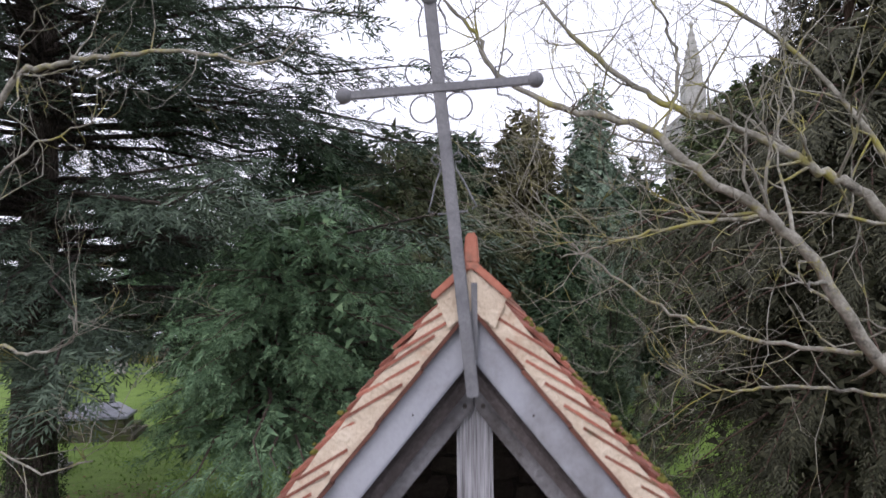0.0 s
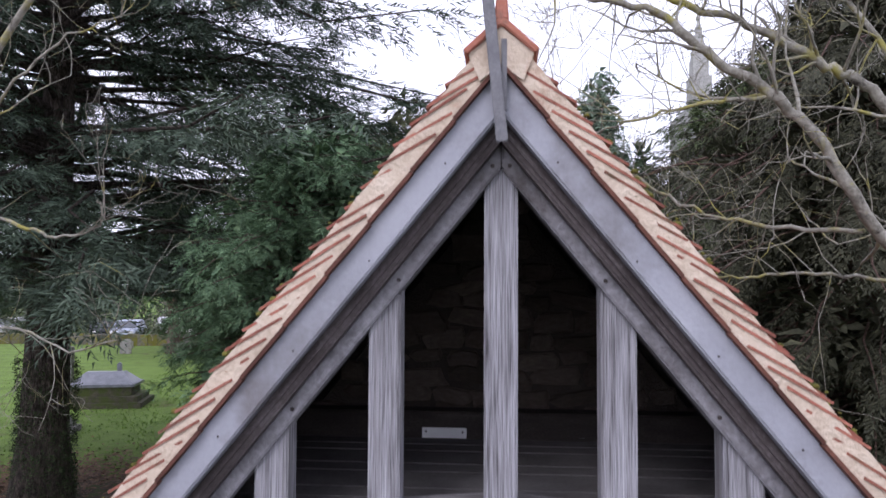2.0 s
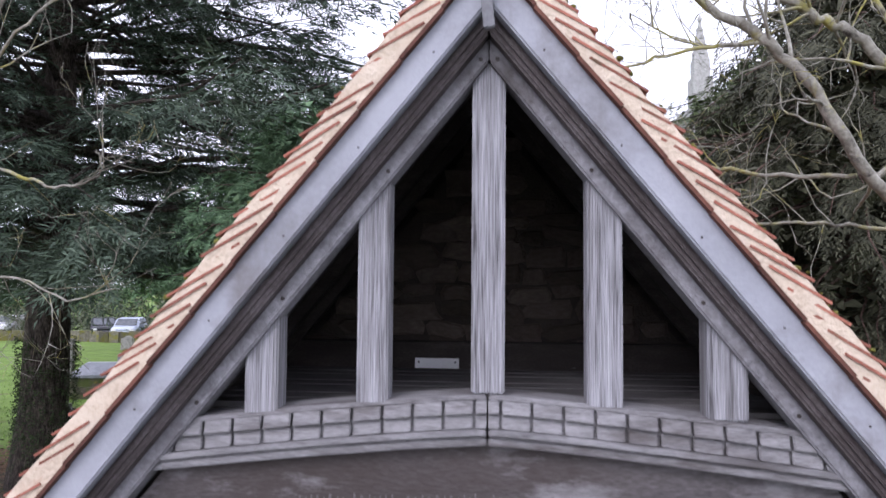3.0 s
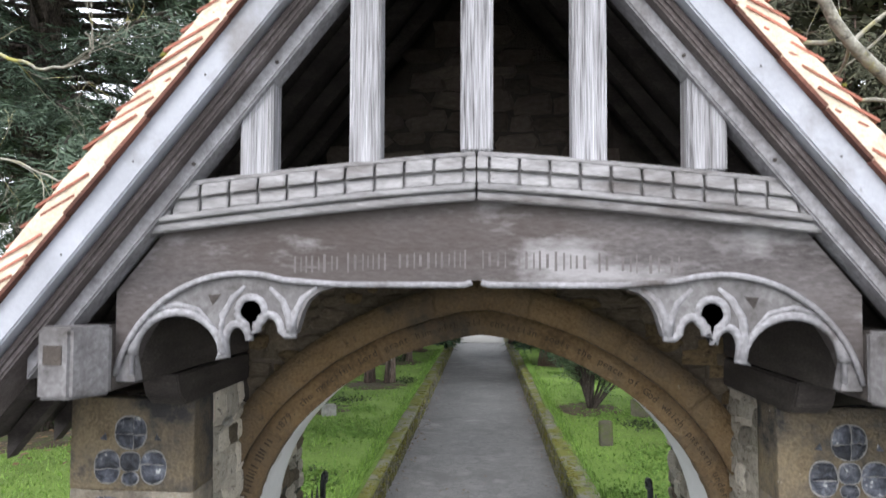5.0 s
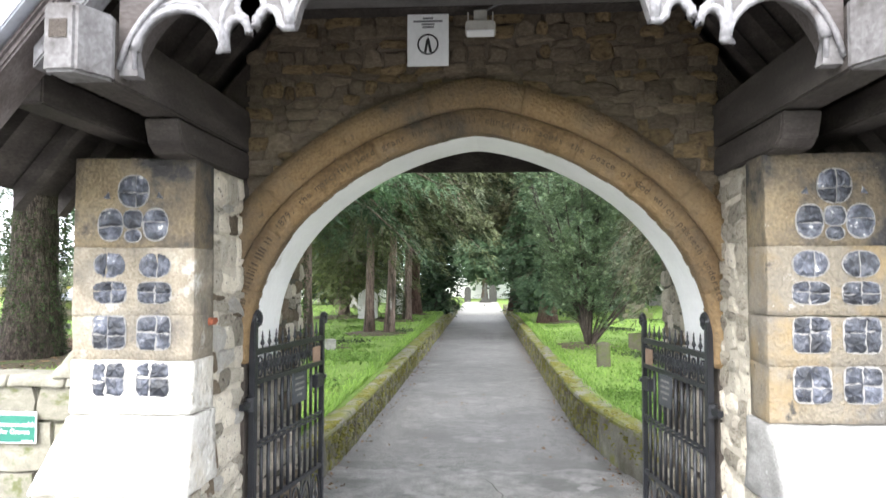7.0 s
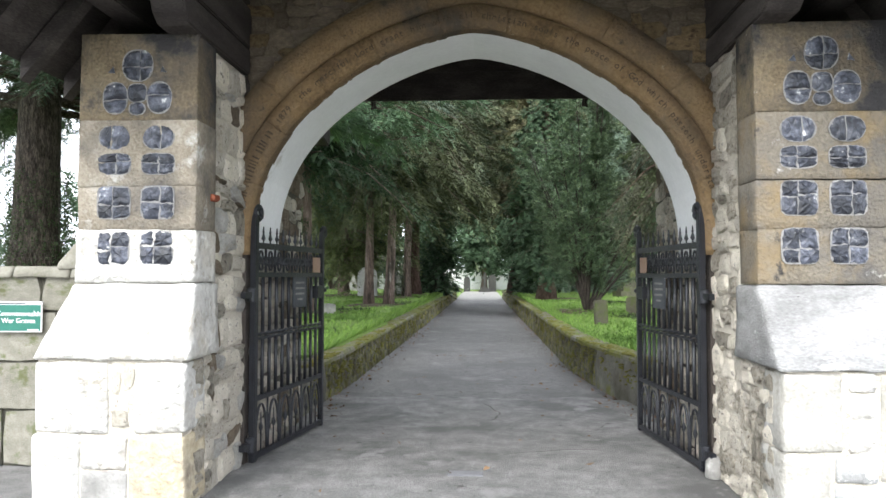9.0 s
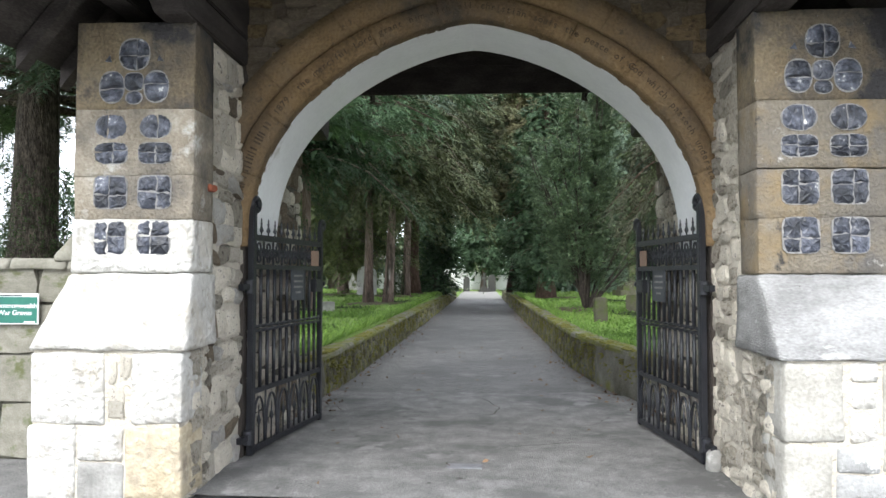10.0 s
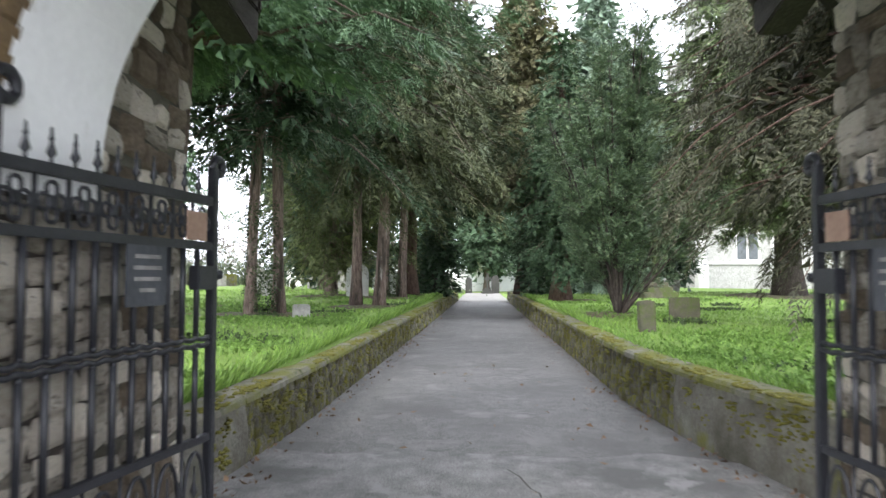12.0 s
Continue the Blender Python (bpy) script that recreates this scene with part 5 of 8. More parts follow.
# ---- iron cross ----
def build_cross():
    ob = thing("gable_cross", "leaning grey wrought iron cross with ring quadrants strapped to the gable", "cross")
    y = ROOF_Y0 - 0.045
    foot, top_ = Vector((0.004, y, 5.49)), Vector((-0.142, y, 6.95))
    ax = (top_ - foot).normalized()
    side = Vector((ax.z, 0, -ax.x))

    def bar(a, b, w, d):
        a, b = Vector(a), Vector(b)
        t = (b - a).normalized()
        n_ = Vector((t.z, 0, -t.x)) * w / 2
        m = Mesh()
        m.prism([a - n_, a + n_, b + n_, b - n_], (0, d, 0))
        return m

    part("upright", bar(foot, top_, 0.046, 0.022), M_IRON, ob, bevel=0.004)
    c = foot + ax * ((6.612 - foot.z) / ax.z)
    la, ra = Vector((-0.462, y - 0.004, 6.592)), Vector((0.242, y - 0.004, 6.632))
    part("arm", bar(la, ra, 0.034, 0.022), M_IRON, ob, bevel=0.004)
    for p in (la, ra, top_):
        m = Mesh()
        r = 0.030
        m.lathe(p.x, p.y + 0.01, [(r * math.sin(math.pi * k / 8) + 0.0005, p.z - r * math.cos(math.pi * k / 8)) for k in range(9)], 14)
        part("ball_end", m, M_IRON, ob, smooth=True)
    for cx, cz in ((-0.183, 6.672), (-0.042, 6.677), (-0.166, 6.535), (-0.038, 6.545)):
        m = Mesh()
        m.tube([(cx + 0.050 * math.cos(2 * math.pi * k / 28), y + 0.01, cz + 0.050 * math.sin(2 * math.pi * k / 28)) for k in range(29)], 0.0035, 6)
        part("ring", m, M_IRON, ob, smooth=True)

    def curl(pts, name="scroll"):
        m = Mesh()
        m.tube([c + side * u + ax * v + Vector((0, 0.01, 0)) for u, v in pts], 0.0035, 6)
        part(name, m, M_IRON, ob, smooth=True)

    for q in (-1, 1):
        curl([(q * 0.02, 0.20), (q * 0.05, 0.20), (q * 0.05, 0.26), (q * 0.03, 0.31), (q * 0.055, 0.35), (q * 0.09, 0.34)])
        curl([(q * 0.022, -0.255), (q * 0.045, -0.24), (q * 0.058, -0.26), (q * 0.045, -0.28), (q * 0.030, -0.275), (q * 0.028, -0.30), (q * 0.05, -0.345), (q * 0.075, -0.415), (q * 0.088, -0.445), (q * 0.07, -0.455)], "loop")
    for q in (-1, 1):
        for w in (-1, 1):
            curl([(q * 0.21, w * 0.015), (q * 0.21, w * 0.05), (q * 0.25, w * 0.06), (q * 0.28, w * 0.09), (q * 0.26, w * 0.115), (q * 0.235, w * 0.10)])
    for v, hw in ((-0.165, 0.04), (-0.46, 0.055)):
        curl([(-hw, v), (0.0, v), (hw, v)], "cross_tie")
    m = Mesh()
    m.box(0.0, 0.022, y + 0.03, y + 0.05, 5.62, 5.90)
    part("back_strap", m, M_IRON, ob)
    return ob


build_cross()


# boarded rear gable: boards added to fill its black upper part
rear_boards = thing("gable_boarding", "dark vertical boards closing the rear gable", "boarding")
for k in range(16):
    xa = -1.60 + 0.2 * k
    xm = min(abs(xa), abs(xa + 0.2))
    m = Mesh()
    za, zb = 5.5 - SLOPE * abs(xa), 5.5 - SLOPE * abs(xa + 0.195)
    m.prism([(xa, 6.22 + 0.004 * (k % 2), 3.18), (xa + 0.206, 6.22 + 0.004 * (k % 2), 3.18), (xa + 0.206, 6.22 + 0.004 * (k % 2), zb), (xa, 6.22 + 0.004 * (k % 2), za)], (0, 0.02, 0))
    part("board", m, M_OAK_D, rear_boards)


# ---- trees ----
def soup(name, leaves, material_, parent, label="", kind="stuff"):
    """Many loose leaves as one mesh; leaves: array of n x corners x 3."""
    n, c = leaves.shape[:2]
    me = bpy.data.meshes.new(name)
    me.vertices.add(c * n)
    me.vertices.foreach_set("co", np.ascontiguousarray(leaves, dtype=np.float32).ravel())
    me.loops.add(c * n)
    me.loops.foreach_set("vertex_index", np.arange(c * n, dtype=np.int32))
    me.polygons.add(n)
    me.polygons.foreach_set("loop_start", np.arange(0, c * n, c, dtype=np.int32))
    me.update(calc_edges=True)
    me.materials.append(material_)
    ob = new(name, me)
    ob.parent = parent
    return tagged(ob, label, kind=kind)


def sprays(rng, base, axis, length, width, k, droop=0.25, flat=0.6, reach=(0.34, 0.58)):
    """k tapered leaflets along each spray; base, axis: n x 3, length: n."""
    n = len(base)
    axis = axis / (np.linalg.norm(axis, axis=1, keepdims=True) + 1e-9)
    t = np.tile(np.linspace(0.05, 1.0, k), (n, 1)) + rng.uniform(-0.03, 0.03, (n, k))
    up = np.tile(np.array([0, 0, 1.0]), (n, 1)) + rng.normal(0, 0.35, (n, 3))
    side = np.cross(axis, up)
    side /= np.linalg.norm(side, axis=1, keepdims=True) + 1e-9
    nor = np.cross(side, axis)
    L = length[:, None, None]
    pos = base[:, None, :] + axis[:, None, :] * (t[..., None] * L)
    pos[..., 2] -= droop * (t ** 2) * length[:, None]
    sgn = np.where(np.arange(k) % 2 == 0, 1.0, -1.0)[None, :, None]
    leafdir = axis[:, None, :] * 1.0 + side[:, None, :] * sgn * (0.90 - 0.45 * t[..., None]) + nor[:, None, :] * rng.normal(0, 1 - flat, (n, k, 1)) * 0.6
    leafdir[..., 2] -= 0.25 * droop
    leafdir /= np.linalg.norm(leafdir, axis=2, keepdims=True) + 1e-9
    ll = L * rng.uniform(reach[0], reach[1], (n, k, 1)) * (1.15 - 0.6 * t[..., None])
    w = np.cross(leafdir, nor[:, None, :] + rng.normal(0, 0.4, (n, k, 3)))
    w /= np.linalg.norm(w, axis=2, keepdims=True) + 1e-9
    w = w * (width * rng.uniform(0.7, 1.3, (n, k, 1)))
    q = np.stack([pos - w * 0.5, pos + w * 0.5 + leafdir * ll * 0.25, pos + leafdir * ll], axis=2)
    return q.reshape(-1, 3, 3)


def crown_radius(shape, f, radius, rng):
    if shape == "cone":
        return radius * (1 - f) ** 0.8 + 0.15
    if shape == "column":
        return radius * (0.55 + 0.45 * math.sin(math.pi * min(f * 1.15 + 0.12, 1))) * (1 - f ** 4)
    if shape == "dome":
        return radius * math.sqrt(max(0.03, 1 - f ** 1.15))
    if shape == "round":
        return radius * math.sqrt(max(0.02, 1 - (2 * f - 0.85) ** 2 * 0.9)) * (1 - 0.4 * f ** 3)
    return radius * (0.75 + 0.5 * rng.random()) * (1 - 0.75 * f ** 1.5)


def conifer(name, label, x, y, z0, height, radius, leaf, bark, seed, base=0.1, shape="cone", droop=0.3, whorl=0.35, per=7, dens=9.0, spray=0.45, width=0.035, k=9, trunk_r=0.25, lean=(0, 0), rise=0.15, limbs=True, limb_r=0.018, tdir=0.75, splay=1.0, ragged=0.22, stems=1, core=0.0, skew=0.0, clump=3.0, hang=0.6, category="tree"):
    """A trunk, its limbs and a crown of fronds that hang in clumps along the boughs, with gaps between them."""
    rng = np.random.default_rng(seed)
    ob = thing(name, label, category)
    ob.location = (x, y, z0)
    for st in range(stems):
        off = (rng.uniform(-0.07, 0.07, 2) + 0.30 * np.array([math.cos(2.0 * st + 0.4), math.sin(2.0 * st + 0.4)])) * (stems > 1) * (0.25 if splay > 1 else 1.0)
        tl = (lean[0] * 0.6 + rng.uniform(-0.6, 0.6) * splay * (stems > 1), lean[1] * 0.6 + rng.uniform(-0.5, 0.5) * splay * (stems > 1))
        path_ = [(off[0] + tl[0] * f ** 1.2 + 0.05 * math.sin(5 * f + seed + st), off[1] + tl[1] * f ** 1.2 + 0.05 * math.cos(4 * f + seed + st), -0.15 + (height * 0.97 + 0.1) * f) for f in np.linspace(0, 0.97, 12)]
        rr = [trunk_r * (1.35 if i == 0 else 1.0) * (1 - 0.93 * i / 11) + 0.01 for i in range(12)]
        tm = Mesh()
        tm.tube(path_, rr, 10 if trunk_r > 0.12 else 6)
        part("trunk" if stems == 1 else "stem", tm, bark, ob, smooth=True)
    lm = Mesh()
    B, A, L, CB, CA = [], [], [], [], []
    h = base * height
    while h < height * 0.985:
        f = (h - base * height) / (height * (1 - base))
        r = crown_radius(shape, f, radius, rng)
        for b in range(max(3, int(per * (0.5 + 0.5 * r / radius)))):
            az = rng.uniform(0, 2 * math.pi)
            ln_ = r * rng.uniform(0.6, 1.12) * (1 + ragged * math.sin(3 * az + 1.7 * h + seed) + ragged * 0.7 * math.sin(5 * az - 2.9 * h))
            ln_ = min(ln_, 1.12 * radius) * (1 + skew * math.cos(az))
            hh = h + rng.uniform(-0.5, 0.5) * whorl
            cx, cy = lean[0] * (hh / height) ** 1.2, lean[1] * (hh / height) ** 1.2
            d = np.array([math.cos(az), math.sin(az), 0.0])
            ts = np.linspace(0, 1, 6)
            pts = np.array([[cx, cy, hh]]) + ts[:, None] * d * ln_
            pts[:, 2] += ln_ * (rise * rng.uniform(0.4, 1.6) * ts - droop * rng.uniform(0.4, 1.6) * ts ** 2)
            pts += rng.normal(0, 0.03 * ln_, pts.shape) * ts[:, None]
            if limbs and ln_ > 0.5:
                lm.tube(pts, [max(0.005, limb_r * ln_ ** 0.7 * (1 - 0.85 * t_)) for t_ in ts], 4, cap=False)
            m_ = max(3, int(1.6 * dens * ln_))
            nc = max(1, int(round(clump * ln_ ** 0.8)))
            ct = np.linspace(0.28, 1.0, nc) if nc > 1 else np.array([0.9])
            ca = rng.normal(0, tdir, nc)
            which = rng.integers(0, nc, m_)
            tt = np.clip(ct[which] + rng.normal(0, 0.05, m_), 0.1, 1.04)
            p = np.stack([np.interp(tt, ts, pts[:, c]) for c in range(3)], axis=1)
            ang = ca[which] + rng.normal(0, 0.35, m_)
            dirs = np.stack([d[0] * np.cos(ang) - d[1] * np.sin(ang), d[0] * np.sin(ang) + d[1] * np.cos(ang), rng.normal(-hang * droop, 0.30, m_)], axis=1)
            B.append(p + rng.normal(0, 0.10 * spray, p.shape) + dirs * (spray * rng.uniform(0, 0.7, (m_, 1))))
            A.append(dirs)
            L.append(spray * rng.uniform(0.6, 1.25, m_))
            if core:
                m2 = max(1, int(core * 2.0 * ln_))
                t2 = rng.uniform(0.05, 0.62, m2)
                CB.append(np.stack([np.interp(t2, ts, pts[:, c]) for c in range(3)], axis=1))
                CA.append(np.stack([np.full(m2, d[0]), np.full(m2, d[1]), rng.normal(-0.4, 0.5, m2)], axis=1) + rng.normal(0, 0.4, (m2, 3)))
        h += whorl * rng.uniform(0.7, 1.3)
    if limbs and lm.v:
        part("bough", lm, bark, ob, smooth=True, kind="stuff")
    q = sprays(rng, np.concatenate(B), np.concatenate(A), np.concatenate(L), width, k, droop=droop)
    if core:
        cb = np.concatenate(CB)
        q = np.concatenate([q, sprays(rng, cb, np.concatenate(CA), np.full(len(cb), spray * 1.6), width * 6.0, 4, droop=droop, reach=(0.5, 0.9))])
    soup("crown", q, leaf, ob)
    return ob


def young_yew(x, y, z0, height, spread, seed):
    """Many thin stems that sweep up and out from one foot, clothed with sprays."""
    rng = np.random.default_rng(seed)
    ob = thing("young_yew", "young multi-stemmed yew with upswept light green sprays", "tree")
    ob.location = (x, y, z0)
    B, A, L = [], [], []
    twig = Mesh()
    for st in range(22):
        az = 2.4 * st + rng.uniform(-0.4, 0.4)
        reach = spread * (0.12 + 0.88 * ((st * 0.618) % 1.0) ** 0.8)
        top_ = height * (1.0 - 0.60 * (reach / spread) ** 1.7) * rng.uniform(0.88, 1.05)
        d = np.array([math.cos(az), math.sin(az), 0.0])
        ts = np.linspace(0, 1, 9)
        pts = d * (reach * (0.25 * ts + 0.75 * ts ** 1.25))[:, None]
        pts[:, 2] = -0.08 + (top_ + 0.08) * ts ** 1.05
        pts += rng.normal(0, 0.03, pts.shape) * ts[:, None]
        m = Mesh()
        m.tube(pts, [0.032 * (1 - 0.85 * t) + 0.004 for t in ts], 6)
        part("stem", m, M_BARK_K, ob, smooth=True)
        for k in range(int(30 * (top_ + reach) / 4)):
            f = rng.uniform(0.16 + 0.14 * rng.random(), 1.0)
            p = np.array([np.interp(f, ts, pts[:, c]) for c in range(3)])
            a2 = az + rng.normal(0, 1.3)
            ln_ = rng.uniform(0.35, 0.85) * (1.1 - 0.5 * f)
            dd = np.array([math.cos(a2), math.sin(a2), rng.uniform(0.15, 0.9)])
            dd /= np.linalg.norm(dd)
            q = p + dd * ln_
            twig.tube([p, p + dd * ln_ * 0.5 + rng.normal(0, 0.02, 3), q], [0.008, 0.005, 0.002], 3, cap=False)
            n_ = 14
            tt = rng.uniform(0.2, 1.0, n_)
            B.append(p + dd * (ln_ * tt)[:, None] + rng.normal(0, 0.03, (n_, 3)))
            A.append(dd + rng.normal(0, 0.55, (n_, 3)))
            L.append(rng.uniform(0.10, 0.22, n_))
    part("twig", twig, M_BARK_K, ob, smooth=True, kind="stuff")
    soup("crown", sprays(rng, np.concatenate(B), np.concatenate(A), np.concatenate(L), 0.021, 8, droop=0.1), M_YEW_L, ob)
    return ob


def ivy(name, x, y, z0, r, height, seed, n=1500, leaf=0.07, parent=None, material_=None):
    """Leaves that clothe a trunk."""
    rng = np.random.default_rng(seed)
    az, h = rng.uniform(0, 2 * math.pi, n), rng.uniform(0, 1, n) ** 1.3 * height
    rr = r * rng.uniform(0.92, 1.08, n)
    base = np.stack([rr * np.cos(az), rr * np.sin(az), h], axis=1)
    axis = np.stack([np.cos(az) * 0.5, np.sin(az) * 0.5, rng.uniform(-1.0, 0.2, n)], axis=1)
    q = sprays(rng, base, axis, np.full(n, leaf * 2.0), leaf, 3, droop=0.3)
    ob = soup("ivy", q, material_ or M_IVY, parent, "dark glossy ivy")
    return ob


def bare_tree(name, label, limbs, seed, twig_levels=4, density=1.0, material_=None, trunk=None):
    """A leafless lichened tree: main limbs as control points with radii, then branching twigs."""
    rnd = random.Random(seed)
    ob = thing(name, label, "tree")
    mat = material_ or M_LICHEN

    def smooth_path(pts, n):
        pts = [Vector(p) for p in pts]
        out = []
        k = len(pts) - 1
        for i in range(k):
            p0, p1, p2, p3 = pts[max(i - 1, 0)], pts[i], pts[i + 1], pts[min(i + 2, k)]
            for j in range(n):
                t = j / n
                out.append(0.5 * ((2 * p1) + (p2 - p0) * t + (2 * p0 - 5 * p1 + 4 * p2 - p3) * t * t + (3 * p1 - p0 - 3 * p2 + p3) * t ** 3))
        out.append(pts[-1])
        return out

    twigs = Mesh()

    def grow(p, d, ln_, r, level):
        steps = 5 if level < 3 else 3
        pts, q, dd = [p], p.copy(), d.copy()
        for i in range(steps):
            dd = (dd + Vector((rnd.gauss(0, 0.22), rnd.gauss(0, 0.22), rnd.gauss(0.05, 0.20)))).normalized()
            q = q + dd * ln_ / steps
            pts.append(q.copy())
            if level < twig_levels and i > 0 and rnd.random() < 0.62 * density:
                side = Vector((rnd.gauss(0, 1), rnd.gauss(0, 1), rnd.gauss(0.15, 1))).normalized()
                grow(q.copy(), (dd * 0.7 + side * 0.75).normalized(), ln_ * rnd.uniform(0.42, 0.7), r * 0.55, level + 1)
        twigs.tube(pts, [max(0.0022, r * (1 - 0.75 * i / steps)) for i in range(steps + 1)], 5 if r > 0.008 else 3, cap=False)

    for pts, r0, r1, n_tw in limbs:
        path_ = smooth_path(pts, 6)
        m_ = len(path_)
        path_ = [p + Vector((rnd.gauss(0, 0.012), rnd.gauss(0, 0.012), rnd.gauss(0, 0.012))) for p in path_]
        m = Mesh()
        m.tube(path_, [r0 + (r1 - r0) * (i / (m_ - 1)) + r0 * 0.06 * rnd.uniform(-1, 1) for i in range(m_)], 8)
        part("limb", m, mat, ob, smooth=True)
        for _ in range(n_tw):
            i = rnd.randrange(int(m_ * 0.15), m_ - 1)
            d = (path_[i + 1] - path_[i]).normalized()
            side = Vector((rnd.gauss(0, 1), rnd.gauss(0, 0.7), rnd.gauss(0.1, 1))).normalized()
            rr = r0 + (r1 - r0) * i / m_
            grow(path_[i], (d * 0.6 + side * 0.8).normalized(), rnd.uniform(0.5, 1.15), max(0.006, rr * 0.42), 1)
    part("twig", twigs, mat, ob, smooth=True, kind="stuff")
    return ob

# ---- the churchyard's trees ----
YD = "dense dark green yew"
cedar = conifer("cedar_tree", "tall dark cedar with layered blue-green boughs and an ivied trunk", -9.0, 12.7, 0.45, 20.0, 8.2, M_CEDAR, M_BARK_C, 11, base=0.225, shape="dome", droop=0.16, whorl=0.56, per=17, dens=13, spray=0.48, width=0.032, k=11, ragged=0.22, trunk_r=0.48, rise=0.12, limb_r=0.018, clump=3.0, hang=2.2)
ivy("ivy", 0, 0, 0, 0.50, 3.0, 3, 2400, 0.05, cedar)
conifer("yew_tree", "broad dark yew with hanging boughs close behind the gate", -3.6, 9.2, 0.45, 6.9, 2.3, M_YEW_M, M_BARK, 12, base=0.48, shape="dome", droop=0.20, whorl=0.20, per=18, dens=20, spray=0.23, width=0.017, k=11, trunk_r=0.16, lean=(0.9, 0.0), ragged=0.24, clump=3.4, hang=2.4, core=2.0, skew=0.35)
fir = conifer("yew_tree", "dark yew with four ivied grey stems and hanging boughs", -4.4, 15.2, 0.5, 9.2, 2.7, M_YEW, M_BARK_P, 15, base=0.36, shape="round", droop=0.5, whorl=0.30, per=11, dens=12, spray=0.34, width=0.026, k=10, trunk_r=0.095, stems=4, splay=0.55, ragged=0.35, core=1.5, hang=1.2)
ivy("ivy", 0.05, 0, 0, 0.24, 2.2, 4, 900, 0.06, fir)
conifer("yew_tree", "yellow-green yew behind the bare stems", -5.2, 25.0, 0.45, 9.4, 2.5, M_CYP_L, M_BARK_P, 42, base=0.14, shape="round", droop=0.5, whorl=0.34, per=10, dens=9, spray=0.42, width=0.036, trunk_r=0.2, core=1)
conifer("yew_tree", "tall yew with twin bare pinkish stems and drooping olive sprays", -3.1, 18.9, 0.55, 9.8, 2.5, M_CYP, M_BARK_P, 13, base=0.34, shape="round", droop=0.7, whorl=0.30, per=10, dens=11, spray=0.42, width=0.032, trunk_r=0.13, lean=(0.5, 0), stems=2, splay=0.35, ragged=0.32, core=1.5, hang=1.3)
stem_b = conifer("yew_tree", "tall yew with an ivied pale stem and drooping olive sprays", -3.15, 23.6, 0.6, 10.5, 2.7, M_CYP_O, M_BARK_P, 14, base=0.37, shape="round", droop=0.45, whorl=0.30, per=11, dens=11, spray=0.45, width=0.036, trunk_r=0.14, stems=2, splay=0.5, lean=(0.7, 0), ragged=0.3, core=1.5, hang=1.3)
ivy("ivy", 0.0, 0, 0, 0.26, 1.7, 6, 500, 0.07, stem_b)
conifer("yew_tree", "tall yew with a reddish leaning trunk beside the path", -2.95, 27.6, 0.65, 10.2, 3.2, M_CYP, M_BARK_R, 16, base=0.36, shape="round", droop=0.38, whorl=0.34, per=10, dens=9, spray=0.5, width=0.045, trunk_r=0.30, lean=(0.6, 0), core=2, hang=1.2)
conifer("yew_tree", YD + " with a leaning black trunk", -2.4, 31.5, 0.65, 12.4, 3.4, M_YEW_D, M_BARK_K, 17, base=0.32, shape="round", droop=0.30, whorl=0.40, per=11, dens=7, spray=0.55, width=0.055, trunk_r=0.55, lean=(1.0, 0), core=2, hang=1.2)
conifer("yew_bush", "low dark bush of yew suckers round the leaning trunk", -2.15, 30.5, 0.6, 4.2, 0.9, M_YEW_D, M_BARK_K, 61, base=0.03, shape="column", droop=0.2, whorl=0.25, per=9, dens=9, spray=0.35, width=0.04, trunk_r=0.08, core=2, category="bush")
conifer("yew_bush", "low dark bush of yew suckers beside the path", 1.75, 29.4, 0.6, 4.4, 0.9, M_YEW_D, M_BARK_K, 62, base=0.03, shape="column", droop=0.2, whorl=0.25, per=9, dens=9, spray=0.35, width=0.04, trunk_r=0.08, core=2, category="bush")
conifer("yew_tree", YD + " of the avenue", -8.0, 36.5, 0.6, 14.0, 4.0, M_YEW_D, M_BARK_P, 44, base=0.10, shape="round", droop=0.40, whorl=0.5, per=10, dens=5, spray=0.65, width=0.07, trunk_r=0.40, core=2)
conifer("yew_tree", "upright ivy-green yew column beside the path", 2.15, 23.8, 0.6, 8.6, 1.5, M_YEW, M_BARK_R, 18, base=0.13, shape="column", droop=0.5, whorl=0.26, per=12, dens=11, spray=0.34, width=0.034, trunk_r=0.3, ragged=0.2, core=2, hang=1.2)
conifer("yew_tree", "tall olive-brown yew of the avenue", 1.5, 31.5, 0.7, 13.2, 2.5, M_CYP_N, M_BARK_R, 19, base=0.31, shape="round", droop=0.34, whorl=0.36, per=12, dens=8, spray=0.5, width=0.05, trunk_r=0.45, core=2, hang=1.2)
conifer("yew_tree", YD + " of the avenue", 7.6, 36.5, 0.6, 11.5, 2.8, M_YEW_D, M_BARK_P, 45, base=0.08, shape="round", droop=0.40, whorl=0.5, per=10, dens=5, spray=0.65, width=0.07, trunk_r=0.40, core=2)
young_yew(2.35, 15.4, 0.5, 5.5, 2.0, 20)
conifer("cypress_tree", "tall light blue-green cypress behind the avenue", 4.7, 33.5, 0.7, 15.0, 2.8, M_CYP_B, M_BARK, 21, base=0.04, shape="column", droop=0.6, whorl=0.30, per=12, dens=9, spray=0.5, width=0.05, trunk_r=0.3, core=2, hang=1.6)
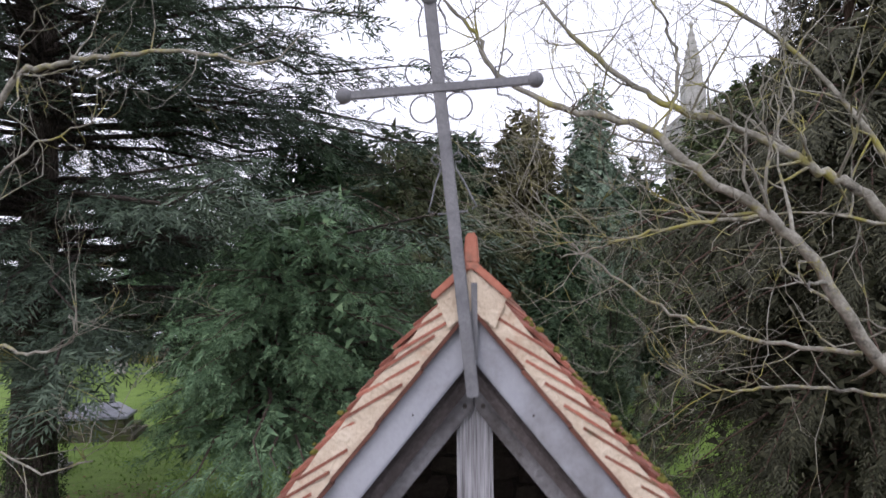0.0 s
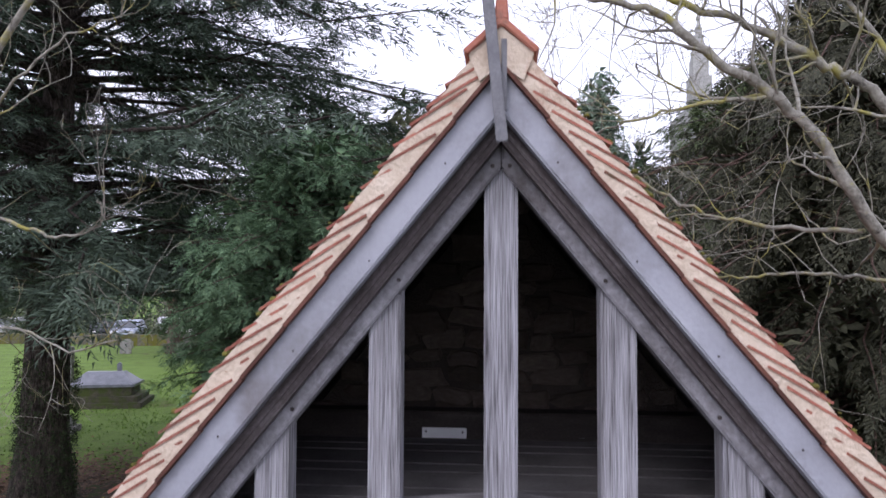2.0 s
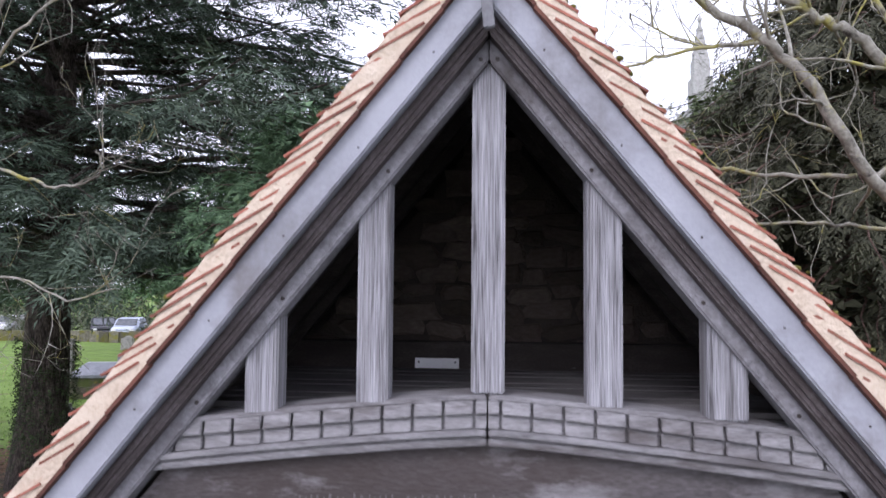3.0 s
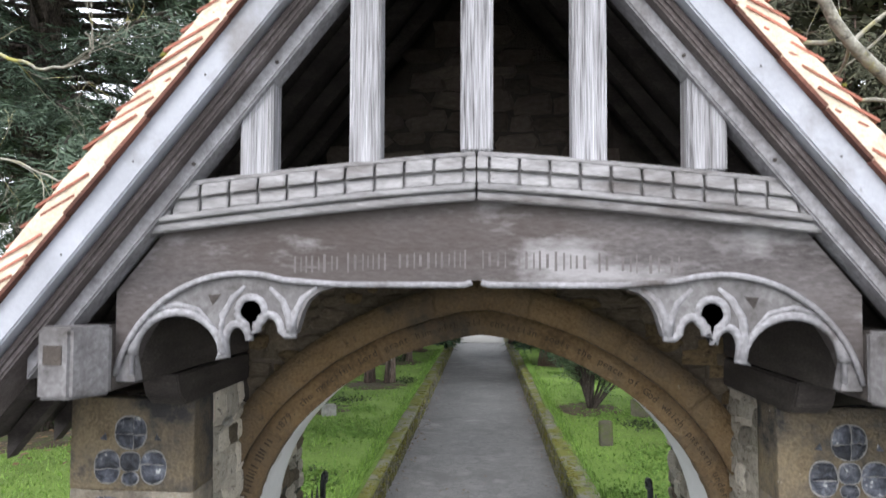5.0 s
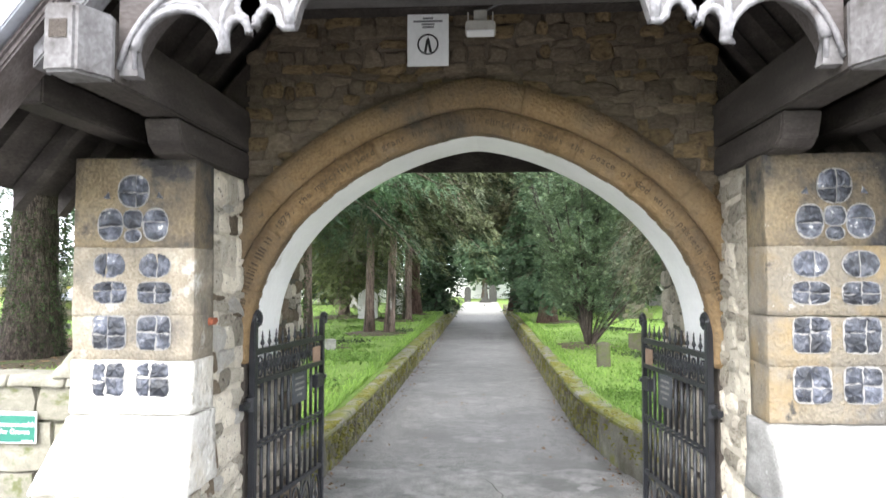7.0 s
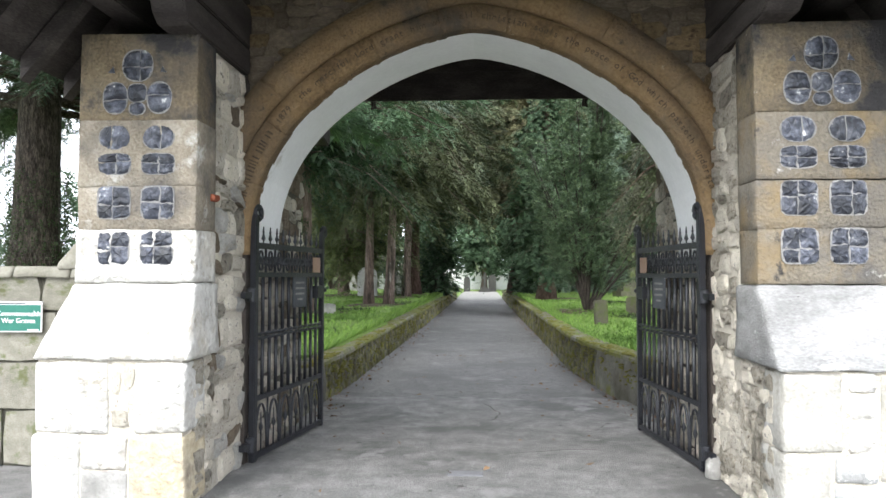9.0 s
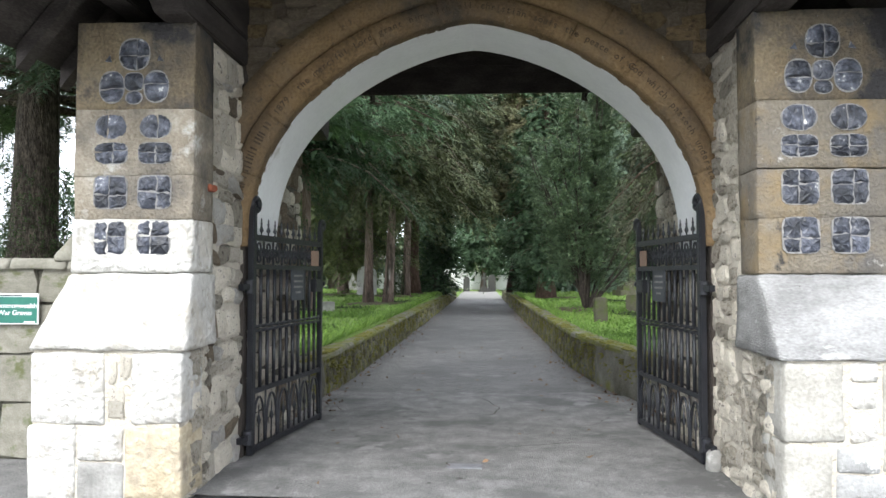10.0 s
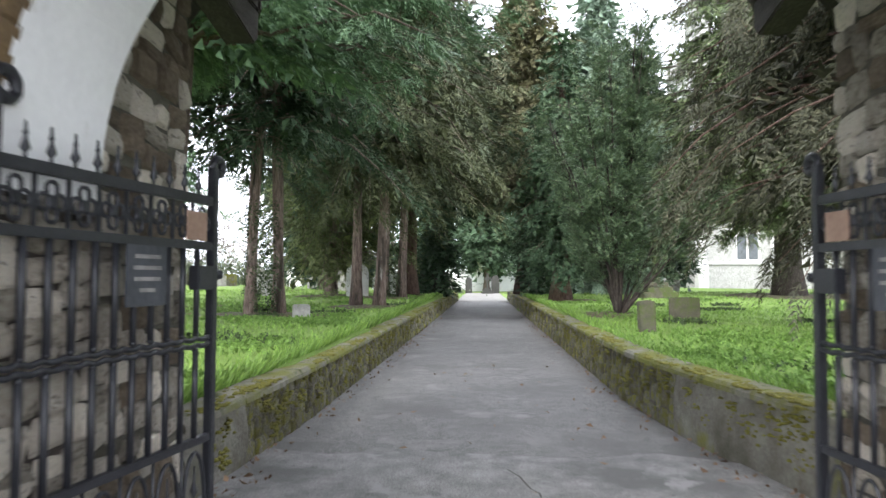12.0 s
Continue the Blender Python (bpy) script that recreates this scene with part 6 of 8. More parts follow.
conifer("old_yew", "huge spreading old yew with a thick trunk and olive crown", 11.0, 29.0, 0.6, 14.4, 6.0, M_CYP_G, M_BARK_K, 22, base=0.20, shape="round", droop=0.30, whorl=0.34, per=18, dens=8, spray=0.29, width=0.044, k=10, trunk_r=0.52, ragged=0.16, core=1.6, clump=2.6, hang=1.6)
conifer("yew_tree", "tall dark yew with long drooping reddish-olive strands", 6.4, 12.2, 0.45, 12.8, 3.8, M_CYP_D, M_BARK_R, 24, base=0.17, shape="column", droop=0.45, whorl=0.32, per=15, dens=14, spray=0.36, width=0.026, k=10, trunk_r=0.4, ragged=0.24, core=1.6, hang=2.4)
conifer("holly_tree", "rounded dark evergreen at the path's end", -0.3, 63.0, 0.3, 8.8, 3.4, M_YEW, M_BARK, 25, base=0.22, shape="round", droop=0.3, whorl=0.4, per=10, dens=6, spray=0.6, width=0.10, trunk_r=0.25, core=1)

conifer("yew_tree", "dark yew with a pale bare trunk before the car park wall", -19.8, 41.0, 0.7, 10.0, 4.0, M_YEW_M, M_BARK_P, 52, base=0.40, shape="round", droop=0.5, whorl=0.4, per=10, dens=6, spray=0.55, width=0.07, trunk_r=0.38, core=1)

# bare lichened trees whose limbs hang before the churchyard
bare_tree("bare_tree", "leafless lichened tree with long crooked grey limbs", [
    ([(5.2, 5.6, 0.45), (4.9, 5.4, 2.6), (4.1, 5.0, 4.2), (2.83, 4.6, 5.31), (2.35, 4.6, 6.06), (2.04, 4.6, 6.40), (1.56, 4.6, 6.72), (1.20, 4.6, 7.05), (0.62, 4.6, 7.21), (0.12, 4.6, 7.49), (-0.05, 4.6, 7.80), (-0.27, 4.6, 8.07)], 0.062, 0.011, 28),
    ([(4.6, 5.3, 3.4), (3.9, 5.3, 5.6), (3.22, 5.2, 6.42), (2.84, 5.2, 6.72), (2.45, 5.2, 6.94), (2.01, 5.2, 7.18), (1.56, 5.2, 7.33), (1.11, 5.2, 7.63), (0.69, 5.2, 8.03), (0.51, 5.2, 8.28)], 0.058, 0.011, 30),
    ([(2.06, 4.6, 6.36), (1.64, 4.55, 6.32), (1.23, 4.6, 6.27), (0.81, 4.6, 6.14), (0.56, 4.65, 6.08)], 0.018, 0.006, 16),
    ([(2.75, 4.7, 5.35), (2.2, 5.0, 5.42), (1.7, 5.2, 5.55), (1.2, 5.3, 5.85), (0.75, 5.3, 6.2), (0.4, 5.3, 6.7)], 0.020, 0.006, 22),
    ([(3.6, 5.0, 4.9), (3.0, 5.1, 5.0), (2.4, 5.2, 5.05), (1.9, 5.2, 5.0), (1.55, 5.2, 5.15)], 0.020, 0.006, 16),
    ([(3.9, 5.3, 5.6), (3.3, 5.5, 7.1), (2.6, 5.6, 8.0), (1.7, 5.7, 8.6), (0.8, 5.7, 9.0)], 0.03, 0.008, 22),
    ([(1.56, 5.2, 7.33), (1.60, 5.2, 7.75), (1.45, 5.2, 8.2), (1.1, 5.2, 8.7)], 0.018, 0.006, 8),
], 5, 5, 0.9)
bare_tree("bare_tree", "leafless lichened tree with pale drooping twigs", [
    ([(-6.2, 5.6, 0.45), (-6.0, 5.4, 3.0), (-5.2, 5.1, 5.6), (-4.15, 5.0, 7.5), (-3.70, 5.0, 7.78), (-3.20, 5.0, 7.86), (-2.40, 5.0, 7.86), (-1.82, 5.0, 7.74), (-1.48, 5.0, 7.99)], 0.045, 0.006, 10),
    ([(-5.4, 5.1, 4.9), (-4.7, 5.0, 5.5), (-4.11, 5.0, 5.41), (-3.80, 5.0, 5.32), (-3.46, 5.0, 5.46), (-3.51, 5.0, 5.66)], 0.022, 0.006, 8),
    ([(-5.6, 5.2, 4.2), (-4.9, 5.0, 4.5), (-4.3, 5.0, 4.55), (-3.7, 5.0, 4.35), (-3.3, 5.0, 4.45)], 0.02, 0.005, 8),
    ([(-5.2, 5.1, 5.6), (-4.4, 5.0, 6.6), (-3.8, 5.0, 7.1), (-3.3, 5.0, 7.3)], 0.02, 0.005, 7),
], 6, 4, 0.8)


# ---- far woods and hedges around the churchyard ----
def far_woods(name, label, pts, h, seed, leaf, n=900, size=1.0):
    """A ragged belt of many clumps; pts: line on the ground."""
    rng = np.random.default_rng(seed)
    ob = thing(name, label, "trees", kind="stuff")
    pts = np.array(pts, float)
    seg = np.linalg.norm(np.diff(pts, axis=0), axis=1)
    cum = np.concatenate([[0], np.cumsum(seg)])
    t = rng.uniform(0, cum[-1], n)
    cx = np.interp(t, cum, pts[:, 0]) + rng.normal(0, 1.6, n)
    cy = np.interp(t, cum, pts[:, 1]) + rng.normal(0, 1.6, n)
    top_ = h * (0.65 + 0.25 * np.sin(t * 0.55 + seed) + 0.15 * np.sin(t * 1.7))
    cz = rng.uniform(0, 1, n) ** 0.8 * top_
    base = np.repeat(np.stack([cx, cy, cz], axis=1), 8, axis=0) + rng.normal(0, 0.55 * size, (n * 8, 3))
    axis = rng.normal(0, 1, (n * 8, 3))
    axis[:, 2] -= 0.4
    q = sprays(rng, base, axis, rng.uniform(0.6, 1.3, n * 8) * size, 0.13 * size, 7, droop=0.3)
    soup("foliage", q, leaf, ob)
    return ob


M_TWIGS = leaf_material("bare_grey_brown_twigs", (0.07, 0.06, 0.05), (0.15, 0.13, 0.11), (0.24, 0.22, 0.19))
far_woods("far_trees", "bare grey-brown winter trees behind the graves", [(-62, 68), (-40, 70), (-22, 72), (-8, 72)], 9, 1, M_TWIGS, 340, 1.4)
far_woods("far_trees", "dark belt of evergreens behind the parked cars", [(-90, 60), (-62, 66), (-44, 66), (-36, 66)], 15, 5, M_YEW, 480, 1.7)
far_woods("hedge", "ragged olive shrubs behind the west graves", [(-46, 50), (-30, 52), (-16, 50), (-4.5, 49)], 3.6, 7, M_CYP_O, 420, 1.0)
far_woods("far_trees", "dark belt of evergreens behind the church", [(22, 64), (34, 58), (48, 44)], 12, 2, M_CYP, 380, 1.4)
far_woods("far_trees", "dark belt of evergreens behind the graves", [(-9, 72), (4, 74), (12, 76)], 17, 4, M_YEW, 620, 1.6)


# ---- iron gates ----
def build_gate(s):
    """One leaf, hung at the arch's side and folded back; built along x from its hinge, then turned."""
    ob = thing("iron_gate", "open black wrought iron gate leaf with spear finials and scrolled posts", "gate", group="gate leaves")
    W = 1.28

    def rod(name, pts, r=0.009, n=6, label="", mat=M_BLACK, parent=ob):
        m = Mesh()
        m.tube(pts, r, n)
        return part(name, m, mat, parent, label, smooth=True)

    def flat(name, x0, x1, z0, z1, t=0.016, y=0.0, mat=M_BLACK, label="", bevel=0.003):
        m = Mesh()
        m.box(x0, x1, y - t, y + t, z0, z1)
        return part(name, m, mat, ob, label, bevel=bevel)

    flat("hinge_stile", -0.03, 0.022, 0.03, 1.80, 0.024, bevel=0.006)
    flat("latch_stile", W - 0.026, W + 0.018, 0.03, 1.74, 0.02, bevel=0.005)
    for x, z, q, r in ((0.0, 1.80, 1, 0.055), (W, 1.735, 1, 0.045)):
        m = Mesh()
        pts = [(x, 0, z - 0.02)]
        for k in range(15):
            w = math.pi - 2 * math.pi * 0.86 * k / 14
            rr = r * (1 - 0.30 * k / 14)
            pts.append((x + q * (r * 0.85 + rr * math.cos(w)), 0, z + rr * math.sin(w) + 0.01))
        m.tube(pts, 0.021, 8)
        part("scroll", m, M_BLACK, ob, "rolled scroll at the stile's head", smooth=True)
    for name, z0, z1 in (("top_rail", 1.555, 1.598), ("band_rail", 1.345, 1.382), ("kick_rail", 0.455, 0.490), ("bottom_rail", 0.045, 0.085)):
        flat(name, 0.02, W - 0.02, z0, z1, 0.016)
    m = Mesh()
    for z in (0.905, 0.935):
        m.tube([(0.02 + (W - 0.04) * k / 40, 0.008 * math.sin(k * 1.9), z + 0.006 * math.cos(k * 1.9)) for k in range(41)], 0.012, 6)
    part("cable_rail", m, M_BLACK, ob, "twisted middle rail", smooth=True)
    nb = 10
    for k in range(nb):
        x = 0.02 + (W - 0.04) * (k + 1) / (nb + 1)
        rod("bar", [(x, 0, 0.49), (x, 0, 0.89)], 0.0145)
        rod("bar", [(x, 0, 0.95), (x, 0, 1.35)], 0.0145)
        m = Mesh()
        m.lathe(x, 0, [(0.006, 1.595), (0.006, 1.615), (0.017, 1.632), (0.008, 1.660), (0.006, 1.672), (0.010, 1.680), (0.006, 1.69), (0.005, 1.715), (0.001, 1.722)], 8)
        part("spear_finial", m, M_BLACK, ob, smooth=True)
        for z in (0.885, 0.955):
            m = Mesh()
            m.lathe(x, 0, [(0.009, z - 0.012), (0.016, z), (0.009, z + 0.012)], 8)
            part("collar", m, M_BLACK, ob, smooth=True)
    # quatrefoil band
    nq = 8
    for k in range(nq):
        cx, cz = 0.02 + (W - 0.04) * (k + 0.5) / nq, 1.468
        m = Mesh()
        for q in range(4):
            a = q * math.pi / 2
            lx, lz = cx + 0.036 * math.cos(a), cz + 0.042 * math.sin(a)
            m.tube([(lx + 0.026 * math.cos(w_), 0, lz + 0.028 * math.sin(w_)) for w_ in [2 * math.pi * j / 10 for j in range(11)]], 0.008, 5)
        m.box(cx - 0.016, cx + 0.016, -0.012, 0.012, cz - 0.016, cz + 0.016)
        part("quatrefoil", m, M_BLACK, ob, smooth=False)
        if k:
            flat("band_bar", 0.02 + (W - 0.04) * k / nq - 0.007, 0.02 + (W - 0.04) * k / nq + 0.007, 1.382, 1.555, 0.008)
    # lancet loops of the kick panel
    nl = 6
    for k in range(nl):
        x0, x1 = 0.02 + (W - 0.04) * k / nl, 0.02 + (W - 0.04) * (k + 1) / nl
        cx, hw = (x0 + x1) / 2, (x1 - x0) / 2 - 0.012
        m = Mesh()
        for q in (-1, 1):
            m.tube([(cx + q * hw * math.cos(math.pi / 2 * j / 10) ** 0.9, 0, 0.09 + 0.33 * math.sin(math.pi / 2 * j / 10)) for j in range(11)], 0.009, 6)
        part("lancet_loop", m, M_BLACK, ob, smooth=True)
        m = Mesh()
        m.lathe(cx, 0, [(0.006, 0.085), (0.006, 0.22), (0.018, 0.25), (0.006, 0.29), (0.004, 0.36)], 8)
        part("loop_spear", m, M_BLACK, ob, smooth=True)
        if k:
            rod("kick_bar", [(x0, 0, 0.085), (x0, 0, 0.455)], 0.008)
    # plates, latch and hinges
    face = s
    m = Mesh()
    m.box(W - 0.25, W - 0.085, 0.018 * face - 0.003, 0.018 * face + 0.003, 1.385, 1.515)
    part("small_plate", m, M_BROWN, ob, "brown plate", bevel=0.002)
    m = Mesh()
    m.box(W - 0.66, W - 0.40, 0.018 * face - 0.005, 0.018 * face + 0.005, 1.10, 1.345)
    plate = part("notice_plate", m, M_DARKPLATE, ob, "dark grey plate with worn lettering", bevel=0.003)
    for k, wd in enumerate((0.12, 0.13, 0.12, 0.07)):
        m = Mesh()
        z = 1.30 - 0.045 * k
        yf = 0.018 * face + face * 0.0065
        m.box(W - 0.53 - wd * 0.7, W - 0.53 + wd * 0.7, yf - 0.001, yf + 0.001, z - 0.008, z + 0.008)
        part("worn_line", m, M_POINT, plate)
    m = Mesh()
    m.box(W - 0.16, W - 0.03, -0.028, 0.028, 1.16, 1.27)
    part("lock_box", m, M_BLACK, ob, bevel=0.006)
    m = Mesh()
    m.lathe(W + 0.05, 0, [(0.002, 1.205), (0.022, 1.212), (0.028, 1.23), (0.022, 1.248), (0.002, 1.255)], 10)
    m.box(W, W + 0.05, -0.008, 0.008, 1.222, 1.238)
    part("latch_knob", m, M_BLACK, ob)
    for z in (1.22, 0.16):
        m = Mesh()
        m.lathe(-0.045, 0, [(0.028, z - 0.05), (0.034, z - 0.045), (0.034, z + 0.045), (0.028, z + 0.05)], 10)
        m.box(-0.17, -0.03, -0.02, 0.02, z - 0.022, z + 0.022)
        part("hinge", m, M_BLACK, ob, bevel=0.003)
    hinge = Vector((s * 1.572, 3.945, 0.0))
    foot = Vector((-1.385, 5.21, 0)) if s < 0 else Vector((1.415, 5.21, 0))
    d = (foot - hinge).normalized()
    ob.matrix_world = Matrix.Translation(hinge) @ Matrix.Rotation(math.atan2(d.y, d.x), 4, "Z")
    return ob


M_BROWN = material("brown_plate", [(0.3, (0.20, 0.12, 0.085)), (0.7, (0.34, 0.23, 0.17))], 9, 0.5, 0.2, 40)
M_DARKPLATE = material("dark_plate", [(0.3, (0.03, 0.033, 0.04)), (0.7, (0.07, 0.075, 0.085))], 9, 0.5, 0.2, 40)
gate_l = build_gate(-1)
gate_r = build_gate(1)
m = Mesh()
m.lathe(1.60, 3.80, [(0.03, 0.0), (0.06, 0.03), (0.055, 0.13), (0.03, 0.16)], 8)
thing("gate_stop_stone", "rounded pale stone beside the gate's hinge", "stone", m, M_PALE, smooth=True)
m = Mesh()
m.box(-0.10, 0.13, 3.72, 3.80, -0.02, 0.020)
thing("bolt_socket", "dark iron bolt socket sunk in the concrete threshold", "socket", m, M_IRON, bevel=0.004)

# ---- signs and lamp ----
M_GREEN = material("green_sign", [(0.3, (0.02, 0.115, 0.085)), (0.7, (0.03, 0.15, 0.11))], 5, 0.4, 0.05, 40)
M_SIGNW = material("sign_white", [(0.3, (0.66, 0.67, 0.67)), (0.7, (0.78, 0.79, 0.79))], 5, 0.45, 0.05, 40)
M_INK = material("black_ink", [(0.3, (0.012, 0.012, 0.013)), (0.7, (0.03, 0.03, 0.03))], 8, 0.6, 0.0, 40)
M_LAMP = material("grey_lamp_housing", [(0.3, (0.30, 0.29, 0.26)), (0.7, (0.46, 0.45, 0.41))], 9, 0.5, 0.2, 50)


def words(name, text, size, pose_, mat, parent, width=None):
    cu = bpy.data.curves.new(name, "FONT")
    cu.body, cu.size, cu.extrude, cu.align_x, cu.align_y = text, size, 0.0015, "CENTER", "CENTER"
    cu.materials.append(mat)
    ob = new(name, cu)
    ob.parent = parent
    ob.matrix_basis = pose_
    return ob


sign = thing("wall_sign", "green sign with white lettering fixed to the boundary wall", "sign")
sx0, sx1, sz0, sz1, sy = -3.385, -3.047, 0.955, 1.172, 3.775
m = Mesh()
m.box(sx0, sx1, sy, sy + 0.012, sz0, sz1)
part("panel", m, M_SIGNW, sign, "white rim", bevel=0.002)
m = Mesh()
m.box(sx0 + 0.008, sx1 - 0.008, sy - 0.003, sy + 0.004, sz0 + 0.008, sz1 - 0.025)
part("field", m, M_GREEN, sign, "green field", bevel=0.001)
cxs = (sx0 + sx1) / 2
words("lettering", "Commonwealth", 0.050, pose(cxs, sy - 0.005, 1.085, 90, 0, 0), M_SIGNW, sign)
words("lettering", "War Graves", 0.050, pose(cxs, sy - 0.005, 1.035, 90, 0, 0), M_SIGNW, sign)
for a, b, z in ((sx0 + 0.02, sx0 + 0.22, 1.157), (sx1 - 0.10, sx1 - 0.02, 0.972)):
    m = Mesh()
    m.box(a, b, sy - 0.005, sy - 0.002, z - 0.004, z + 0.004)
    part("small_print", m, M_INK if z > 1.1 else M_SIGNW, sign)

notice = thing("notice_board", "white notice with a ringed pictogram hung under the gable beam", "notice")
nx0, nx1, nz0, nz1, ny = -0.472, -0.188, 3.555, 3.915, 3.79
m = Mesh()
m.box(nx0, nx1, ny, ny + 0.010, nz0, nz1)
part("panel", m, M_SIGNW, notice, bevel=0.002)
ncx, ncz = (nx0 + nx1) / 2, 3.705
m = Mesh()
m.tube([(ncx + 0.068 * math.cos(2 * math.pi * k / 30), ny - 0.001, ncz + 0.068 * math.sin(2 * math.pi * k / 30)) for k in range(31)], 0.006, 5)
part("ring_mark", m, M_INK, notice)
for q in (-1, 1):
    m = Mesh()
    m.prism([(ncx, ny - 0.003, ncz + 0.052), (ncx + q * 0.012, ny - 0.003, ncz + 0.03), (ncx + q * 0.028, ny - 0.003, ncz - 0.055), (ncx + q * 0.010, ny - 0.003, ncz - 0.055), (ncx, ny - 0.003, ncz + 0.0)], (0, 0.004, 0))
    part("pictogram", m, M_INK, notice)
for k, (z, wd) in enumerate(((3.885, 0.07), (3.865, 0.20), (3.845, 0.09), (3.825, 0.08))):
    m = Mesh()
    m.box(ncx - wd / 2, ncx + wd / 2, ny - 0.002, ny, z - 0.006, z + 0.006)
    part("printed_line", m, M_IRON, notice)

lamp = thing("floodlight", "small grey floodlight on a bracket under the gable beam", "lamp")
lx, ly = 0.03, 3.62
m = Mesh()
m.prism([(lx - 0.10, ly, 3.735), (lx + 0.10, ly, 3.735), (lx + 0.10, ly, 3.79), (lx + 0.085, ly, 3.805), (lx - 0.085, ly, 3.805), (lx - 0.10, ly, 3.79)], (0, 0.12, 0))
part("housing", m, M_LAMP, lamp, bevel=0.006)
m = Mesh()
m.box(lx - 0.09, lx + 0.09, ly - 0.004, ly + 0.11, 3.728, 3.737)
part("lens", m, M_SIGNW, lamp)
m = Mesh()
m.box(lx - 0.045, lx + 0.045, ly + 0.03, ly + 0.10, 3.805, 3.885)
part("gear_box", m, M_LAMP, lamp, bevel=0.006)
for q in (-1, 1):
    m = Mesh()
    m.box(lx + q * 0.082 - 0.004, lx + q * 0.082 + 0.004, ly + 0.03, ly + 0.06, 3.80, 3.87)
    part("bracket", m, M_LAMP, lamp)
m = Mesh()
m.tube([(lx + 0.03, ly + 0.06, 3.885), (lx + 0.10, ly + 0.08, 3.93), (lx + 0.25, ly + 0.09, 3.965), (lx + 0.5, ly + 0.085, 3.97)], 0.006, 6)
part("cable", m, M_IRON, lamp, smooth=True)

tag_plate = thing("name_plate", "small pale metal plate with two screws on the cross beam", "plate")
m = Mesh()
m.box(-0.50, -0.215, 3.690, 3.698, 3.955, 4.02)
part("plate", m, M_SIGNW, tag_plate, bevel=0.002)
for x in (-0.475, -0.24):
    m = Mesh()
    m.prism([(x + 0.007 * math.cos(k), 3.687, 3.995 + 0.007 * math.sin(k)) for k in range(6)], (0, 0.004, 0))
    part("screw", m, M_INK, tag_plate)

# dark tone that stands for shade inside the beam's worn letters
M_CUT = material("shadowed_cut", [(0.3, (0.062, 0.055, 0.054)), (0.7, (0.14, 0.128, 0.126))], 9, 0.8, 0.3, 50)
# worn lettering cut in the tie beam, and the arch's inscription, as plain bars
rnd_i = random.Random(12)
x = -0.80
while x < 0.86:
    w = rnd_i.uniform(0.012, 0.03)
    if rnd_i.random() < 0.86:
        m = Mesh()
        h = rnd_i.uniform(0.05, 0.085)
        zc = 3.575 + camber(x) * 0.35
        m.box(x, x + w * 0.4, 2.103, 2.108, zc - h / 2, zc + h / 2)
        part("worn_letter", m, M_CUT, truss_front)
    x += w + 0.008


M_CARVED = material("carved_letters", [(0.3, (0.030, 0.021, 0.014)), (0.7, (0.085, 0.060, 0.036))], 9, 0.9, 0.3, 50)


def ring_letters():
    """Blackletter words along the arch ring, letter bars where they cannot be read."""
    total, pts = 0.0, []
    for i in range(400):
        w = math.pi / 2 * (-0.93 + 1.86 * i / 399)
        x = (1.60 + 0.085) * math.sin(w)
        pts.append(Vector((x, WALL_Y0 - 0.033, arch(x, 0.085))))
    cum = [0.0]
    for a, b in zip(pts, pts[1:]):
        cum.append(cum[-1] + (b - a).length)

    def at(d):
        for i in range(len(cum) - 1):
            if cum[i + 1] >= d:
                t = (d - cum[i]) / max(cum[i + 1] - cum[i], 1e-6)
                p = pts[i].lerp(pts[i + 1], t)
                tan = (pts[i + 1] - pts[i]).normalized()
                return p, tan
        return pts[-1], (pts[-1] - pts[-2]).normalized()

    text = [("", 0.95), ("1879.", 0), ("the", 0), ("merciful", 0), ("Lord", 0), ("grant", 0), ("him", 0), ("with", 0), ("all", 0), ("christian", 0), ("souls", 0), ("the", 0), ("peace", 0), ("of", 0), ("God", 0), ("which", 0), ("passeth", 0), ("understanding", 0)]
    need = sum(w or 0.052 * len(t) + 0.02 for t, w in text) + 0.05 * len(text)
    scale = (cum[-1] - 0.05) / need
    d = 0.03
    for t, w in text:
        if t:
            for ch in t:
                p, tan = at(d + 0.026 * scale)
                mm = Matrix((tan, Vector((0, -1, 0)).cross(tan), Vector((0, -1, 0)))).transposed().to_4x4()
                mm.translation = p
                words("letter", ch, 0.066, mm, M_CARVED, arch_wall)
                d += 0.052 * scale
            d += 0.02 * scale
        else:
            e = d + w * scale
            while d < e:
                p, tan = at(d)
                up = Vector((-tan.z, 0, tan.x))
                hw, hh = rnd_i.uniform(0.004, 0.008), rnd_i.uniform(0.022, 0.038)
                m = Mesh()
                m.prism([p - tan * hw - up * hh, p + tan * hw - up * hh, p + tan * hw + up * hh, p - tan * hw + up * hh], (0, 0.004, 0))
                part("worn_letter", m, M_CARVED, arch_wall)
                d += rnd_i.uniform(0.018, 0.032) if rnd_i.random() < 0.8 else 0.05
        d += 0.05 * scale


ring_letters()


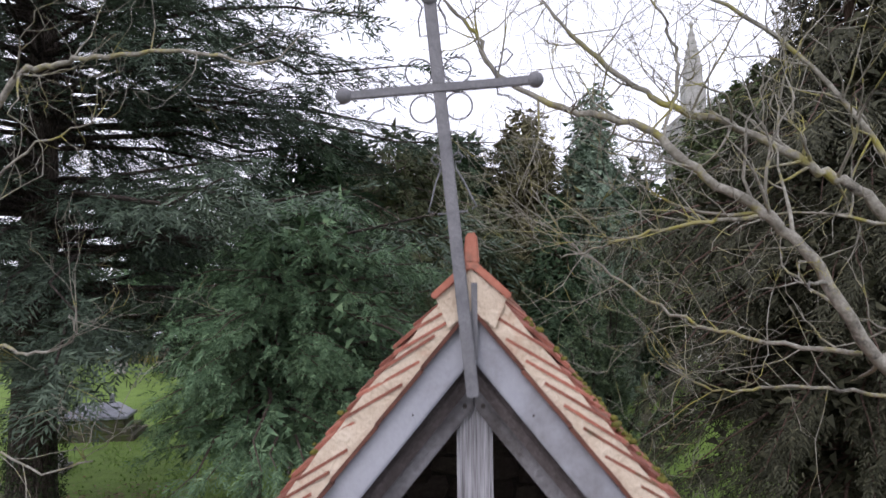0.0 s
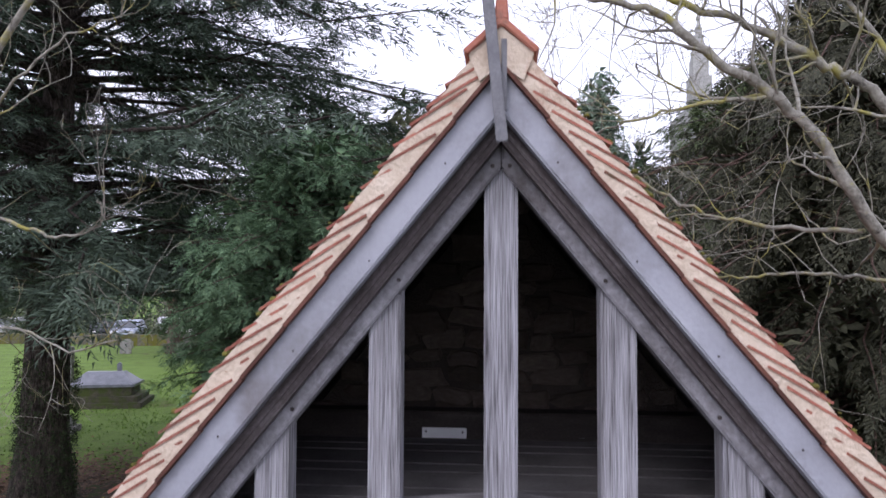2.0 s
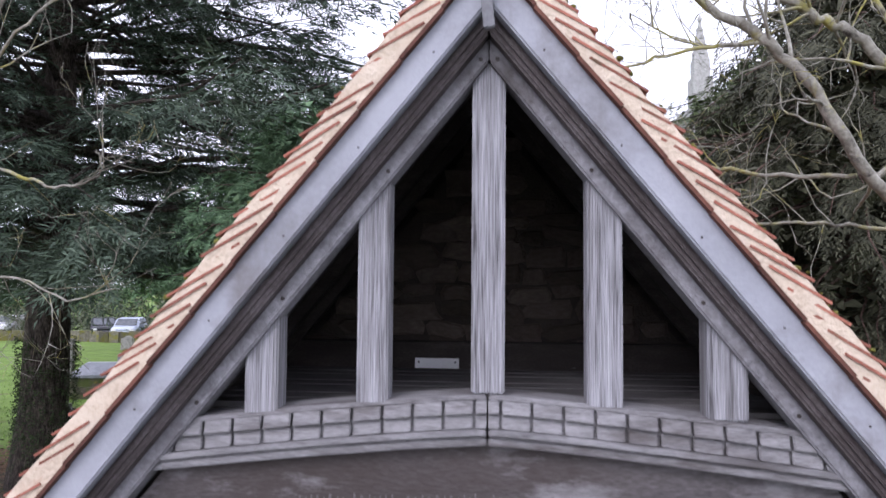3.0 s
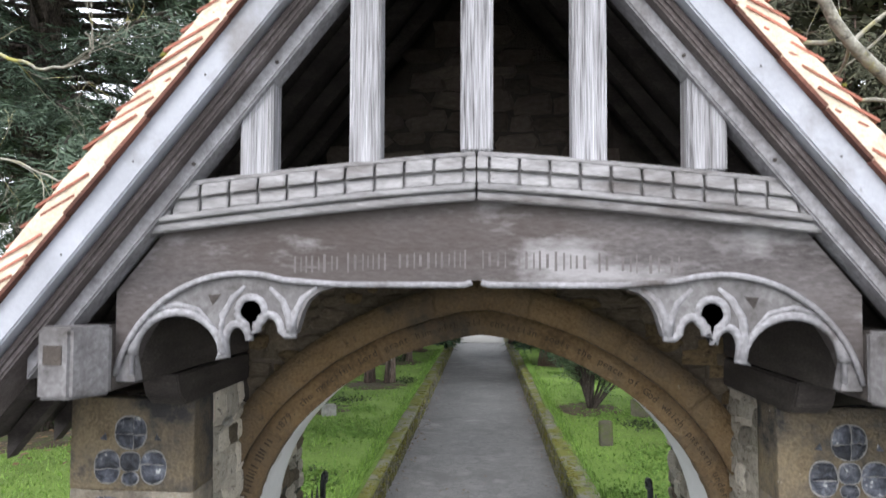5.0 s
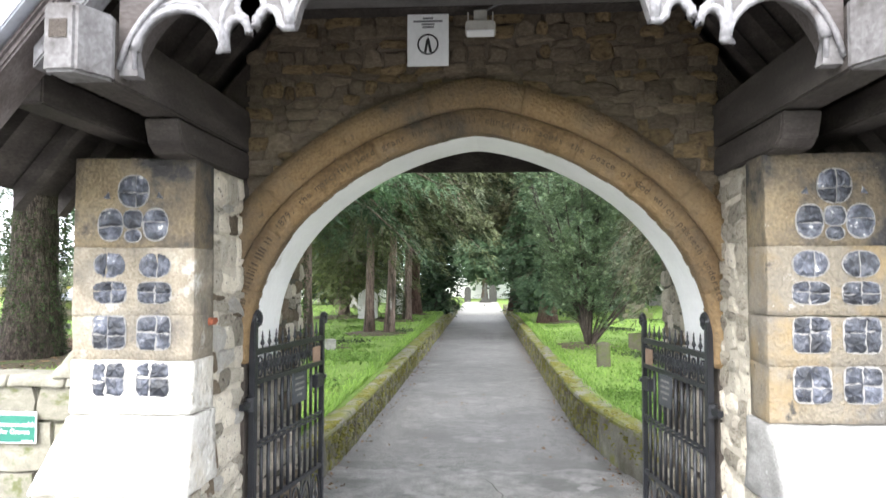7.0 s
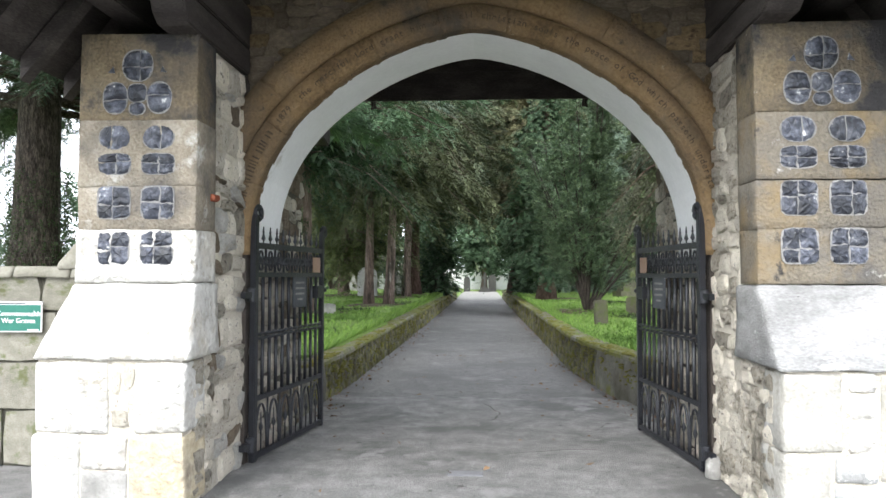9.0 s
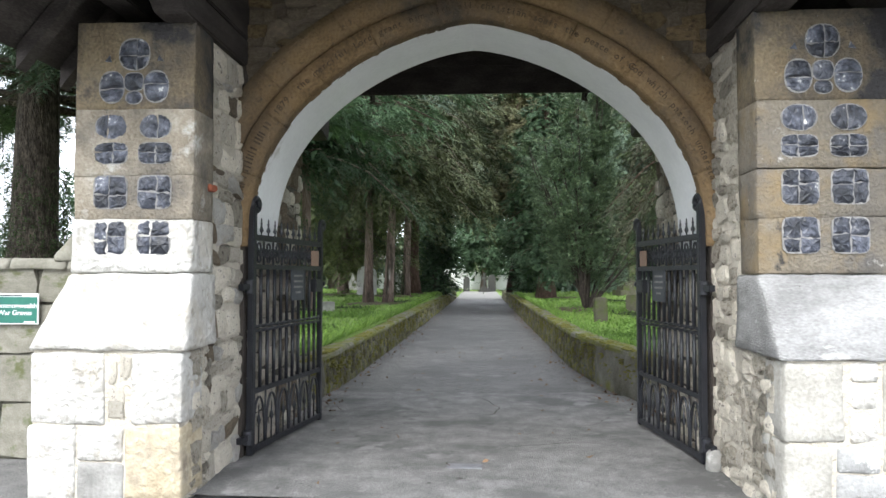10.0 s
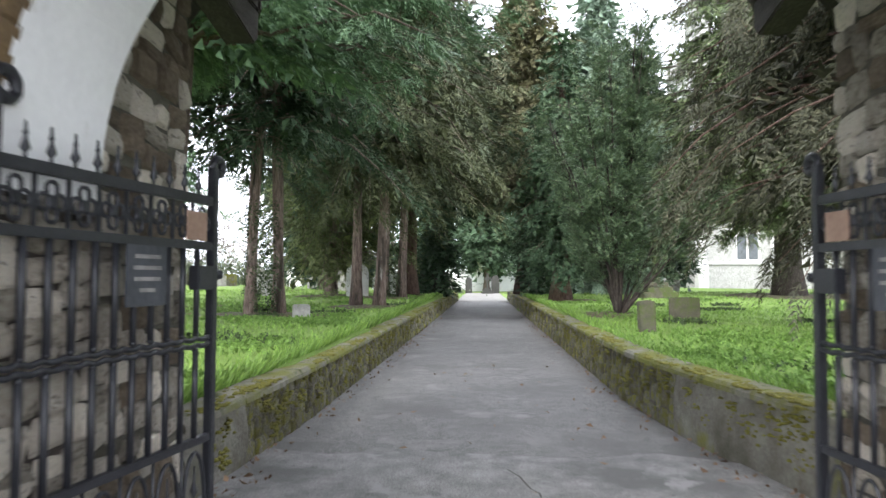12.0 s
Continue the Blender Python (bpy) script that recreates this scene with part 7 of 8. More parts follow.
# ---- low path walls ----
def build_path_wall(name, s, fx, height, y0, y1, near):
    m = Mesh()
    ys = [y0 + (y1 - y0) * i / 80 for i in range(81)]
    t = 0.26
    pts, f = [], []
    for y in ys:
        x = fx(y)
        pts += [(x, y, -0.05), (x + s * 0.03, y, height - 0.05), (x + s * (t - 0.02), y, height - 0.05), (x + s * t, y, -0.05)]
    for i in range(80):
        for k in range(3):
            f.append((4 * i + k, 4 * i + k + 1, 4 * i + k + 5, 4 * i + k + 4))
    f += [(0, 1, 2, 3), (320, 323, 322, 321)]
    m.add(pts, f)
    ob = thing(name, "low mossy rubble wall with a rounded coping along the path", "wall", m, M_JOINT_W, kind="structure")
    rnd = random.Random(60 + s)
    rest = Mesh()
    # the near end is rendered with cement
    y_r = y0 + (0.9 if s < 0 else 2.0)
    m = Mesh()
    rows = [y0 - 0.01 + (y_r - y0 + 0.01) * i / 12 for i in range(13)]
    for yy_ in rows:
        x = fx(yy_)
        wob = 0.006 * math.sin(5 * yy_)
        m.v += [(x - s * 0.012 + wob, yy_, -0.03), (x - s * 0.016 + wob, yy_, height * 0.5), (x + s * 0.012 + wob, yy_, height - 0.055), (x + s * 0.10, yy_, height - 0.055), (x + s * 0.10, yy_, -0.03)]
    m.f = [(5 * i_ + k, 5 * i_ + k + 1, 5 * i_ + k + 6, 5 * i_ + k + 5) for i_ in range(12) for k in range(4)] + [(0, 1, 2, 3, 4), (60, 64, 63, 62, 61)]
    part("render_face", m, M_RENDER, ob, "mossy grey cement render")
    y, count = y_r, 0
    while y < y1:
        z = 0.0
        step = rnd.uniform(0.07, 0.20) * (1.0 if y < near else 1.7)
        x = fx(y + step / 2)
        tx = Vector((fx(y + step) - fx(y), step, 0)).normalized()
        nv = Vector((-s * tx.y, s * tx.x, 0))
        while z < height - 0.10:
            h = min(rnd.uniform(0.07, 0.17), height - 0.05 - z)
            w = step * rnd.uniform(0.85, 1.12)
            c = Vector((x + s * 0.03 * z / height, y + step / 2 + rnd.uniform(-0.03, 0.03), z + h / 2)) + nv * rnd.uniform(0.002, 0.020)
            data = rnd.choice(stone_set(M_MOSSY, 16, 0.20, 0.15))
            if y < near and count < 290:
                place_stone("wall_stone", data, ob, c, tx * (1 if s < 0 else 1), nv, w * 1.04, h * 1.02, 0.07)
                count += 1
            else:
                mm = Matrix((tx, -nv, Vector((0, 0, 1)))).transposed().to_4x4() @ Matrix.Diagonal((w * 1.04, 0.07, h * 1.02, 1))
                mm.translation = c
                rest.add([mm @ v.co for v in data.vertices], [tuple(p.vertices) for p in data.polygons])
            z += h
        y += step
    part("far_stones", rest, M_MOSSY_S, ob, kind="stuff")
    y = y0
    while y < y1:
        ln_ = rnd.uniform(0.5, 0.9)
        e = min(y + ln_, y1)
        m = Mesh()
        rings = []
        for yy_ in (y + 0.004, e - 0.004):
            x = fx(yy_)
            rings.append([(x - s * 0.014 + s * a, yy_, height - 0.06 + b + rnd.uniform(-0.006, 0.006)) for a, b in ((0, 0), (0, 0.035), (0.025, 0.058), (0.24, 0.065), (0.33, 0.03), (0.33, 0))])
        m.frustum(rings[0], rings[1])
        part("coping_stone", m, M_COPING, ob)
        y = e
    mm_ = Mesh()
    for k in range(190):
        yc = y0 + 0.3 + (y1 - y0 - 1) * rnd.random() ** 1.7
        on_top = rnd.random() < 0.55
        zc = height + 0.002 if on_top else height - rnd.uniform(0.02, 0.34)
        xc = fx(yc) + (s * abs(rnd.gauss(0.01, 0.07)) if on_top else 0.0)
        for _ in range(rnd.randrange(4, 15)):
            y = yc + rnd.gauss(0, 0.055)
            r = rnd.uniform(0.007, 0.026)
            if on_top:
                x, z = max(s * fx(y) - 0.014, s * (xc + rnd.gauss(0, 0.028))) * s, zc
            else:
                x, z = fx(y) - s * 0.010, min(height - 0.02, zc + rnd.gauss(0, 0.03))
            mm_.lathe(x, y, [(r, z - r * 0.3), (r * 0.9, z + r * 0.08), (r * 0.5, z + r * 0.3), (0.002, z + r * 0.38)], 6)
    part("moss", mm_, M_MOSS, ob, "yellow-green moss cushions", smooth=True, kind="stuff")
    return ob


M_COPING = material("mossy_coping", [(0.2, (0.075, 0.072, 0.056)), (0.5, (0.150, 0.143, 0.116)), (0.8, (0.24, 0.232, 0.20))], 5, 0.95, 0.9, 45, island=0.2, fine=0.5, blotch=[((0.11, 0.115, 0.022), 1.8, 0.48, 0.06), ((0.05, 0.06, 0.018), 5.0, 0.60, 0.05)])
wall_l = build_path_wall("wall_west", -1, left_wall_x, 0.46, 5.55, 40.0, 16.0)
wall_r = build_path_wall("wall_east", 1, right_wall_x, 0.52, 5.75, 40.0, 16.0)


# ---- graves ----
def headstone(x, y, w, h, t, shape="round", turn=0.0, lean=0.0, mat=None, label="weathered grey headstone on the lawn", name="headstone"):
    m = Mesh()
    z0 = -0.15
    if shape == "round":
        ring = [(-w / 2, 0, z0), (w / 2, 0, z0), (w / 2, 0, h * 0.72)] + [(w / 2 * math.cos(a), 0, h * 0.72 + h * 0.28 * math.sin(a)) for a in [math.pi * k / 10 for k in range(1, 10)]] + [(-w / 2, 0, h * 0.72)]
    elif shape == "shoulder":
        ring = [(-w / 2, 0, z0), (w / 2, 0, z0), (w / 2, 0, h * 0.75), (w * 0.33, 0, h * 0.78)] + [(w * 0.33 * math.cos(a), 0, h * 0.80 + h * 0.2 * math.sin(a)) for a in [math.pi * k / 8 for k in range(1, 8)]] + [(-w * 0.33, 0, h * 0.78), (-w / 2, 0, h * 0.75)]
    else:
        ring = [(-w / 2, 0, z0), (w / 2, 0, z0), (w / 2, 0, h * 0.96), (0, 0, h), (-w / 2, 0, h * 0.96)]
    m.prism(ring, (0, t, 0))
    ob = thing(name, label, "gravestone", m, mat or M_STONE_G, group="graves", bevel=0.012)
    ob.matrix_world = pose(x, y, lawn(x, y), lean, 0, turn)
    return ob


def cross_grave(x, y, h, turn=0.0, mat=None, label="stone cross grave on a stepped plinth"):
    ob = thing("cross_grave", label, "gravestone", group="graves")
    mt = mat or M_STONE_G
    for k, (w, z0, z1) in enumerate(((0.42, -0.1, 0.14), (0.32, 0.14, 0.27), (0.24, 0.27, 0.38))):
        m = Mesh()
        m.box(-w * h / 1.4, w * h / 1.4, -w * h / 1.8, w * h / 1.8, z0 * h / 1.4, z1 * h / 1.4)
        part("plinth_step", m, mt, ob, bevel=0.012)
    m = Mesh()
    a, z0 = 0.075 * h / 1.4, 0.38 * h / 1.4
    m.prism([(-a, -a, z0), (a, -a, z0), (a, -a, h * 0.68), (0.26 * h / 1.4, -a, h * 0.68), (0.26 * h / 1.4, -a, h * 0.80), (a, -a, h * 0.80), (a, -a, h), (-a, -a, h), (-a, -a, h * 0.80), (-0.26 * h / 1.4, -a, h * 0.80), (-0.26 * h / 1.4, -a, h * 0.68), (-a, -a, h * 0.68)], (0, 2 * a, 0))
    part("cross", m, mt, ob, bevel=0.012)
    ob.matrix_world = pose(x, y, lawn(x, y), 0, 0, turn)
    return ob


M_STONE_W = material("white_marble_grave", [(0.25, (0.45, 0.44, 0.42)), (0.7, (0.70, 0.69, 0.67))], 5, 0.7, 0.3, 40)
headstone(2.20, 12.2, 0.24, 0.46, 0.12, "flat", 12, -4, M_STONE_D, label="small leaning square stone post on the lawn", name="stone_post")
headstone(3.38, 14.7, 0.52, 0.40, 0.16, "flat", -8, -6, M_STONE_D, label="low broad mossy stone in the grass")
cross_grave(5.35, 25.4, 1.9, 10, M_STONE_D)
headstone(8.6, 36.0, 0.6, 0.8, 0.14, "shoulder", 5, 3)
headstone(-4.2, 24.0, 0.7, 1.05, 0.14, "round", 10, mat=M_STONE_W, label="pale rounded headstone among the trunks")
headstone(-3.6, 27.0, 0.6, 0.9, 0.14, "round", -6, mat=M_STONE_W, label="pale rounded headstone among the trunks")
headstone(-9.5, 30.5, 0.9, 0.9, 0.2, "round", 20)
headstone(-8.0, 26.5, 0.8, 0.8, 0.2, "round", -12)
headstone(-3.4, 14.4, 0.30, 0.24, 0.22, "flat", 20, label="small square stone block in the grass", name="stone_block")
headstone(-6.5, 33.0, 0.7, 1.2, 0.2, "shoulder", 4)
cross_grave(-12.9, 19.2, 1.7, 15, label="small stone cross on a stepped plinth in the grass")
headstone(-17.5, 26.5, 0.7, 1.8, 0.25, "flat", 8, label="tall plain stone slab by the west lawn")
M_STONE_K = material("dark_grave_stone", [(0.25, (0.022, 0.022, 0.020)), (0.5, (0.050, 0.049, 0.044)), (0.8, (0.090, 0.088, 0.080))], 6, 0.9, 0.6, 50)
for x, w, h in ((-1.65, 0.52, 1.25), (0.42, 0.62, 1.40)):
    headstone(x, 57.0, w, h, 0.18, "round", 0, mat=M_STONE_K, label="dark rounded headstone at the path's end")
cross_grave(-0.2, 56.0, 1.55, 0, mat=M_STONE_K, label="dark stone cross at the path's end")

# chest tomb
tomb = thing("chest_tomb", "stepped chest tomb with a dark hipped slab on the west lawn", "tomb")
for k, (w, d, z0, z1, mt) in enumerate(((2.85, 2.0, -0.1, 0.16, M_STONE_D), (2.55, 1.7, 0.16, 0.36, M_STONE_D), (2.05, 1.25, 0.36, 0.66, M_STONE_D), (2.25, 1.4, 0.66, 0.76, M_SLATE))):
    m = Mesh()
    m.box(-w / 2, w / 2, -d / 2, d / 2, z0, z1)
    part("tomb_step" if k < 3 else "slab", m, mt, tomb, bevel=0.015)
m = Mesh()
m.frustum([(-1.05, -0.62, 0.76), (1.05, -0.62, 0.76), (1.05, 0.62, 0.76), (-1.05, 0.62, 0.76)], [(-0.65, -0.14, 1.15), (0.65, -0.14, 1.15), (0.65, 0.14, 1.15), (-0.65, 0.14, 1.15)])
part("hipped_top", m, M_SLATE, tomb, "dark polished hipped slab", bevel=0.01)
m = Mesh()
m.prism([(0.35, 0, 1.12), (0.50, 0, 1.12), (0.50, 0, 1.40), (0.42, 0, 1.47), (0.35, 0, 1.40)], (0, 0.1, 0))
part("finial", m, M_SLATE, tomb)
tomb.matrix_world = pose(-14.0, 23.6, lawn(-14.0, 23.6), 0, 0, 14)


# ---- church beyond the lawn ----
def build_church():
    ob = thing("church", "pale flint and stone church with tall windows and a pinnacled tower", "church")
    x0, x1, y0 = 9.0, 44.0, 47.0
    m = Mesh()
    m.box(x0, x1, y0, y0 + 9, 0, 5.2)
    wall = part("wall", m, M_CHURCH, ob, "pale flint wall")
    m = Mesh()
    m.prism([(x0 - 0.3, y0 - 0.4, 5.1), (x0 - 0.3, y0 + 4.5, 9.5), (x0 - 0.3, y0 + 9.4, 5.1)], (x1 - x0 + 0.6, 0, 0))
    part("roof", m, M_CHROOF, ob, "dull grey tiled roof")
    m = Mesh()
    m.box(x0 - 0.1, x1, y0 - 0.12, y0, 2.15, 2.3)
    part("string_course", m, M_STONE_W, ob)
    for k in range(7):
        x = x0 + 1.6 + 4.6 * k
        m = Mesh()
        m.prism([(x + 2.1, y0 - 0.9, 0), (x + 2.1, y0, 0), (x + 2.1, y0, 4.4), (x + 2.1, y0 - 0.35, 3.9), (x + 2.1, y0 - 0.45, 2.4), (x + 2.1, y0 - 0.9, 1.9)], (0.6, 0, 0))
        part("buttress", m, M_STONE_W, ob)
        w = Mesh()
        w.prism([(x - 0.1, y0 - 0.06, 2.3), (x + 1.5, y0 - 0.06, 2.3), (x + 1.5, y0 - 0.06, 4.0), (x + 0.7, y0 - 0.06, 4.8), (x - 0.1, y0 - 0.06, 4.0)], (0, 0.1, 0))
        win = part("window", w, M_STONE_W, ob)
        for q in (0, 1):
            g = Mesh()
            xa = x + 0.08 + 0.70 * q
            g.prism([(xa, y0 - 0.08, 2.45), (xa + 0.55, y0 - 0.08, 2.45), (xa + 0.55, y0 - 0.08, 3.9), (xa + 0.28, y0 - 0.08, 4.3), (xa, y0 - 0.08, 3.9)], (0, 0.05, 0))
            part("pane", g, M_GLASSD, win)
    tx, ty = 17.9, 60.0
    m = Mesh()
    m.box(tx - 1.5, tx + 7.5, ty, ty + 8.5, 0, 20.5)
    part("tower", m, M_CHURCH, ob)
    for px, py in ((tx - 0.9, ty + 0.6), (tx + 6.9, ty + 0.6)):
        m = Mesh()
        for hw, z0, z1 in ((0.85, 19.5, 22.6), (0.65, 22.6, 24.2)):
            m.box(px - hw, px + hw, py - hw, py + hw, z0, z1)
        m.frustum([(px - 0.6, py - 0.6, 24.2), (px + 0.6, py - 0.6, 24.2), (px + 0.6, py + 0.6, 24.2), (px - 0.6, py + 0.6, 24.2)], [(px - 0.08, py - 0.08, 27.6), (px + 0.08, py - 0.08, 27.6), (px + 0.08, py + 0.08, 27.6), (px - 0.08, py + 0.08, 27.6)])
        for zc in (24.8, 25.5, 26.2, 26.9):
            hw = 0.62 * (27.9 - zc) / 3.7 + 0.12
            m.box(px - hw, px + hw, py - hw * 0.35, py + hw * 0.35, zc - 0.12, zc + 0.12)
            m.box(px - hw * 0.35, px + hw * 0.35, py - hw, py + hw, zc - 0.12, zc + 0.12)
        m.lathe(px, py, [(0.05, 27.5), (0.2, 27.75), (0.2, 27.9), (0.03, 28.2)], 8)
        part("pinnacle", m, M_CHURCH, ob, "crocketed stone pinnacle")
    for k in range(8):
        m = Mesh()
        m.box(tx + 0.2 + 0.75 * k, tx + 0.6 + 0.75 * k, ty, ty + 0.4, 20.5, 21.3)
        part("merlon", m, M_STONE_W, ob)
    return ob


M_CHURCH = material("flint_church_wall", [(0.25, (0.16, 0.155, 0.145)), (0.5, (0.34, 0.335, 0.32)), (0.75, (0.50, 0.49, 0.47))], 3, 0.9, 0.6, 12, fine=0.5, bdist=0.03)
M_CHROOF = material("old_church_roof", [(0.3, (0.12, 0.11, 0.10)), (0.7, (0.25, 0.24, 0.22))], 2, 0.9, 0.6, 12)
M_GLASSD = material("leaded_glass", [(0.3, (0.03, 0.035, 0.04)), (0.7, (0.10, 0.11, 0.12))], 6, 0.2, 0.2, 12, spec=0.6)
build_church()


# ---- cars beyond the west lawn ----
def build_car(x, y, turn, paint, label):
    ob = thing("car", label, "car", group="parked cars")
    m = Mesh()
    prof = [(-2.05, 0.35), (2.0, 0.35), (2.1, 0.62), (2.0, 0.82), (1.15, 0.95), (0.45, 1.42), (-0.95, 1.47), (-1.75, 1.05), (-2.1, 0.95)]
    m.prism([(a, -0.85, z) for a, z in prof], (0, 1.7, 0))
    part("body", m, paint, ob, bevel=0.10)
    for q in (-1, 1):
        m = Mesh()
        m.prism([(0.95, q * 0.856, 0.97), (0.40, q * 0.80, 1.36), (-0.88, q * 0.80, 1.40), (-1.5, q * 0.856, 1.05)], (0, q * 0.01, 0))
        part("side_window", m, M_GLASSD, ob)
        for wx in (-1.3, 1.3):
            m = Mesh()
            m.tube([(wx, q * 0.70, 0.33), (wx, q * 0.88, 0.33)], 0.33, 16)
            wheel = part("wheel", m, M_INK, ob)
            m = Mesh()
            m.tube([(wx, q * 0.88, 0.33), (wx, q * 0.895, 0.33)], 0.2, 12)
            part("rim", m, M_LAMP, wheel)
    m = Mesh()
    m.add([(1.18, -0.74, 0.97), (1.18, 0.74, 0.97), (0.52, 0.66, 1.40), (0.52, -0.66, 1.40), (1.20, -0.74, 0.985), (1.20, 0.74, 0.985), (0.54, 0.66, 1.415), (0.54, -0.66, 1.415)], [(0, 1, 2, 3), (7, 6, 5, 4), (0, 4, 5, 1), (2, 6, 7, 3), (1, 5, 6, 2), (3, 7, 4, 0)])
    part("windscreen", m, M_GLASSD, ob)
    for q in (-1, 1):
        m = Mesh()
        m.box(2.0, 2.09, q * 0.6 - 0.16, q * 0.6 + 0.16, 0.62, 0.76)
        part("headlight", m, M_SIGNW, ob)
    ob.matrix_world = pose(x, y, lawn(x, y) + 0.02, 0, 0, turn)
    return ob


def paint(name, c):
    return material(name, [(0.3, tuple(v * 0.85 for v in c)), (0.7, c)], 3, 0.25, 0.0, 10, spec=0.6)


build_car(-29.5, 50.0, -60, paint("black_paint", (0.02, 0.02, 0.025)), "black parked car beyond the low wall")
build_car(-27.2, 49.5, -75, paint("silver_paint", (0.45, 0.50, 0.60)), "silver-blue parked car beyond the low wall")
build_car(-26.0, 53.5, -60, paint("white_paint", (0.75, 0.76, 0.78)), "white parked car beyond the low wall")
build_car(-34.0, 51.0, -70, paint("grey_paint", (0.25, 0.26, 0.28)), "grey parked car beyond the low wall")
build_car(-38.0, 51.5, -80, paint("pale_paint", (0.6, 0.6, 0.62)), "pale parked car beyond the low wall")
m = Mesh()
for k in range(40):
    xa = -44 + 0.7 * k
    m.box(xa, xa + 0.68, 45.5 + random.uniform(-0.05, 0.05), 45.95, 0.3, 1.35 + random.uniform(-0.05, 0.05))
low_wall = thing("wall_far", "low dark stone wall before the car park", "wall", m, M_MOSSY_S, kind="structure")
# bright distance past the path's end and the west lawn
M_PALEHOUSE = material("pale_render", [(0.3, (0.60, 0.60, 0.59)), (0.7, (0.74, 0.74, 0.73))], 2, 0.9, 0.3, 10)
m = Mesh()
m.box(-9, 8, 66.5, 67.0, -0.1, 2.0)
thing("wall_end", "pale rendered wall behind the graves at the path's end", "wall", m, M_PALEHOUSE, kind="structure")
for k in range(14):
    headstone(-26 + 1.6 * k + 0.5 * math.sin(7 * k), 38 + 9 * ((k * 0.618) % 1.0), 0.7 + 0.2 * math.sin(3 * k), 0.9 + 0.3 * math.sin(5 * k), 0.16, ("round", "shoulder", "flat")[k % 3], 20 * math.sin(k), 4 * math.sin(2 * k), M_STONE_W if k % 3 == 0 else None, label="weathered headstone in the far west lawn")


# ---- grass, weeds and fallen leaves ----
# bare earth and needle litter under the trees: x, y, radius
EARTH = ((2.35, 15.4, 0.9), (-4.4, 15.2, 1.3), (-3.1, 18.9, 1.0), (-3.15, 23.6, 1.0), (-5.2, 25.0, 1.5), (-3.3, 27.6, 1.1), (-9.0, 12.7, 2.4), (2.6, 23.8, 0.8), (6.4, 12.2, 1.6), (11.0, 29.0, 3.0))
M_EARTH = material("needle_strewn_earth", [(0.3, (0.030, 0.023, 0.015)), (0.5, (0.068, 0.052, 0.034)), (0.7, (0.12, 0.098, 0.062))], 7, 0.95, 0.9, 60, fine=0.5, blotch=((0.06, 0.085, 0.022), 3.0, 0.55, 0.06), bdist=0.02)


def build_earth():
    rnd = random.Random(97)
    for ex, ey, er in EARTH:
        m = Mesh()
        n_ = 30
        edge = [er * (1 + 0.16 * math.sin(3 * k + ex) + rnd.uniform(-0.14, 0.14)) for k in range(n_)]
        for f_ in (1.0, 0.66, 0.33, 0.0):
            for k in range(n_):
                x, y = ex + f_ * edge[k] * math.cos(6.2832 * k / n_), ey + f_ * edge[k] * math.sin(6.2832 * k / n_)
                m.v.append((x, y, lawn(x, y) + (0.03 * (1 - f_) ** 0.5 + 0.022 if f_ < 1 else -0.03)))
        for j in range(3):
            m.f += [(j * n_ + k, j * n_ + (k + 1) % n_, (j + 1) * n_ + (k + 1) % n_, (j + 1) * n_ + k) for k in range(n_)]
        part("earth_patch", m, M_EARTH, ground, "dark bare earth strewn with needles", smooth=True)


build_earth()


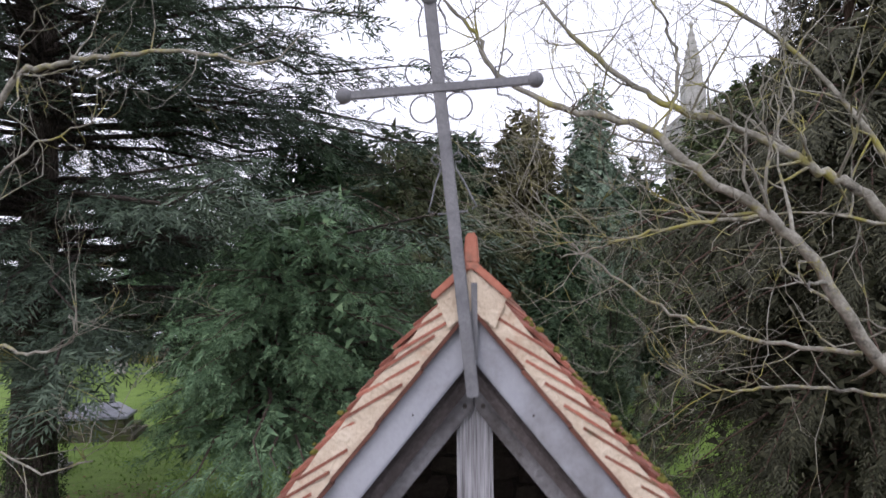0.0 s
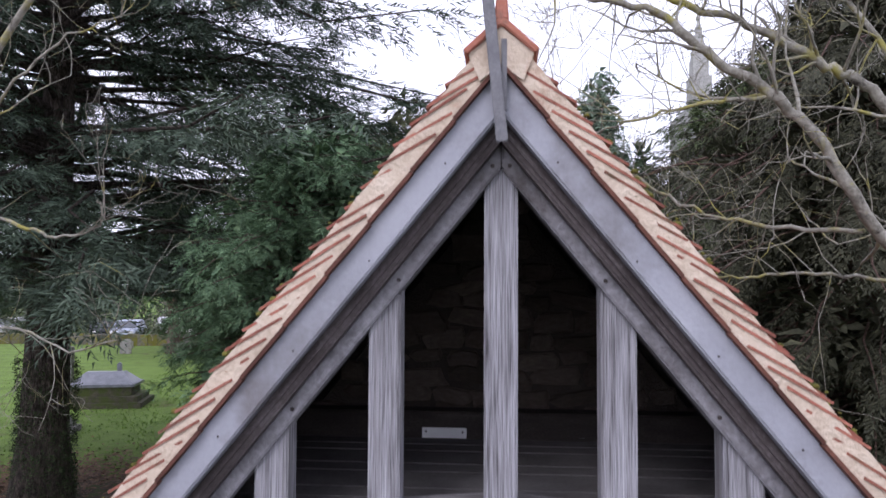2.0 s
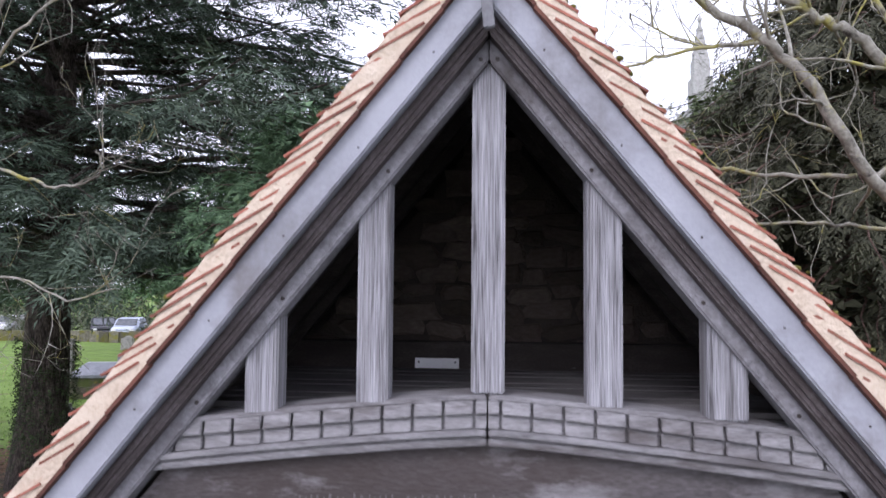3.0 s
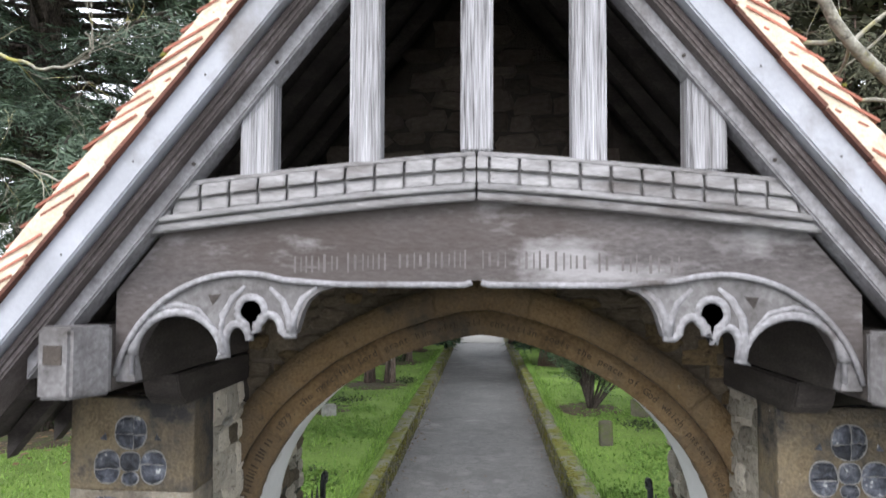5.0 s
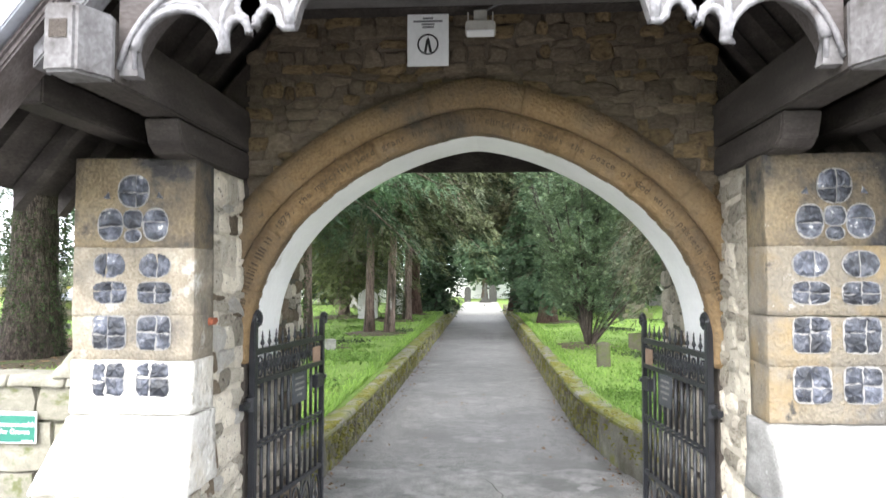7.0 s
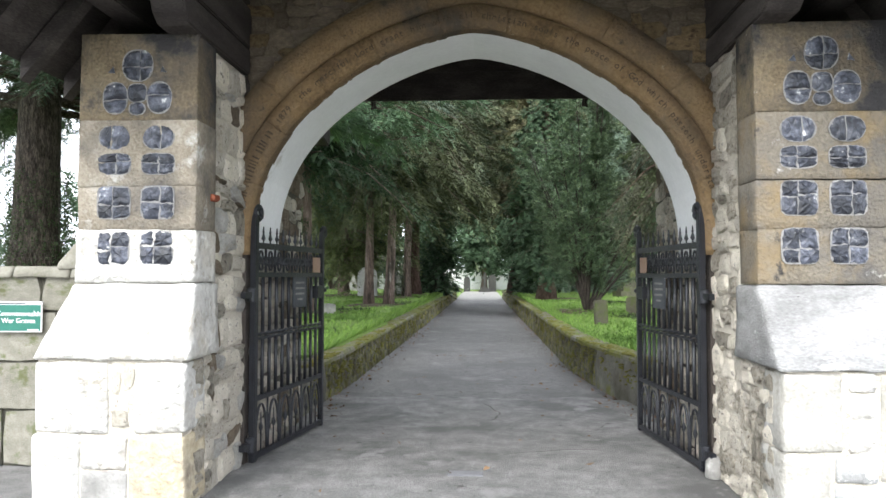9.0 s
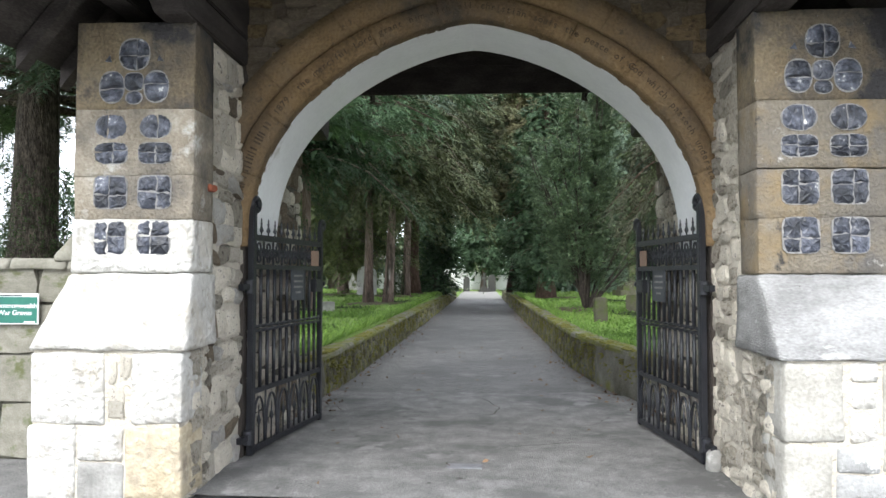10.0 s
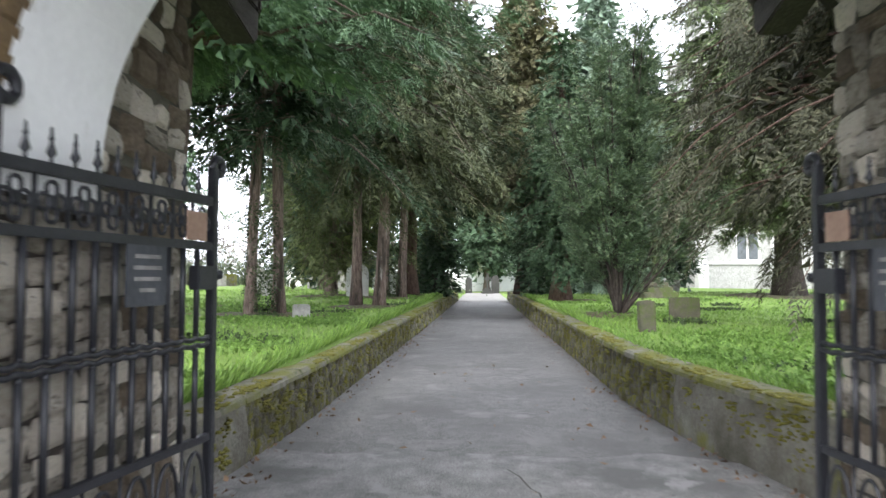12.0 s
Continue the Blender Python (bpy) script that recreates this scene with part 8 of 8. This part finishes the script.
def build_grass():
    rng = np.random.default_rng(91)
    ob = thing("grass", "short bright green churchyard grass with weeds", "grass", kind="stuff")
    quads = []
    for n, xa, xb, ya, yb, hgt, wid in ((26000, -9, left_wall_x(9) - 0.3, 5.8, 20, 0.045, 0.010), (26000, 1.55, 9, 5.9, 20, 0.045, 0.010), (9000, -16, -2, 18, 34, 0.05, 0.022), (9000, 1.6, 18, 18, 36, 0.05, 0.022), (9000, -22, -6, 8, 30, 0.05, 0.022)):
        x, y = rng.uniform(xa, xb, n), rng.uniform(ya, yb, n)
        keep = np.array([not (left_wall_x(b) - 0.28 < a < right_wall_x(b) + 0.28) for a, b in zip(x, y)])
        dens = np.sin(x * 1.7 + 2) * np.sin(y * 1.3) + 0.6 * np.sin(x * 4.1 + y * 3.3)
        keep &= dens + rng.normal(0, 0.6, n) > -0.35
        for ex, ey, er in EARTH:
            keep &= np.hypot(x - ex, y - ey) > er * rng.uniform(0.5, 1.1, n)
        x, y = x[keep], y[keep]
        z = np.array([lawn(a, b) for a, b in zip(x, y)])
        k = len(x)
        az = rng.uniform(0, 2 * math.pi, k)
        h = hgt * rng.uniform(0.4, 1.3, k)
        w = wid * rng.uniform(0.6, 1.4, k)
        lean = rng.normal(0, 0.45, (k, 2)) * h[:, None]
        sx, sy_ = np.cos(az) * w, np.sin(az) * w
        a = np.stack([x - sx, y - sy_, z - 0.01], 1)
        b = np.stack([x + sx, y + sy_, z - 0.01], 1)
        c = np.stack([x + lean[:, 0] + sx * 0.3, y + lean[:, 1] + sy_ * 0.3, z + h], 1)
        d = np.stack([x + lean[:, 0] - sx * 0.3, y + lean[:, 1] - sy_ * 0.3, z + h], 1)
        quads.append(np.stack([a, b, c, d], 1))
    # longer tufts that lean over the copings
    for n, fx, sd in ((5200, left_wall_x, -1), (5200, right_wall_x, 1)):
        y = 5.7 + 22 * rng.random(n) ** 1.5
        x = np.array([fx(b) for b in y]) + sd * (0.245 + np.abs(rng.normal(0, 0.09, n)))
        z = np.array([lawn(a, b) for a, b in zip(x, y)])
        az, h = rng.uniform(0, 2 * math.pi, n), rng.uniform(0.04, 0.13, n)
        w = 0.006 + 0.0004 * y
        lean = rng.normal(0, 0.4, (n, 2)) * h[:, None]
        lean[:, 0] -= sd * 0.35 * h
        sx, sy_ = np.cos(az) * w, np.sin(az) * w
        quads.append(np.stack([np.stack([x - sx, y - sy_, z - 0.03], 1), np.stack([x + sx, y + sy_, z - 0.03], 1), np.stack([x + lean[:, 0] + sx * 0.3, y + lean[:, 1] + sy_ * 0.3, z + h], 1), np.stack([x + lean[:, 0] - sx * 0.3, y + lean[:, 1] - sy_ * 0.3, z + h], 1)], 1))
    soup("blades", np.concatenate(quads), M_GRASS, ob)
    return ob


build_grass()


def build_weeds():
    rng = np.random.default_rng(92)
    ob = thing("weeds", "patches of low broad-leaved weeds in the grass", "weeds", kind="stuff")
    spots = [(2.6, 15.0, 0.9, 500), (2.2, 9.0, 0.8, 500), (3.2, 11.0, 1.4, 800), (-2.6, 9.5, 0.8, 500), (-3.0, 13.0, 1.2, 700), (-2.3, 6.8, 0.5, 300), (2.4, 7.2, 0.6, 300), (-5.0, 18.0, 1.6, 500)]
    for kind_, mat_, count in (("broad_leaves", M_BUSH, 16), ("dark_leaves", M_IVY, 20)):
        base, axis = [], []
        more = [(float(rng.choice((-1, 1)) * rng.uniform(1.9, 6.5)), float(rng.uniform(6.5, 24)), float(rng.uniform(0.2, 0.7)), 150) for _ in range(count)]
        for cx, cy, r, n in (spots if mat_ is M_BUSH else []) + more:
            p = rng.normal(0, r * 0.5, (n, 2)) + (cx, cy)
            p = np.array([q for q in p if not (left_wall_x(q[1]) - 0.32 < q[0] < right_wall_x(q[1]) + 0.32)])
            if not len(p):
                continue
            z = np.array([lawn(a, b) for a, b in p])
            base.append(np.stack([p[:, 0], p[:, 1], z], 1))
            axis.append(np.stack([rng.normal(0, 0.6, len(p)), rng.normal(0, 0.6, len(p)), np.full(len(p), 0.9)], 1))
        base, axis = np.concatenate(base), np.concatenate(axis)
        soup(kind_, sprays(rng, base, axis, rng.uniform(0.05, 0.11, len(base)), 0.026, 6, droop=0.3), mat_, ob)


build_weeds()


def build_litter():
    rng = np.random.default_rng(93)
    ob = thing("fallen_leaves", "brown fallen leaves and bits along the path's edges", "leaves", kind="stuff")
    n = 420
    y = 5.6 + 20 * rng.random(n) ** 1.6
    side = rng.random(n) < 0.5
    off = np.abs(rng.normal(0, 0.14, n))
    x = np.array([left_wall_x(b) + 0.03 + o if s_ else right_wall_x(b) - 0.03 - o for b, s_, o in zip(y, side, off)])
    free = rng.random(n) < 0.12
    x = np.where(free, rng.uniform(-1.2, 1.0, n), x)
    y = np.where(free, rng.uniform(3.2, 12, n), y)
    az = rng.uniform(0, 6.28, n)
    s_ = rng.uniform(0.012, 0.035, n)
    z = 0.03 + rng.uniform(0, 0.012, n)
    c, s2 = np.cos(az) * s_, np.sin(az) * s_
    t = rng.normal(0, 0.010, (n, 4))
    q = np.stack([np.stack([x - c, y - s2, z + t[:, 0]], 1), np.stack([x + s2 * 0.5, y - c * 0.5, z + t[:, 1]], 1), np.stack([x + c, y + s2, z + t[:, 2]], 1), np.stack([x - s2 * 0.5, y + c * 0.5, z + t[:, 3]], 1)], 1)
    soup("leaf_litter", q, M_LITTER, ob)
    n = 5000
    az, rr = rng.uniform(0, 6.28, n), 0.4 + np.abs(rng.normal(0, 1.5, n))
    x, y = -9.6 + rr * np.cos(az), 14.0 + rr * np.sin(az)
    z = np.array([lawn(a_, b_) for a_, b_ in zip(x, y)]) + 0.02 + rng.uniform(0, 0.03, n)
    az, s_ = rng.uniform(0, 6.28, n), rng.uniform(0.04, 0.09, n)
    c, s2 = np.cos(az) * s_, np.sin(az) * s_
    t = rng.normal(0, 0.012, (n, 4))
    q = np.stack([np.stack([x - c, y - s2, z + t[:, 0]], 1), np.stack([x + s2 * 0.5, y - c * 0.5, z + t[:, 1]], 1), np.stack([x + c, y + s2, z + t[:, 2]], 1), np.stack([x - s2 * 0.5, y + c * 0.5, z + t[:, 3]], 1)], 1)
    soup("leaf_litter", q, M_LITTER, ob)


M_LITTER = material("dead_leaves", [(0.25, (0.06, 0.035, 0.02)), (0.6, (0.19, 0.12, 0.07)), (0.85, (0.42, 0.36, 0.27))], 3, 0.8, 0.0, 10, island=0.4)
build_litter()
